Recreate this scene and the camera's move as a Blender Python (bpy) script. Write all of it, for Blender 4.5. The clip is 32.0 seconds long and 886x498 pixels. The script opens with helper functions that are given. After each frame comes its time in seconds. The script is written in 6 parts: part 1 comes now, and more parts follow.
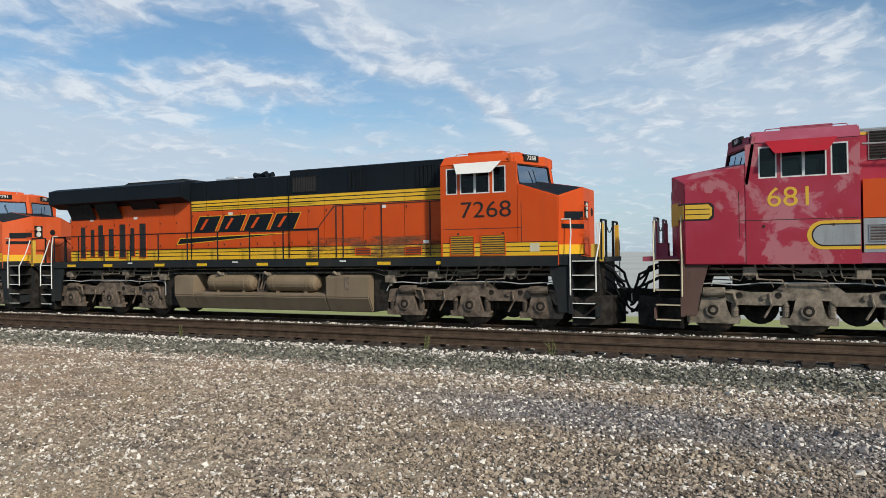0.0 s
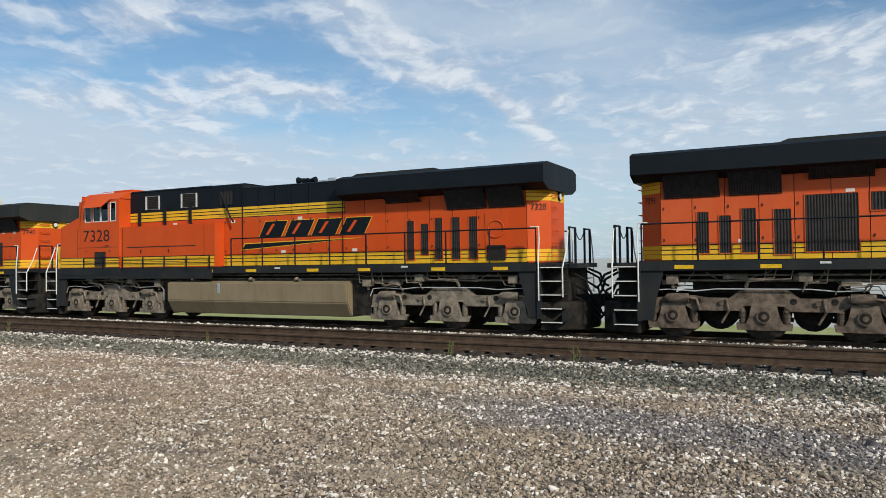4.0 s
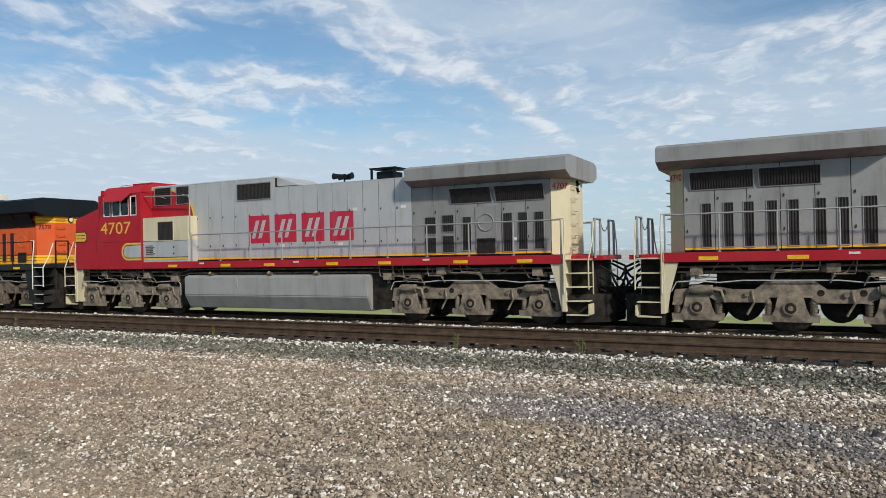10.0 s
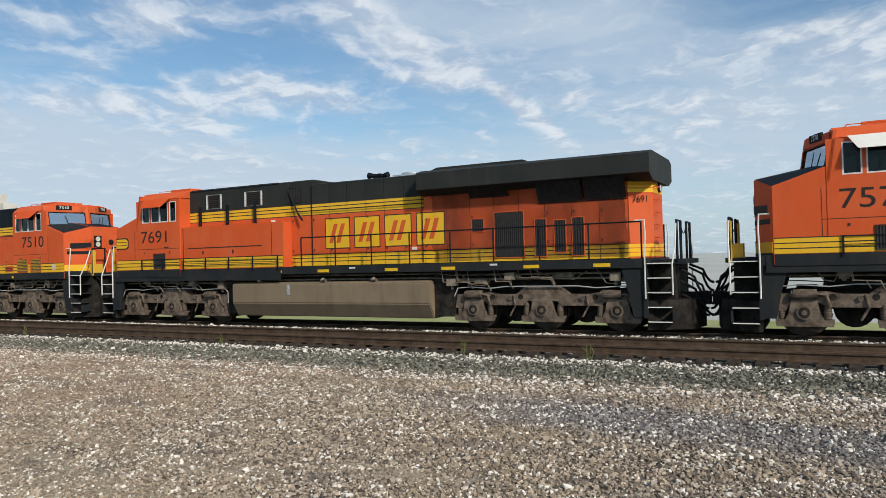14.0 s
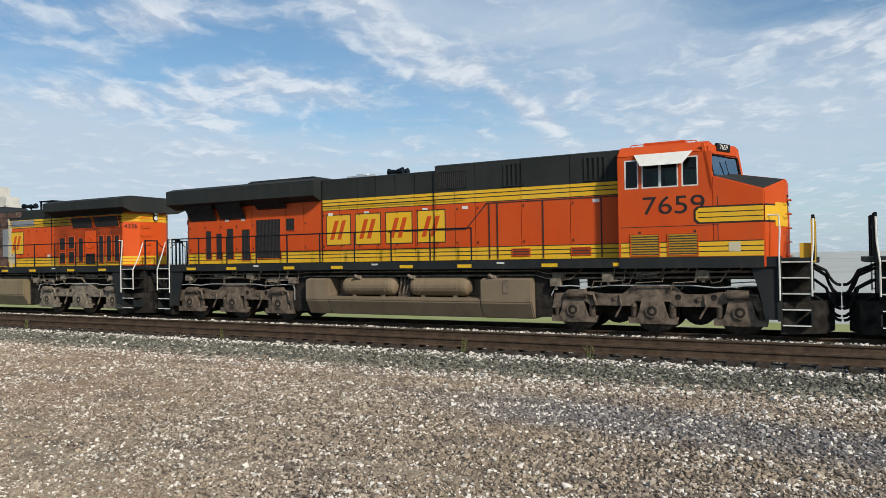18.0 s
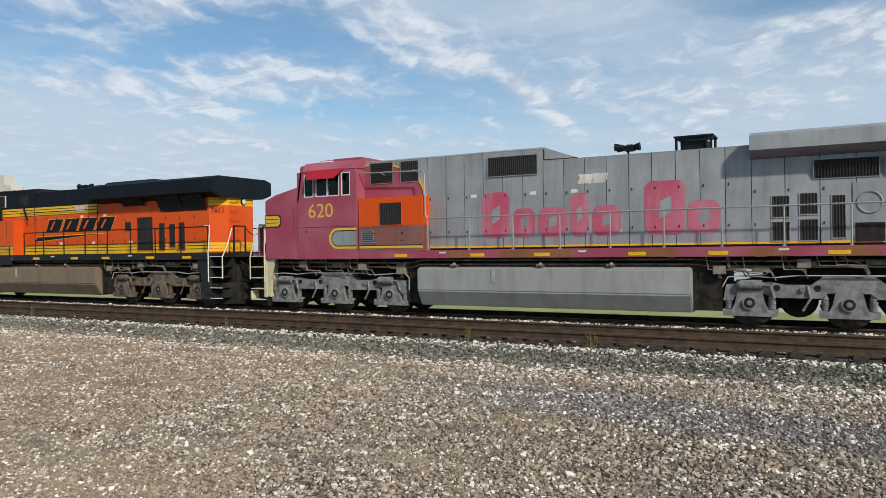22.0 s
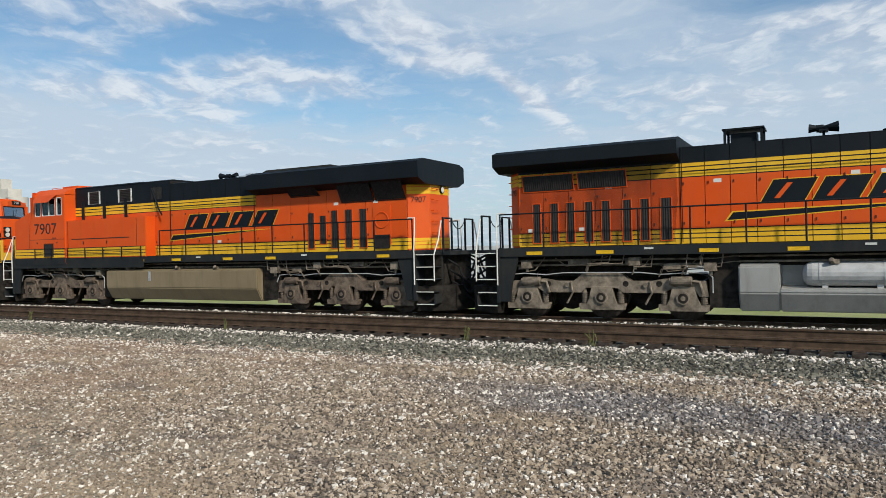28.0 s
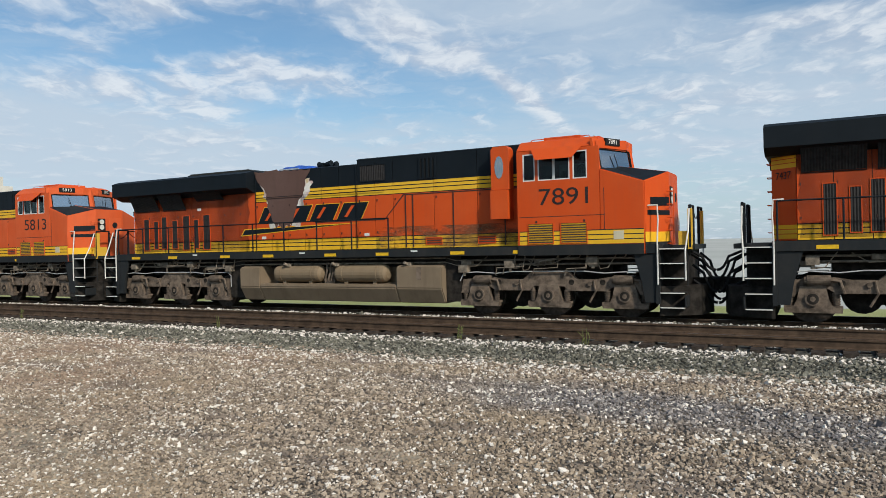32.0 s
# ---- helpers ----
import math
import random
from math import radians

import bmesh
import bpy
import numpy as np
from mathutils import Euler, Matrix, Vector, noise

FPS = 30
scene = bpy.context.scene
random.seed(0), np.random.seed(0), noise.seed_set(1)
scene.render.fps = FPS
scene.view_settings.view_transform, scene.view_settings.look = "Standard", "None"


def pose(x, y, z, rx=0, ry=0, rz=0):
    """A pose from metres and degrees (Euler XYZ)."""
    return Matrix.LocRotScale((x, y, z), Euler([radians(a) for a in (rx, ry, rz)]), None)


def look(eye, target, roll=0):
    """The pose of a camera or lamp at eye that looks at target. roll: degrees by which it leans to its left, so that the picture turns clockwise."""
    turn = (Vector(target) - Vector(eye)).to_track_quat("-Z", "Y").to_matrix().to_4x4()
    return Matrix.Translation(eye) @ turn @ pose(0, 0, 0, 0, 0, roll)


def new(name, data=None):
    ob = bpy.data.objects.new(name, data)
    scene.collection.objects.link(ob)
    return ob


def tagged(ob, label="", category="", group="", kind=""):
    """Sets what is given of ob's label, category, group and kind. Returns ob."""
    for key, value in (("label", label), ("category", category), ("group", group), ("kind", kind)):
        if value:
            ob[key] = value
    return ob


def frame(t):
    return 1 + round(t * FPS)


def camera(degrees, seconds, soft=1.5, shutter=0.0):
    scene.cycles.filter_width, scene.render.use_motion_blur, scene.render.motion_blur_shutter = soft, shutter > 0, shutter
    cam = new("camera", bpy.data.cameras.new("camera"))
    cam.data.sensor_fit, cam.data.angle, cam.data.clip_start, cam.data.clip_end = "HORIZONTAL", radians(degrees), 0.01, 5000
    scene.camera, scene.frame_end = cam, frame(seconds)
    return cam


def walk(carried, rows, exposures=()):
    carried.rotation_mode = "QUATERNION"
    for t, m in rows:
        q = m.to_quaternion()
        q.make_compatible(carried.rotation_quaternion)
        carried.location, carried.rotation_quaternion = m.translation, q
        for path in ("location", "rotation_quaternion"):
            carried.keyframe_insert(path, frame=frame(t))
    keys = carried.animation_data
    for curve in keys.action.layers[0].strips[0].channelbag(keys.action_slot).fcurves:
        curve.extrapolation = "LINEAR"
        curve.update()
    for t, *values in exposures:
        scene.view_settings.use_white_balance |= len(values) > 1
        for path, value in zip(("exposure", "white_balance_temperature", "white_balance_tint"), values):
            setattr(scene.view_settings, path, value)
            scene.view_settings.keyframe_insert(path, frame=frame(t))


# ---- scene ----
cam = camera(63.95, 32.0, soft=0.5)
EYE = 2.004          # camera height over the far track's rail tops

# seconds, turn to the left of the track's normal, tilt, lean (degrees)
VIEW = (
    (0.0, 25.151, 0.385, -0.81), (0.5, 25.147, 0.425, -0.91), (1.0, 25.24, 0.495, -0.9), (1.5, 25.483, 0.665, -0.89),
    (2.0, 25.908, 0.908, -0.831), (2.5, 26.407, 1.05, -0.748), (3.0, 26.763, 1.053, -0.832), (3.5, 27.011, 0.987, -0.881),
    (5.5, 26.91, 0.563, -0.716), (6.0, 26.713, 0.408, -0.583), (6.5, 26.515, 0.294, -0.535), (7.0, 26.398, 0.179, -0.577),
    (7.5, 26.394, 0.155, -0.775), (8.0, 26.455, 0.18, -0.969), (8.5, 26.635, 0.199, -1.072), (9.0, 26.883, 0.203, -1.123),
    (9.5, 27.161, 0.259, -1.154), (10.0, 27.451, 0.342, -1.194), (10.5, 27.577, 0.511, -1.174), (11.0, 27.564, 0.639, -1.176),
    (11.5, 27.529, 0.769, -1.218), (12.0, 27.529, 0.847, -1.25), (12.5, 27.607, 0.866, -1.272), (13.0, 27.726, 0.868, -1.298),
    (13.5, 27.854, 0.871, -1.477), (14.0, 27.979, 0.857, -1.562), (14.5, 28.061, 0.902, -1.485), (16.5, 27.92, 0.936, -1.273),
    (17.0, 27.872, 0.883, -1.115), (17.5, 27.969, 0.814, -0.973), (18.0, 28.104, 0.687, -0.978), (18.5, 28.193, 0.549, -0.889),
    (19.0, 28.183, 0.479, -0.858), (19.5, 28.117, 0.436, -0.941), (20.0, 28.033, 0.418, -0.989), (20.5, 28.109, 0.393, -0.987),
    (21.0, 28.212, 0.288, -0.905), (21.5, 28.356, 0.055, -0.834), (22.0, 28.432, -0.203, -0.853), (22.5, 28.505, -0.395, -0.844),
    (23.0, 28.502, -0.473, -0.869), (23.5, 28.399, -0.37, -0.909), (24.0, 28.234, -0.23, -1.106), (24.5, 28.077, -0.151, -1.218),
    (25.0, 28.023, -0.154, -1.199), (25.5, 28.036, -0.233, -1.138), (27.5, 28.402, -0.357, -1.211), (28.0, 28.3, -0.232, -1.42),
    (28.5, 28.141, -0.155, -1.58), (29.0, 28.084, -0.158, -1.576), (29.5, 28.059, -0.203, -1.45), (30.0, 28.033, -0.263, -1.463),
    (30.5, 27.975, -0.301, -1.335), (31.0, 27.835, -0.357, -1.331), (31.5, 27.835, -0.357, -1.331), (32.0, 27.779, -0.375, -1.321),
)
walk(cam, [(t, pose(0, 0, EYE, 90 + b, 0, a) @ pose(0, 0, 0, 0, 0, c)) for t, a, b, c in VIEW])

# ---- light ----
SUN_AZ, SUN_EL = 123.0, 36.0     # degrees from +y towards +x, and up
scene.view_settings.exposure = 0.0
sun = new("sun", bpy.data.lights.new("sun", "SUN"))
sun.data.energy, sun.data.angle, sun.data.color = 3.6, radians(3.0), (1.0, 0.93, 0.83)
to_sun = Vector((math.sin(radians(SUN_AZ)) * math.cos(radians(SUN_EL)), math.cos(radians(SUN_AZ)) * math.cos(radians(SUN_EL)), math.sin(radians(SUN_EL))))
sun.matrix_basis = look(to_sun * 50, (0, 0, 0))


class Nodes:
    """Short hand for building a node tree."""

    def __init__(self, tree):
        self.t = tree
        tree.nodes.clear()

    def __call__(self, kind, ins=None, **props):
        n = self.t.nodes.new("ShaderNode" + kind)
        if "operation" in props:
            n.operation = props["operation"]
        if "use_clamp" in props:
            n.use_clamp = props["use_clamp"]
        if "data_type" in props:
            n.data_type = props["data_type"]
        if "blend_type" in props:
            n.blend_type = props["blend_type"]
        if "interpolation_type" in props:
            n.interpolation_type = props["interpolation_type"]
        for k, v in (ins or {}).items():
            s = n.inputs[k]
            if isinstance(v, bpy.types.NodeSocket):
                self.t.links.new(v, s)
            else:
                s.default_value = v
        return n

    def math(self, op, a, b=0.0, clamp=False):
        return self("Math", {0: a, 1: b}, operation=op, use_clamp=clamp).outputs[0]

    def mix(self, f, a, b, blend="MIX"):
        n = self("Mix", data_type="RGBA", blend_type=blend)
        for i, v in ((0, f), (6, a), (7, b)):
            if isinstance(v, bpy.types.NodeSocket):
                self.t.links.new(v, n.inputs[i])
            else:
                n.inputs[i].default_value = v if i == 0 else (*v, 1.0) if len(v) == 3 else v
        return n.outputs[2]

    def ramp(self, f, lo, hi):
        return self("MapRange", {0: f, 1: lo, 2: hi}, interpolation_type="SMOOTHSTEP").outputs[0]

    def noise(self, vec, scale, detail=4.0, rough=0.55, dist=0.0):
        return self("TexNoise", {"Vector": vec, "Scale": scale, "Detail": detail, "Roughness": rough, "Distortion": dist}).outputs[0]


def make_sky():
    w = bpy.data.worlds.new("sky")
    w.use_nodes = True
    scene.world = w
    n = Nodes(w.node_tree)
    sky = n("TexSky")
    sky.sky_type, sky.sun_disc, sky.sun_elevation, sky.sun_rotation = "NISHITA", False, radians(SUN_EL), radians(SUN_AZ)
    sky.air_density, sky.dust_density, sky.ozone_density = 1.0, 1.2, 1.6
    way = n("TexCoord").outputs["Generated"]
    sep = n("SeparateXYZ", {0: way})
    # flat coordinates round a fixed bearing, 26.6 degrees west of the track's normal
    ca, sa = math.cos(radians(26.6)), math.sin(radians(26.6))
    ahead = n.math("ADD", n.math("MULTIPLY", sep.outputs[0], -sa), n.math("MULTIPLY", sep.outputs[1], ca))
    right = n.math("ADD", n.math("MULTIPLY", sep.outputs[0], ca), n.math("MULTIPLY", sep.outputs[1], sa))
    safe = n.math("MAXIMUM", ahead, 0.05)
    p, q = n.math("DIVIDE", right, safe), n.math("DIVIDE", sep.outputs[2], safe)

    def bank(x, y, wx, wy, turn, amount):
        """A soft elongated patch in which cloud gathers or thins."""
        c, s = math.cos(turn), math.sin(turn)
        dx, dy = n.math("SUBTRACT", p, x), n.math("SUBTRACT", q, y)
        u = n.math("DIVIDE", n.math("ADD", n.math("MULTIPLY", dx, c), n.math("MULTIPLY", dy, s)), wx)
        v = n.math("DIVIDE", n.math("SUBTRACT", n.math("MULTIPLY", dy, c), n.math("MULTIPLY", dx, s)), wy)
        r = n.math("ADD", n.math("MULTIPLY", u, u), n.math("MULTIPLY", v, v))
        return n.math("MULTIPLY", n.math("EXPONENT", n.math("MULTIPLY", r, -1.0)), amount)

    def gather(start, banks):
        total = start
        for b in banks:
            total = n.math("ADD", total, bank(*b))
        return total

    # the cloud layer as a flat sheet overhead, so that its cells flatten towards the horizon
    up = n.math("ADD", n.math("MAXIMUM", sep.outputs[2], 0.0), 0.12)
    sheet = n("CombineXYZ", {0: n.math("DIVIDE", right, up), 1: n.math("MULTIPLY", n.math("DIVIDE", ahead, up), 0.8), 2: 0.0}).outputs[0]
    curl = n("TexNoise", {"Vector": sheet, "Scale": 2.2, "Detail": 4.0, "Roughness": 0.6}).outputs["Color"]
    bent = n("VectorMath", {0: sheet, 1: n("VectorMath", {0: n("VectorMath", {0: curl, 1: (0.5, 0.5, 0.5)}, operation="SUBTRACT").outputs[0], 1: (0.45, 0.45, 0.45)}, operation="MULTIPLY").outputs[0]}, operation="ADD").outputs[0]
    aside = n("VectorMath", {0: bent, 1: (0.05, -0.05, 0.0)}, operation="ADD").outputs[0]
    big = n.noise(sheet, 1.3, 4, 0.55)
    puff, lee = n.noise(bent, 5.2, 7, 0.56), n.noise(aside, 5.2, 7, 0.56)
    lump = n.noise(bent, 2.4, 3, 0.5)
    streak = n.noise(n("Mapping", {"Vector": bent, "Rotation": (0, 0, radians(-24)), "Scale": (0.7, 2.4, 1.0)}).outputs[0], 2.0, 6, 0.58)
    # heaped cloud: upper left, middle, overhead, right
    heap = gather(0.17, (
        (-0.53, 0.352, 0.12, 0.040, -0.12, 0.30), (-0.42, 0.338, 0.06, 0.022, -0.2, 0.22), (-0.52, 0.286, 0.05, 0.018, -0.3, 0.16), (-0.50, 0.238, 0.10, 0.022, -0.1, 0.36),
        (-0.305, 0.258, 0.085, 0.028, 0.05, 0.44), (-0.20, 0.230, 0.10, 0.022, -0.1, 0.30), (-0.37, 0.215, 0.08, 0.03, -0.2, 0.22), (-0.33, 0.353, 0.09, 0.024, -0.1, 0.18)))
    heap = gather(heap, (
        (-0.13, 0.34, 0.10, 0.05, -0.5, 0.30), (-0.06, 0.298, 0.05, 0.022, -0.2, 0.32), (-0.035, 0.262, 0.045, 0.014, 0.0, 0.42), (0.012, 0.256, 0.030, 0.020, 0.5, 0.44),
        (0.095, 0.208, 0.075, 0.0115, -0.64, 0.62), (0.16, 0.220, 0.03, 0.012, 0.2, 0.22), (0.28, 0.197, 0.13, 0.026, 0.05, 0.16), (0.50, 0.305, 0.12, 0.016, 0.24, 0.26), (0.56, 0.262, 0.18, 0.04, 0.12, 0.18)))
    heap = gather(heap, (
        (-0.45, 0.282, 0.05, 0.03, -0.2, -0.24), (-0.36, 0.305, 0.07, 0.022, -0.35, -0.26), (-0.20, 0.285, 0.07, 0.026, -0.4, -0.20), (-0.06, 0.20, 0.06, 0.03, -0.3, -0.18),
        (0.06, 0.20, 0.05, 0.014, -0.64, -0.16), (0.36, 0.335, 0.13, 0.022, 0.12, -0.30), (-0.24, 0.19, 0.10, 0.016, 0.0, -0.14)))
    dens = n.math("ADD", heap, n.math("ADD", n.math("MULTIPLY", n.math("SUBTRACT", puff, 0.5), 1.25), n.math("ADD", n.math("MULTIPLY", n.math("SUBTRACT", big, 0.5), 0.3), n.math("MULTIPLY", n.math("SUBTRACT", lump, 0.5), 0.5))))
    cover = n.ramp(dens, 0.06, 0.66)
    # thin veil: low on the west side, and all over the east side
    veil = gather(0.10, ((-0.58, 0.16, 0.34, 0.085, -0.32, 0.80), (-0.30, 0.12, 0.32, 0.07, -0.1, 0.50), (0.17, 0.33, 0.20, 0.09, 0.1, 0.52), (0.50, 0.21, 0.34, 0.10, 0.05, 0.55), (0.22, 0.13, 0.5, 0.05, 0.0, 0.28), (-0.07, 0.36, 0.12, 0.06, 0.0, 0.40)))
    veil = n.ramp(n.math("ADD", veil, n.math("MULTIPLY", n.math("SUBTRACT", streak, 0.5), 0.75)), 0.0, 0.85)
    lit = n.ramp(n.math("ADD", n.math("SUBTRACT", puff, lee), n.math("MULTIPLY", n.math("SUBTRACT", dens, 0.4), 0.16)), -0.13, 0.17)
    cloud = n.mix(lit, (4.9, 5.65, 6.8), (8.0, 8.4, 8.8))
    low = n.ramp(sep.outputs[2], 0.24, 0.0)
    blue = n.mix(1.0, sky.outputs[0], (0.92, 1.14, 1.20), "MULTIPLY")
    haze = n.mix(n.math("MULTIPLY", low, 0.72), blue, (5.2, 6.5, 7.6))
    thin = n.mix(n.math("MULTIPLY", veil, 0.88), haze, (5.3, 6.3, 7.4))
    col = n.mix(n.math("MULTIPLY", cover, 0.80), thin, cloud)
    bg = n("Background", {"Color": col, "Strength": 0.1})
    n.t.links.new(bg.outputs[0], n("OutputWorld").inputs[0])


make_sky()

# ---- materials ----
MATS = {}
SHEEN = {"black": 0.2, "black_faded": 0.2, "sill": 0.2, "truck": 0.2, "under": 0.1, "gravel": 0.15, "ballast": 0.15, "rail_rust": 0.15, "tie": 0.1}


def material(name, build):
    m = bpy.data.materials.new(name)
    m.use_nodes = True
    n = Nodes(m.node_tree)
    col, rough, metal, height, amount = build(n)
    spec = SHEEN.get(name, 0.22)
    b = n("BsdfPrincipled", {"Specular IOR Level": spec, "Base Color": col if isinstance(col, bpy.types.NodeSocket) else (*col, 1), "Roughness": rough, "Metallic": metal})
    if height is not None:
        n.t.links.new(n("Bump", {"Height": height, "Strength": 0.6, "Distance": amount}).outputs[0], b.inputs["Normal"])
    n.t.links.new(b.outputs[0], n("OutputMaterial").inputs[0])
    MATS[name] = m
    return m


def paint(name, base, fade, grime, dirt=0.35, rough=0.5, fleck=0.0, metal=0.0):
    """Weathered enamel: sun-faded clouds, vertical streaks and a dusty film."""
    def build(n):
        p = n("TexCoord").outputs["Object"]
        rnd = n("ObjectInfo").outputs["Random"]
        off = n("VectorMath", {0: p, 1: n("CombineXYZ", {0: n.math("MULTIPLY", rnd, 9.0), 1: 0.0, 2: 0.0}).outputs[0]}, operation="ADD").outputs[0]
        f = n.ramp(n.noise(off, 0.7, 5, 0.6), 0.35, 0.72)
        streak = n.noise(n("Mapping", {"Vector": off, "Scale": (2.6, 2.6, 0.35)}).outputs[0], 1.0, 5, 0.65)
        spots = n.noise(off, 22.0, 4, 0.7)
        c = n.mix(n.math("MULTIPLY", f, 0.8), base, fade)
        d = n.math("MULTIPLY", n.ramp(streak, 0.45, 0.85), dirt * 0.8)
        c = n.mix(d, c, grime)
        c = n.mix(n.math("MULTIPLY", n.ramp(spots, 0.55, 0.8), dirt * 0.6), c, grime)
        if fleck:
            c = n.mix(n.math("MULTIPLY", n.ramp(n.noise(off, 1.1, 5, 0.6, 0.4), 0.52, 0.58), fleck), c, (0.58, 0.40, 0.40))
        r = n.math("ADD", rough, n.math("MULTIPLY", streak, 0.22))
        return c, r, metal, spots, 0.002
    return material(name, build)


def plain(name, col, rough=0.6, metal=0.0, var=0.35, scale=6.0, bump=0.003):
    def build(n):
        p = n("TexCoord").outputs["Object"]
        a, b = n.noise(p, scale, 5, 0.65), n.noise(p, scale * 9, 4, 0.7)
        dark = tuple(c * (1 - var) for c in col)
        lite = tuple(min(1, c * (1 + var * 0.7)) for c in col)
        c = n.mix(n.ramp(a, 0.3, 0.7), dark, lite)
        c = n.mix(n.math("MULTIPLY", n.ramp(b, 0.5, 0.8), 0.3), c, dark)
        return c, n.math("ADD", rough - 0.1, n.math("MULTIPLY", b, 0.2)), metal, b, bump
    return material(name, build)


GRIME = (0.10, 0.075, 0.055)
paint("orange", (0.58, 0.070, 0.008), (0.61, 0.092, 0.016), GRIME, 0.26, 0.45)
paint("orange_faded", (0.61, 0.090, 0.019), (0.64, 0.122, 0.040), GRIME, 0.24, 0.55)
paint("orange_bright", (0.66, 0.078, 0.006), (0.68, 0.103, 0.015), GRIME, 0.2, 0.4)
paint("yellow", (0.78, 0.43, 0.018), (0.76, 0.45, 0.04), GRIME, 0.24, 0.5)
paint("black", (0.004, 0.0075, 0.0105), (0.008, 0.012, 0.016), (0.022, 0.02, 0.018), 0.25, 0.5)
paint("black_faded", (0.020, 0.023, 0.021), (0.033, 0.034, 0.031), (0.08, 0.07, 0.06), 0.35, 0.6)
paint("sill", (0.014, 0.017, 0.019), (0.028, 0.028, 0.026), (0.07, 0.06, 0.048), 0.4, 0.6)
paint("silver", (0.315, 0.318, 0.314), (0.39, 0.39, 0.38), (0.11, 0.092, 0.07), 0.6, 0.5, metal=0.45)
paint("silver_bright", (0.50, 0.505, 0.50), (0.57, 0.57, 0.56), (0.2, 0.16, 0.11), 0.45, 0.5, metal=0.45)
# darker copy of silver_bright with the radiator end's shade painted in
paint("silver_soot", (0.29, 0.29, 0.28), (0.36, 0.357, 0.345), (0.07, 0.058, 0.045), 0.6, 0.6, metal=0.45)
paint("silver_worn", (0.31, 0.325, 0.333), (0.42, 0.43, 0.43), (0.085, 0.08, 0.075), 0.6, 0.6, metal=0.45)
paint("cream", (0.60, 0.54, 0.38), (0.52, 0.46, 0.30), (0.22, 0.15, 0.07), 0.5, 0.6)
paint("red", (0.36, 0.012, 0.022), (0.39, 0.022, 0.032), GRIME, 0.22, 0.42)
paint("red_faded", (0.31, 0.055, 0.09), (0.38, 0.12, 0.155), (0.2, 0.09, 0.09), 0.3, 0.6)
paint("red_peeling", (0.34, 0.024, 0.045), (0.38, 0.05, 0.085), (0.2, 0.09, 0.09), 0.3, 0.55, fleck=0.3)
paint("lettering_red", (0.44, 0.016, 0.045), (0.48, 0.03, 0.06), (0.36, 0.2, 0.2), 0.3, 0.55)
paint("lettering_pink", (0.46, 0.07, 0.13), (0.52, 0.2, 0.25), (0.42, 0.36, 0.36), 0.8, 0.65)
paint("gold", (0.68, 0.40, 0.04), (0.68, 0.44, 0.08), GRIME, 0.2, 0.5)
paint("white", (0.72, 0.70, 0.64), (0.66, 0.63, 0.56), (0.3, 0.27, 0.22), 0.3, 0.55)
paint("tank", (0.215, 0.165, 0.096), (0.265, 0.21, 0.13), (0.07, 0.053, 0.038), 0.5, 0.6)
paint("tank_grey", (0.37, 0.367, 0.345), (0.44, 0.435, 0.41), (0.12, 0.098, 0.075), 0.5, 0.6, metal=0.45)
paint("cylinder", (0.20, 0.145, 0.088), (0.24, 0.18, 0.115), (0.07, 0.05, 0.035), 0.5, 0.6)
paint("tank_brown", (0.195, 0.145, 0.094), (0.24, 0.18, 0.12), (0.05, 0.037, 0.027), 0.5, 0.65)
plain("cylinder_grey", (0.42, 0.42, 0.41), 0.5, 0.0, 0.2, 3)
plain("cylinder_rust", (0.10, 0.07, 0.06), 0.7, 0.0, 0.5, 4)
paint("rust", (0.24, 0.095, 0.045), (0.30, 0.14, 0.07), (0.09, 0.05, 0.035), 0.6, 0.85)
paint("primer", (0.11, 0.062, 0.05), (0.14, 0.085, 0.07), (0.05, 0.04, 0.035), 0.5, 0.75)

def whitewash(n):
    """Thin white paint, blotched with pink, grey and yellow, worn through to orange."""
    p = n("TexCoord").outputs["Object"]
    a, b, d = n.noise(p, 1.6, 5, 0.65, 0.3), n.noise(p, 3.1, 6, 0.7, 0.2), n.noise(n("Mapping", {"Vector": p, "Scale": (5, 5, 1.2)}).outputs[0], 1.0, 5, 0.65)
    c = n.mix(n.ramp(a, 0.35, 0.65), (0.54, 0.52, 0.475), (0.74, 0.71, 0.65))
    c = n.mix(n.math("MULTIPLY", n.ramp(b, 0.50, 0.60), 0.65), c, (0.50, 0.30, 0.27))
    c = n.mix(n.math("MULTIPLY", n.ramp(n.noise(p, 2.3, 5, 0.7), 0.54, 0.62), 0.6), c, (0.60, 0.46, 0.16))
    c = n.mix(n.math("MULTIPLY", n.ramp(d, 0.50, 0.68), 0.7), c, (0.17, 0.145, 0.13))
    c = n.mix(n.ramp(n.noise(p, 2.6, 6, 0.75), 0.63, 0.67), c, (0.53, 0.09, 0.015))
    return c, 0.7, 0.0, b, 0.003


material("whitewash", whitewash)


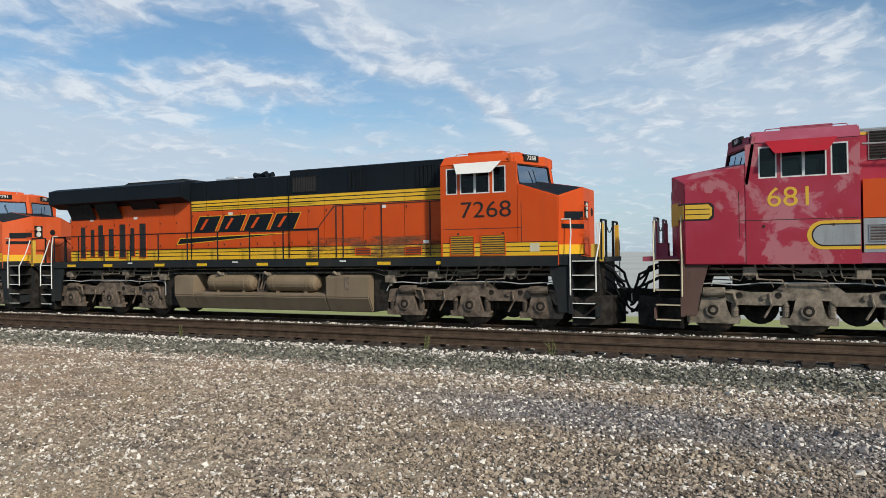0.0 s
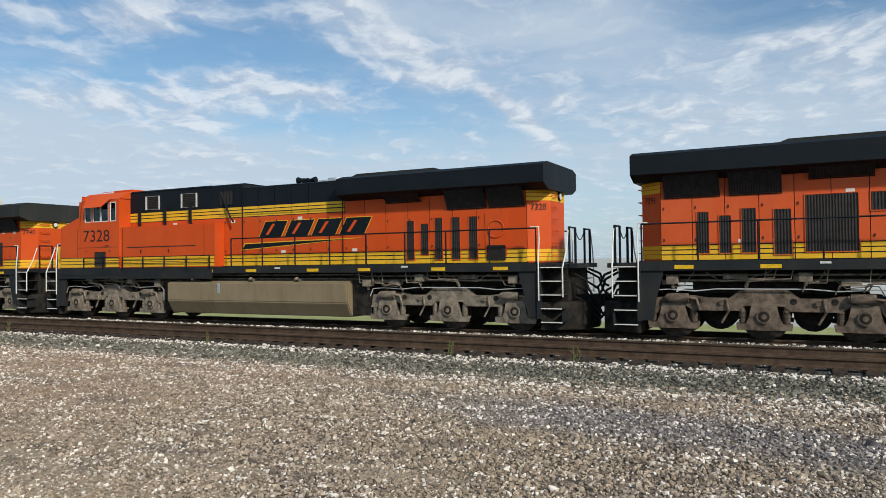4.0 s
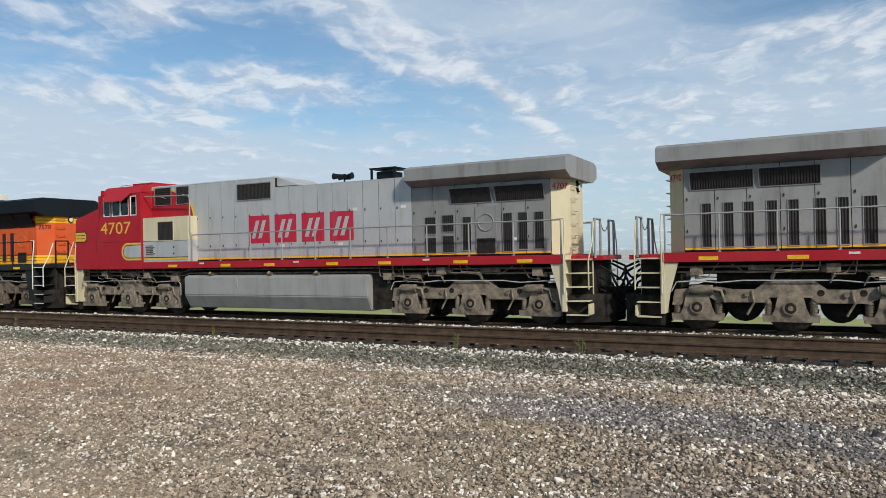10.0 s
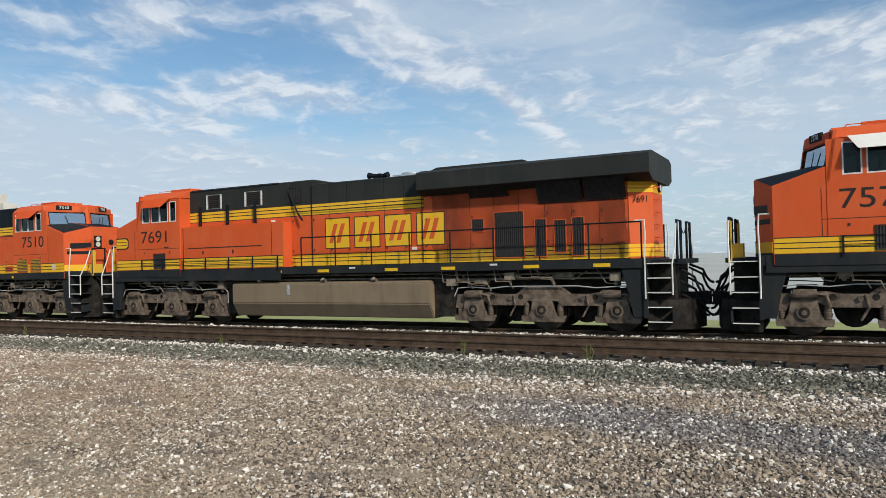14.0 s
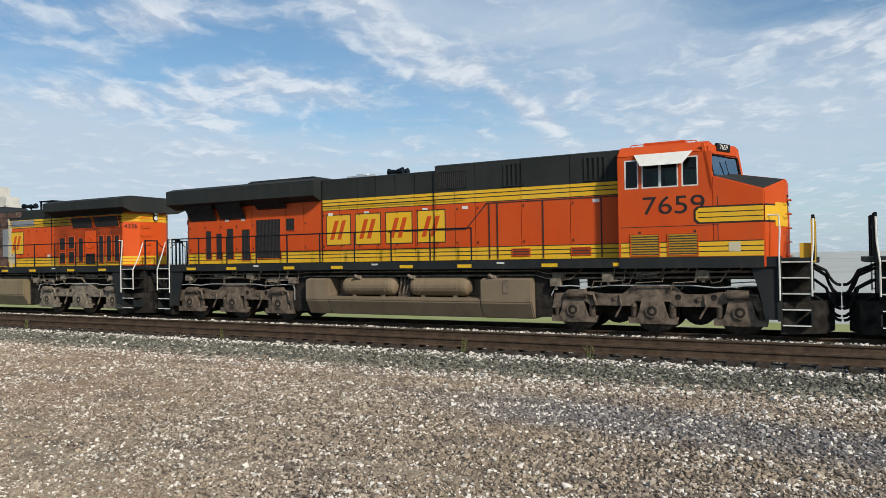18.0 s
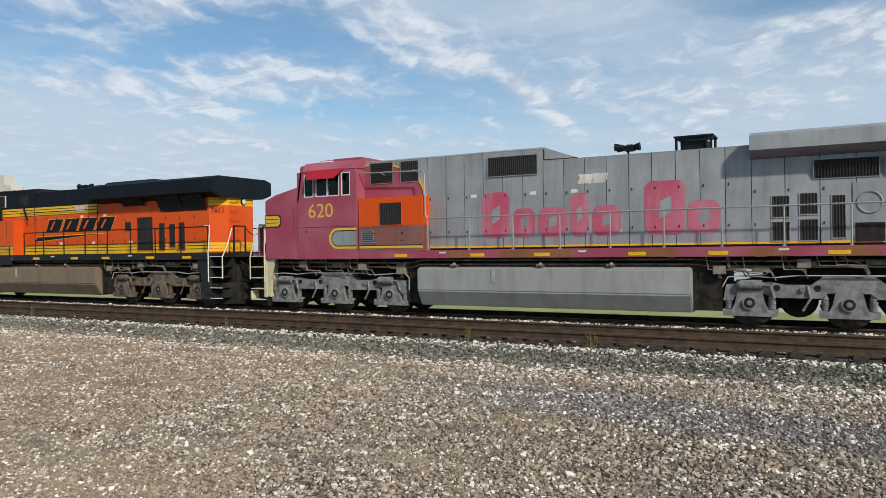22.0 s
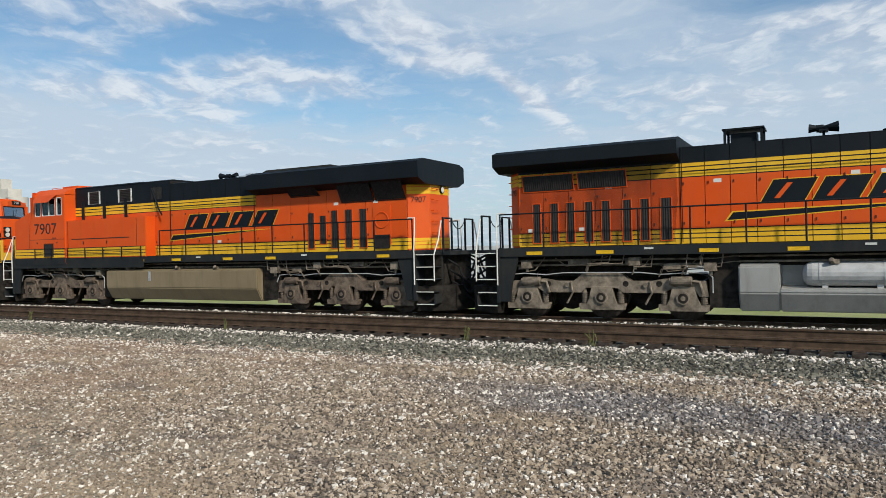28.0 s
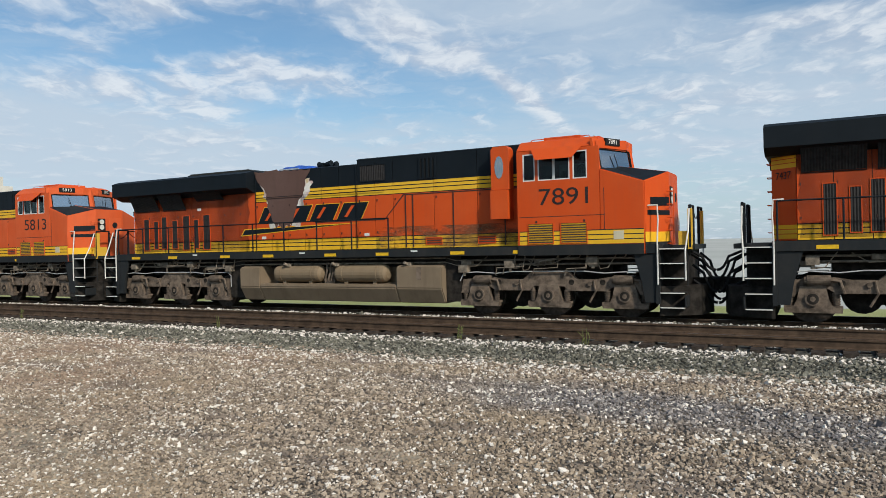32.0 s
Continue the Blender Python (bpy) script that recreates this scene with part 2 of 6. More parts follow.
def scorched(n):
    """Bare metal after a fire: rust, soot, grey scale and blistered pale rims."""
    p = n("TexCoord").outputs["Object"]
    a, b = n.noise(p, 1.3, 6, 0.68, 0.4), n.noise(p, 4.5, 6, 0.7, 0.3)
    c = n.mix(n.ramp(a, 0.35, 0.65), (0.055, 0.038, 0.032), (0.16, 0.09, 0.065))
    c = n.mix(n.math("MULTIPLY", n.ramp(b, 0.55, 0.68), 0.75), c, (0.22, 0.20, 0.185))
    c = n.mix(n.math("MULTIPLY", n.ramp(n.noise(p, 2.7, 6, 0.72), 0.60, 0.65), 0.8), c, (0.45, 0.40, 0.33))
    return c, 0.8, 0.0, b, 0.004


material("scorched", scorched)
plain("truck", (0.150, 0.113, 0.083), 0.75, 0.0, 0.6, 4)
plain("truck_light", (0.22, 0.18, 0.135), 0.75, 0.0, 0.55, 4)
plain("truck_grey", (0.21, 0.205, 0.195), 0.7, 0.0, 0.4, 5)
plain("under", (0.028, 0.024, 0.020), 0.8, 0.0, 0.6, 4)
plain("steel", (0.30, 0.27, 0.24), 0.35, 0.9, 0.3, 8)
plain("wheel_steel", (0.07, 0.055, 0.045), 0.55, 0.5, 0.4, 8)
plain("rail_rust", (0.080, 0.052, 0.034), 0.75, 0.0, 0.4, 4)
plain("rail_head", (0.13, 0.092, 0.065), 0.42, 0.6, 0.3, 6)
plain("tie", (0.052, 0.041, 0.033), 0.85, 0.0, 0.5, 7, 0.006)
plain("grille", (0.022, 0.018, 0.016), 0.7, 0.0, 0.4, 9)
plain("slat", (0.024, 0.022, 0.021), 0.6, 0.0, 0.3, 9)
plain("rubber", (0.012, 0.012, 0.012), 0.8, 0.0, 0.3, 9)
plain("reflector", (0.74, 0.44, 0.02), 0.4, 0.0, 0.2, 9)
plain("reflector_white", (0.62, 0.62, 0.58), 0.4, 0.0, 0.3, 9)
plain("alu", (0.62, 0.62, 0.62), 0.35, 0.7, 0.2, 9)
plain("tarp", (0.03, 0.10, 0.42), 0.5, 0.0, 0.4, 5, 0.02)
plain("number_black", (0.03, 0.022, 0.02), 0.6, 0.0, 0.3, 9)
plain("brown_plastic", (0.05, 0.03, 0.025), 0.6, 0.0, 0.3, 9)
plain("seat_cloth", (0.05, 0.05, 0.055), 0.9, 0.0, 0.3, 9)
plain("concrete", (0.52, 0.49, 0.43), 0.85, 0.0, 0.15, 0.2, 0.05)
plain("weed", (0.14, 0.15, 0.05), 0.8, 0.0, 0.4, 9)
plain("window_alu", (0.70, 0.69, 0.66), 0.5, 0.0, 0.15, 9)
plain("stack_green", (0.12, 0.22, 0.19), 0.7, 0.0, 0.4, 5)
plain("lens", (0.75, 0.72, 0.62), 0.12, 0.3, 0.1, 9)


def make_glass(name, base, tint):
    m = bpy.data.materials.new(name)
    m.use_nodes = True
    n = Nodes(m.node_tree)
    lw = n("LayerWeight", {"Blend": 0.22}).outputs["Fresnel"]
    s = n("MixShader", {0: n.math("ADD", n.math("MULTIPLY", lw, 0.6), base)})
    n.t.links.new(n("BsdfTransparent", {"Color": (*tint, 1)}).outputs[0], s.inputs[1])
    n.t.links.new(n("BsdfGlossy", {"Color": (0.9, 0.95, 1, 1), "Roughness": 0.04}).outputs[0], s.inputs[2])
    n.t.links.new(s.outputs[0], n("OutputMaterial").inputs[0])
    MATS[name] = m


def make_dust():
    """A patchy film of brown dust that lets the paint show through."""
    m = bpy.data.materials.new("dust")
    m.use_nodes = True
    n = Nodes(m.node_tree)
    p = n("TexCoord").outputs["Object"]
    f = n.math("MULTIPLY", n.ramp(n.noise(n("Mapping", {"Vector": p, "Scale": (0.8, 0.8, 2.2)}).outputs[0], 1.8, 6, 0.65), 0.36, 0.68), 0.42)
    s = n("MixShader", {0: f})
    n.t.links.new(n("BsdfTransparent").outputs[0], s.inputs[1])
    n.t.links.new(n("BsdfDiffuse", {"Color": n.mix(n.noise(p, 9, 4, 0.6), (0.15, 0.08, 0.045), (0.26, 0.15, 0.085))}).outputs[0], s.inputs[2])
    n.t.links.new(s.outputs[0], n("OutputMaterial").inputs[0])
    MATS["dust"] = m


def make_wing_shade():
    """A thin, nearly even dark film that paints in the shade under a radiator wing."""
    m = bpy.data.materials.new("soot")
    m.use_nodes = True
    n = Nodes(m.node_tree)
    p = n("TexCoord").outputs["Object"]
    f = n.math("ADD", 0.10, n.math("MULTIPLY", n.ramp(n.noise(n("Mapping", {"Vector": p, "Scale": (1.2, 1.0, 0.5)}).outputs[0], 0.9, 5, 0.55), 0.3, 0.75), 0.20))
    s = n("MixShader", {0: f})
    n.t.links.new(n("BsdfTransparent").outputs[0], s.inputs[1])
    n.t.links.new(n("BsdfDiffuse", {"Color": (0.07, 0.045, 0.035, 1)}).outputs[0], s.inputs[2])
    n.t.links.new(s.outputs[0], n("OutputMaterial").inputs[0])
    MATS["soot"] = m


make_wing_shade()
make_dust()
make_glass("glass", 0.012, (0.26, 0.31, 0.30))
make_glass("coated_glass", 0.38, (0.25, 0.30, 0.32))


# bare sandy places in the lot: middle x, y and half widths
SANDY = ((-6.3, 4.0, 1.5, 0.5), (-8.0, 5.3, 1.6, 0.35), (-5.4, 5.0, 1.0, 0.28), (-7.6, 4.6, 1.2, 0.2), (-5.0, 3.6, 1.2, 0.3), (-11.5, 7.2, 2.2, 0.35), (-3.6, 5.6, 0.9, 0.2), (-3.2, 4.1, 0.8, 0.2))


def make_ground_materials():
    def lot(n):
        p = n("TexCoord").outputs["Object"]
        cell = n("TexVoronoi", {"Vector": p, "Scale": 34.0})
        hue = n("SeparateColor", {0: cell.outputs["Color"]}).outputs[0]
        # base darker than the gravel on it: shade between stones is painted in
        c = n.mix(n.ramp(hue, 0.0, 1.0), (0.04, 0.033, 0.026), (0.17, 0.14, 0.11))
        dust = n.ramp(n.noise(p, 0.45, 5, 0.6), 0.42, 0.68)
        c = n.mix(n.math("MULTIPLY", dust, 0.25), c, (0.34, 0.28, 0.20))
        # bare sandy hollow worn by tyres
        sp = n("SeparateXYZ", {0: p})
        rag = n.math("MULTIPLY", n.math("SUBTRACT", n.noise(p, 1.6, 6, 0.65), 0.5), 2.2)
        for bx, by, wx, wy in SANDY:
            ex, ey = n.math("DIVIDE", n.math("SUBTRACT", sp.outputs[0], bx), wx), n.math("DIVIDE", n.math("SUBTRACT", sp.outputs[1], by), wy)
            rr = n.math("ADD", n.math("ADD", n.math("MULTIPLY", ex, ex), n.math("MULTIPLY", ey, ey)), rag)
            c = n.mix(n.math("MULTIPLY", n.ramp(rr, 1.5, 0.4), 0.65), c, (0.43, 0.355, 0.25))
        c = n.mix(n.math("MULTIPLY", n.ramp(n.noise(p, 0.9, 4, 0.6), 0.55, 0.75), 0.5), c, (0.10, 0.09, 0.08))
        return c, 0.9, 0.0, cell.outputs["Distance"], 0.03
    material("lot", lot)

    def bed(n):
        p = n("TexCoord").outputs["Object"]
        cell = n("TexVoronoi", {"Vector": p, "Scale": 20.0})
        hue = n("SeparateColor", {0: cell.outputs["Color"]}).outputs[0]
        # likewise darkened, to paint the shade in the gaps of the ballast
        c = n.mix(hue, (0.02, 0.02, 0.017), (0.11, 0.105, 0.09))
        return c, 0.9, 0.0, cell.outputs["Distance"], 0.04
    material("bed", bed)

    def grass(n):
        p = n("TexCoord").outputs["Object"]
        a = n.noise(p, 0.35, 6, 0.65)
        b = n.noise(p, 6.0, 5, 0.7)
        c = n.mix(n.ramp(a, 0.3, 0.7), (0.29, 0.32, 0.10), (0.42, 0.42, 0.20))
        c = n.mix(n.math("MULTIPLY", b, 0.4), c, (0.10, 0.13, 0.03))
        return c, 0.95, 0.0, b, 0.1
    material("grass", grass)

    def pale(n):
        p = n("TexCoord").outputs["Object"]
        c = n.mix(n.ramp(n.noise(p, 0.02, 5, 0.6), 0.3, 0.7), (0.36, 0.37, 0.33), (0.48, 0.48, 0.44))
        return c, 0.95, 0.0, None, 0
    material("pale", pale)

    def stones(name, dark, mid, lite, p_lite):
        def build(n):
            r = n("NewGeometry").outputs["Random Per Island"]
            p = n("TexCoord").outputs["Object"]
            sep = n("SeparateXYZ", {0: p})
            c = n.mix(n.ramp(r, 0.0, 0.8), dark, mid)
            big = n.noise(p, 0.35, 4, 0.6)
            if name == "gravel":
                # oily bluish stain of finer stone that runs along the right-hand stretch
                wob = n.math("MULTIPLY", n.math("SUBTRACT", big, 0.5), 3.0)
                line = n.math("ADD", n.math("ADD", sep.outputs[1], n.math("MULTIPLY", sep.outputs[0], 0.17)), n.math("MULTIPLY", wob, 0.4))
                d = n.math("ABSOLUTE", n.math("SUBTRACT", line, 8.45))
                s = n.math("MULTIPLY", n.ramp(d, 1.5, 0.3), n.ramp(n.math("ADD", sep.outputs[0], wob), -6.0, -2.5))
                c = n.mix(n.math("MULTIPLY", n.math("SUBTRACT", 1.0, s), n.math("MULTIPLY", n.ramp(n.noise(p, 0.5, 5, 0.6), 0.42, 0.66), 0.6)), c, (0.37, 0.285, 0.19))
                # reddish drift along the west side, darker purplish drifts of coarse stone
                west = n.math("MULTIPLY", n.ramp(sep.outputs[0], -6.0, -11.0), n.ramp(n.noise(p, 0.6, 4, 0.6), 0.4, 0.6))
                c = n.mix(n.math("MULTIPLY", west, 0.4), c, (0.33, 0.20, 0.13))
                c = n.mix(n.math("MULTIPLY", n.ramp(n.noise(n("Mapping", {"Vector": p, "Scale": (0.6, 1.5, 1.0)}).outputs[0], 0.8, 5, 0.6, 0.3), 0.52, 0.66), 0.5), c, (0.15, 0.125, 0.118))
                c = n.mix(n.math("MULTIPLY", s, 0.62), c, n.mix(r, (0.075, 0.085, 0.105), (0.24, 0.26, 0.30)))
            # pale stones gather in drifts
            if name == "gravel":
                foot = n.ramp(n.math("ABSOLUTE", n.math("SUBTRACT", n.math("ADD", sep.outputs[1], n.math("MULTIPLY", n.math("SUBTRACT", big, 0.5), 1.2)), 11.3)), 0.7, 0.1)
                share = n.math("ADD", n.math("MULTIPLY", n.ramp(n.math("ADD", n.math("MULTIPLY", n.noise(p, 0.7, 5, 0.6), 0.6), n.math("MULTIPLY", n.noise(p, 3.2, 4, 0.6), 0.4)), 0.42, 0.62), p_lite), n.math("ADD", n.math("MULTIPLY", foot, 0.22), 0.045))
            else:
                crest = n.ramp(n.math("ADD", sep.outputs[1], n.math("MULTIPLY", n.math("SUBTRACT", n.noise(p, 0.9, 4, 0.6), 0.5), 0.9)), 13.0, 13.6)
                foot = n.ramp(sep.outputs[1], 12.15, 11.75)
                share = n.math("ADD", n.math("ADD", n.math("MULTIPLY", crest, 0.48), n.math("MULTIPLY", foot, 0.25)), p_lite)
            cut = n.math("SUBTRACT", 1.0, share)
            c = n.mix(n.math("MULTIPLY", n.math("SUBTRACT", r, cut), 60.0, clamp=True), c, lite)
            c = n.mix(n.math("MULTIPLY", n.ramp(n.noise(p, 2.6, 5, 0.65), 0.5, 0.66), 0.42), c, dark)
            g = n.noise(p, 60, 4, 0.7)
            c = n.mix(n.math("MULTIPLY", g, 0.35), c, dark)
            return c, 0.85, 0.0, g, 0.004
        material(name, build)
    stones("gravel", (0.155, 0.121, 0.093), (0.535, 0.435, 0.325), (0.87, 0.80, 0.70), 0.22)
    stones("ballast", (0.06, 0.057, 0.045), (0.27, 0.255, 0.20), (0.84, 0.76, 0.67), 0.05)


make_ground_materials()

# ---- mesh helpers ----
def box(bm, x0, x1, y0, y1, z0, z1, mi=0):
    v = [bm.verts.new(p) for p in ((x0, y0, z0), (x1, y0, z0), (x1, y1, z0), (x0, y1, z0), (x0, y0, z1), (x1, y0, z1), (x1, y1, z1), (x0, y1, z1))]
    for q in ((3, 2, 1, 0), (4, 5, 6, 7), (0, 1, 5, 4), (1, 2, 6, 5), (2, 3, 7, 6), (3, 0, 4, 7)):
        bm.faces.new([v[i] for i in q]).material_index = mi


def prism(bm, pts, a0, a1, axis="y", mi=0):
    """A polygon drawn in the other two axes, pulled from a0 to a1 along axis."""
    def at(p, a):
        return {"y": (p[0], a, p[1]), "x": (a, p[0], p[1]), "z": (p[0], p[1], a)}[axis]
    lo, hi = [bm.verts.new(at(p, a0)) for p in pts], [bm.verts.new(at(p, a1)) for p in pts]
    fs = [bm.faces.new(lo), bm.faces.new(hi[::-1])]
    for i in range(len(pts)):
        j = (i + 1) % len(pts)
        fs.append(bm.faces.new((lo[j], lo[i], hi[i], hi[j])))
    for f in fs:
        f.material_index = mi


def rod(bm, a, b, r, n=8, mi=0, r2=None):
    """A round bar from a to b."""
    a, b = Vector(a), Vector(b)
    d = (b - a).normalized()
    e = d.orthogonal().normalized()
    f = d.cross(e)
    rings = []
    for p, q in ((a, r), (b, r if r2 is None else r2)):
        rings.append([bm.verts.new(p + (e * math.cos(2 * math.pi * i / n) + f * math.sin(2 * math.pi * i / n)) * q) for i in range(n)])
    fs = [bm.faces.new(rings[0][::-1]), bm.faces.new(rings[1])]
    for i in range(n):
        j = (i + 1) % n
        fs.append(bm.faces.new((rings[0][i], rings[0][j], rings[1][j], rings[1][i])))
    for s in fs:
        s.material_index = mi


def pipe(bm, pts, r, n=6, mi=0):
    """A bent bar swept through the points, its bends mitred."""
    q = [Vector(p) for p in pts]
    ways = [(b - a).normalized() for a, b in zip(q, q[1:])]
    e, rings = ways[0].orthogonal().normalized(), []
    for i, c in enumerate(q):
        d = ways[0] if i == 0 else ways[-1] if i == len(ways) else (ways[i - 1] + ways[i])
        d = d.normalized() if d.length > 0.2 else ways[i - 1]
        e = (e - d * e.dot(d)).normalized()
        g = d.cross(e)
        rings.append([bm.verts.new(c + (e * math.cos(2 * math.pi * k / n) + g * math.sin(2 * math.pi * k / n)) * r) for k in range(n)])
    fs = [bm.faces.new(rings[0][::-1]), bm.faces.new(rings[-1])]
    for a, b in zip(rings, rings[1:]):
        for k in range(n):
            m = (k + 1) % n
            fs.append(bm.faces.new((a[k], a[m], b[m], b[k])))
    for x in fs:
        x.material_index = mi


def soften(bm, w, seg=2, angle=30):
    es = [e for e in bm.edges if e.is_manifold and e.calc_face_angle(0) > radians(angle)]
    bmesh.ops.bevel(bm, geom=es, offset=w, segments=seg, affect="EDGES", clamp_overlap=True)


MESHES = {}


def mesh_of(key, mats, draw):
    """One mesh for each key and set of materials; alike parts share it."""
    k = (key, *mats)
    if k not in MESHES:
        bm = bmesh.new()
        draw(bm)
        bmesh.ops.recalc_face_normals(bm, faces=bm.faces)
        me = bpy.data.meshes.new(key)
        bm.to_mesh(me)
        bm.free()
        for m in mats:
            me.materials.append(MATS[m])
        MESHES[k] = me
    return MESHES[k]


def part(name, key, draw, mats, parent, label="", at=(0, 0, 0), turn=0):
    mats = (mats,) if isinstance(mats, str) else mats
    ob = new(name, mesh_of(key, mats, draw))
    ob.parent = parent
    ob.matrix_basis = pose(*at, 0, 0, turn)
    return tagged(ob, label=label)


def thing(name, label, category, group="", at=None):
    ob = new(name)
    ob.empty_display_size = 0.5
    if at is not None:
        ob.matrix_basis = at
    return tagged(ob, label, category, group)


TEXTS = {}


def letters(name, text, size, mat, parent, at, s, label="", wide=1.0, end=0):
    """Flat figures that stand on the side s (-1 or 1) of a thing, or, with end, on the face that looks along end * x."""
    k = (text, size, mat, wide)
    if k not in TEXTS:
        cu = bpy.data.curves.new("figures", "FONT")
        cu.body, cu.size, cu.align_x, cu.align_y, cu.extrude, cu.offset = text, size, "CENTER", "CENTER", 0.002, 0.0
        ob = new("figures", cu)
        dg = bpy.context.evaluated_depsgraph_get()
        dg.update()
        me = bpy.data.meshes.new_from_object(ob.evaluated_get(dg))
        bpy.data.objects.remove(ob)
        me.transform(Matrix.Diagonal((wide, 1, 1, 1)))
        me.materials.clear()
        me.materials.append(MATS[mat])
        TEXTS[k] = me
    ob = new(name, TEXTS[k])
    ob.parent = parent
    ob.matrix_basis = pose(*at, 90, 0, (90 * end if end else (0 if s < 0 else 180)))
    return tagged(ob, label=label)


# ---- ground and tracks ----
TRACK, NEAR = 19.33, 15.25       # centre lines of the two tracks
NEAR_UP = 0.15                   # how much higher the near track lies
SECTION = ((-1500, 0.10, "lot"), (3.0, 0.10, "lot"), (8.0, 0.0, "lot"), (11.6, -0.16, "lot"), (12.0, -0.2, "bed"), (13.3, -0.09, "bed"), (16.8, -0.10, "bed"), (17.2, -0.05, "bed"), (18.1, -0.07, "bed"), (18.4, -0.17, "bed"),
           (20.9, -0.17, "bed"), (22.6, -0.65, "grass"), (30.5, -0.75, "pale"), (2500, -0.8, "pale"))


def height(y):
    for (a, za, _), (b, zb, _) in zip(SECTION, SECTION[1:]):
        if a <= y <= b:
            return za + (zb - za) * (y - a) / (b - a)
    return 0.0


def make_ground():
    xs = [-2500, -400, -120, -60, -30, -15, 0, 15, 30, 60, 120, 400, 1500]
    names = ["lot", "bed", "grass", "pale"]
    bm = bmesh.new()
    rows = [[bm.verts.new((x, y, z)) for x in xs] for y, z, _ in SECTION]
    for j, (a, b) in enumerate(zip(rows, rows[1:])):
        for i in range(len(xs) - 1):
            bm.faces.new((a[i], a[i + 1], b[i + 1], b[i])).material_index = names.index(SECTION[j][2])
    me = bpy.data.meshes.new("ground")
    bm.to_mesh(me)
    bm.free()
    for m in names:
        me.materials.append(MATS[m])
    tagged(new("ground", me), "flat gravel lot and ballast beside the tracks with grass beyond", "ground", kind="structure")


def rail_section(bm, x0, x1, y, top):
    prof = ((-0.075, -0.18), (0.075, -0.18), (0.075, -0.168), (0.012, -0.15), (0.012, -0.045), (0.036, -0.035), (0.036, -0.004), (0.028, 0), (-0.028, 0), (-0.036, -0.004), (-0.036, -0.035), (-0.012, -0.045), (-0.012, -0.15), (-0.075, -0.168))
    prism(bm, [(y + a, top + b) for a, b in prof], x0, x1, "x")


def make_track(name, y, up, label):
    track = thing(name, label, "railway track", at=pose(0, y, up))
    tagged(track, kind="structure")
    for side in (-0.75, 0.75):
        part("rail", f"rail{side}", lambda bm: rail_section(bm, -900, 700, side, 0), "rail_rust", track, "rusty steel rail")
        part("running_band", f"band{side}", lambda bm: box(bm, -900, 700, side - 0.026, side + 0.026, 0, 0.002), "rail_head", track)

    def tie(bm):
        box(bm, -0.115, 0.115, -1.3, 1.3, -0.36, -0.185)
        soften(bm, 0.012, 1)

    def plate(bm):
        for side in (-0.75, 0.75):
            box(bm, -0.09, 0.09, side - 0.17, side + 0.17, -0.184, -0.168)
            for a in (-0.1, 0.1):
                box(bm, -0.06, -0.03, side + a - 0.015, side + a + 0.015, -0.17, -0.14)
    if up:
        for i in range(150):
            x = -55 + 0.5 * i
            o = part("tie", "tie", tie, "tie", track, at=(x, random.uniform(-0.04, 0.04), random.uniform(-0.012, 0.008)), turn=random.uniform(-1, 1))
            part("tie_plate", "tieplate", plate, "rail_rust", o)
    else:
        def rest(bm):
            for i in range(220):
                x = -90 + 0.5 * i
                box(bm, x - 0.115, x + 0.115, -1.3, 1.3, -0.36, -0.185)
        tagged(part("ties", "ties", rest, "tie", track), kind="stuff")


def scatter(name, label, mat, count, zone, size, z_of, lift):
    """Loose stones: angular crushed pieces, joined, each an island of its own."""
    g = np.random.default_rng(7 + count)
    cube = np.array([(a, b, c) for a in (-1, 1) for b in (-1, 1) for c in (-1, 1)]) * 0.72
    tri = np.array([(0, 1, 3), (0, 3, 2), (4, 6, 7), (4, 7, 5), (0, 4, 5), (0, 5, 1), (2, 3, 7), (2, 7, 6), (0, 2, 6), (0, 6, 4), (1, 5, 7), (1, 7, 3)])
    x, y, keep = zone(g, count)
    x, y = x[keep], y[keep]
    n = len(x)
    r = (size[0] + size[2] * (y - 4)) * np.exp(g.normal(0, size[1], n))
    v = (cube[None] * (1 + g.uniform(-0.3, 0.3, (n, 8, 1))) + g.uniform(-0.32, 0.32, (n, 8, 3))) * (r[:, None, None] * np.stack([g.uniform(0.8, 1.25, n), g.uniform(0.7, 1.1, n), g.uniform(0.5, 0.85, n)], 1)[:, None, :])
    a, b = g.uniform(0, 6.28, n), g.normal(0, 0.6, n)
    ca, sa, cb, sb = np.cos(a)[:, None], np.sin(a)[:, None], np.cos(b)[:, None], np.sin(b)[:, None]
    vx, vy, vz = v[..., 0], v[..., 1], v[..., 2]
    vx, vz = vx * cb + vz * sb, vz * cb - vx * sb
    vx, vy = vx * ca - vy * sa, vx * sa + vy * ca
    z = np.interp(y, [s[0] for s in SECTION], [s[1] for s in SECTION])
    co = np.stack([vx + x[:, None], vy + y[:, None], vz + (z + r * lift)[:, None]], -1).reshape(-1, 3)
    fa = (tri[None] + 8 * np.arange(n)[:, None, None]).reshape(-1, 3)
    me = bpy.data.meshes.new(name)
    me.vertices.add(len(co))
    me.vertices.foreach_set("co", co.astype(np.float32).ravel())
    me.loops.add(fa.size)
    me.loops.foreach_set("vertex_index", fa.astype(np.int32).ravel())
    me.polygons.add(len(fa))
    me.polygons.foreach_set("loop_start", np.arange(0, fa.size, 3, dtype=np.int32))
    me.update(calc_edges=True)
    me.validate()
    me.shade_flat()
    me.materials.append(MATS[mat])
    return tagged(new(name, me), label, "stones", kind="stuff")


make_ground()
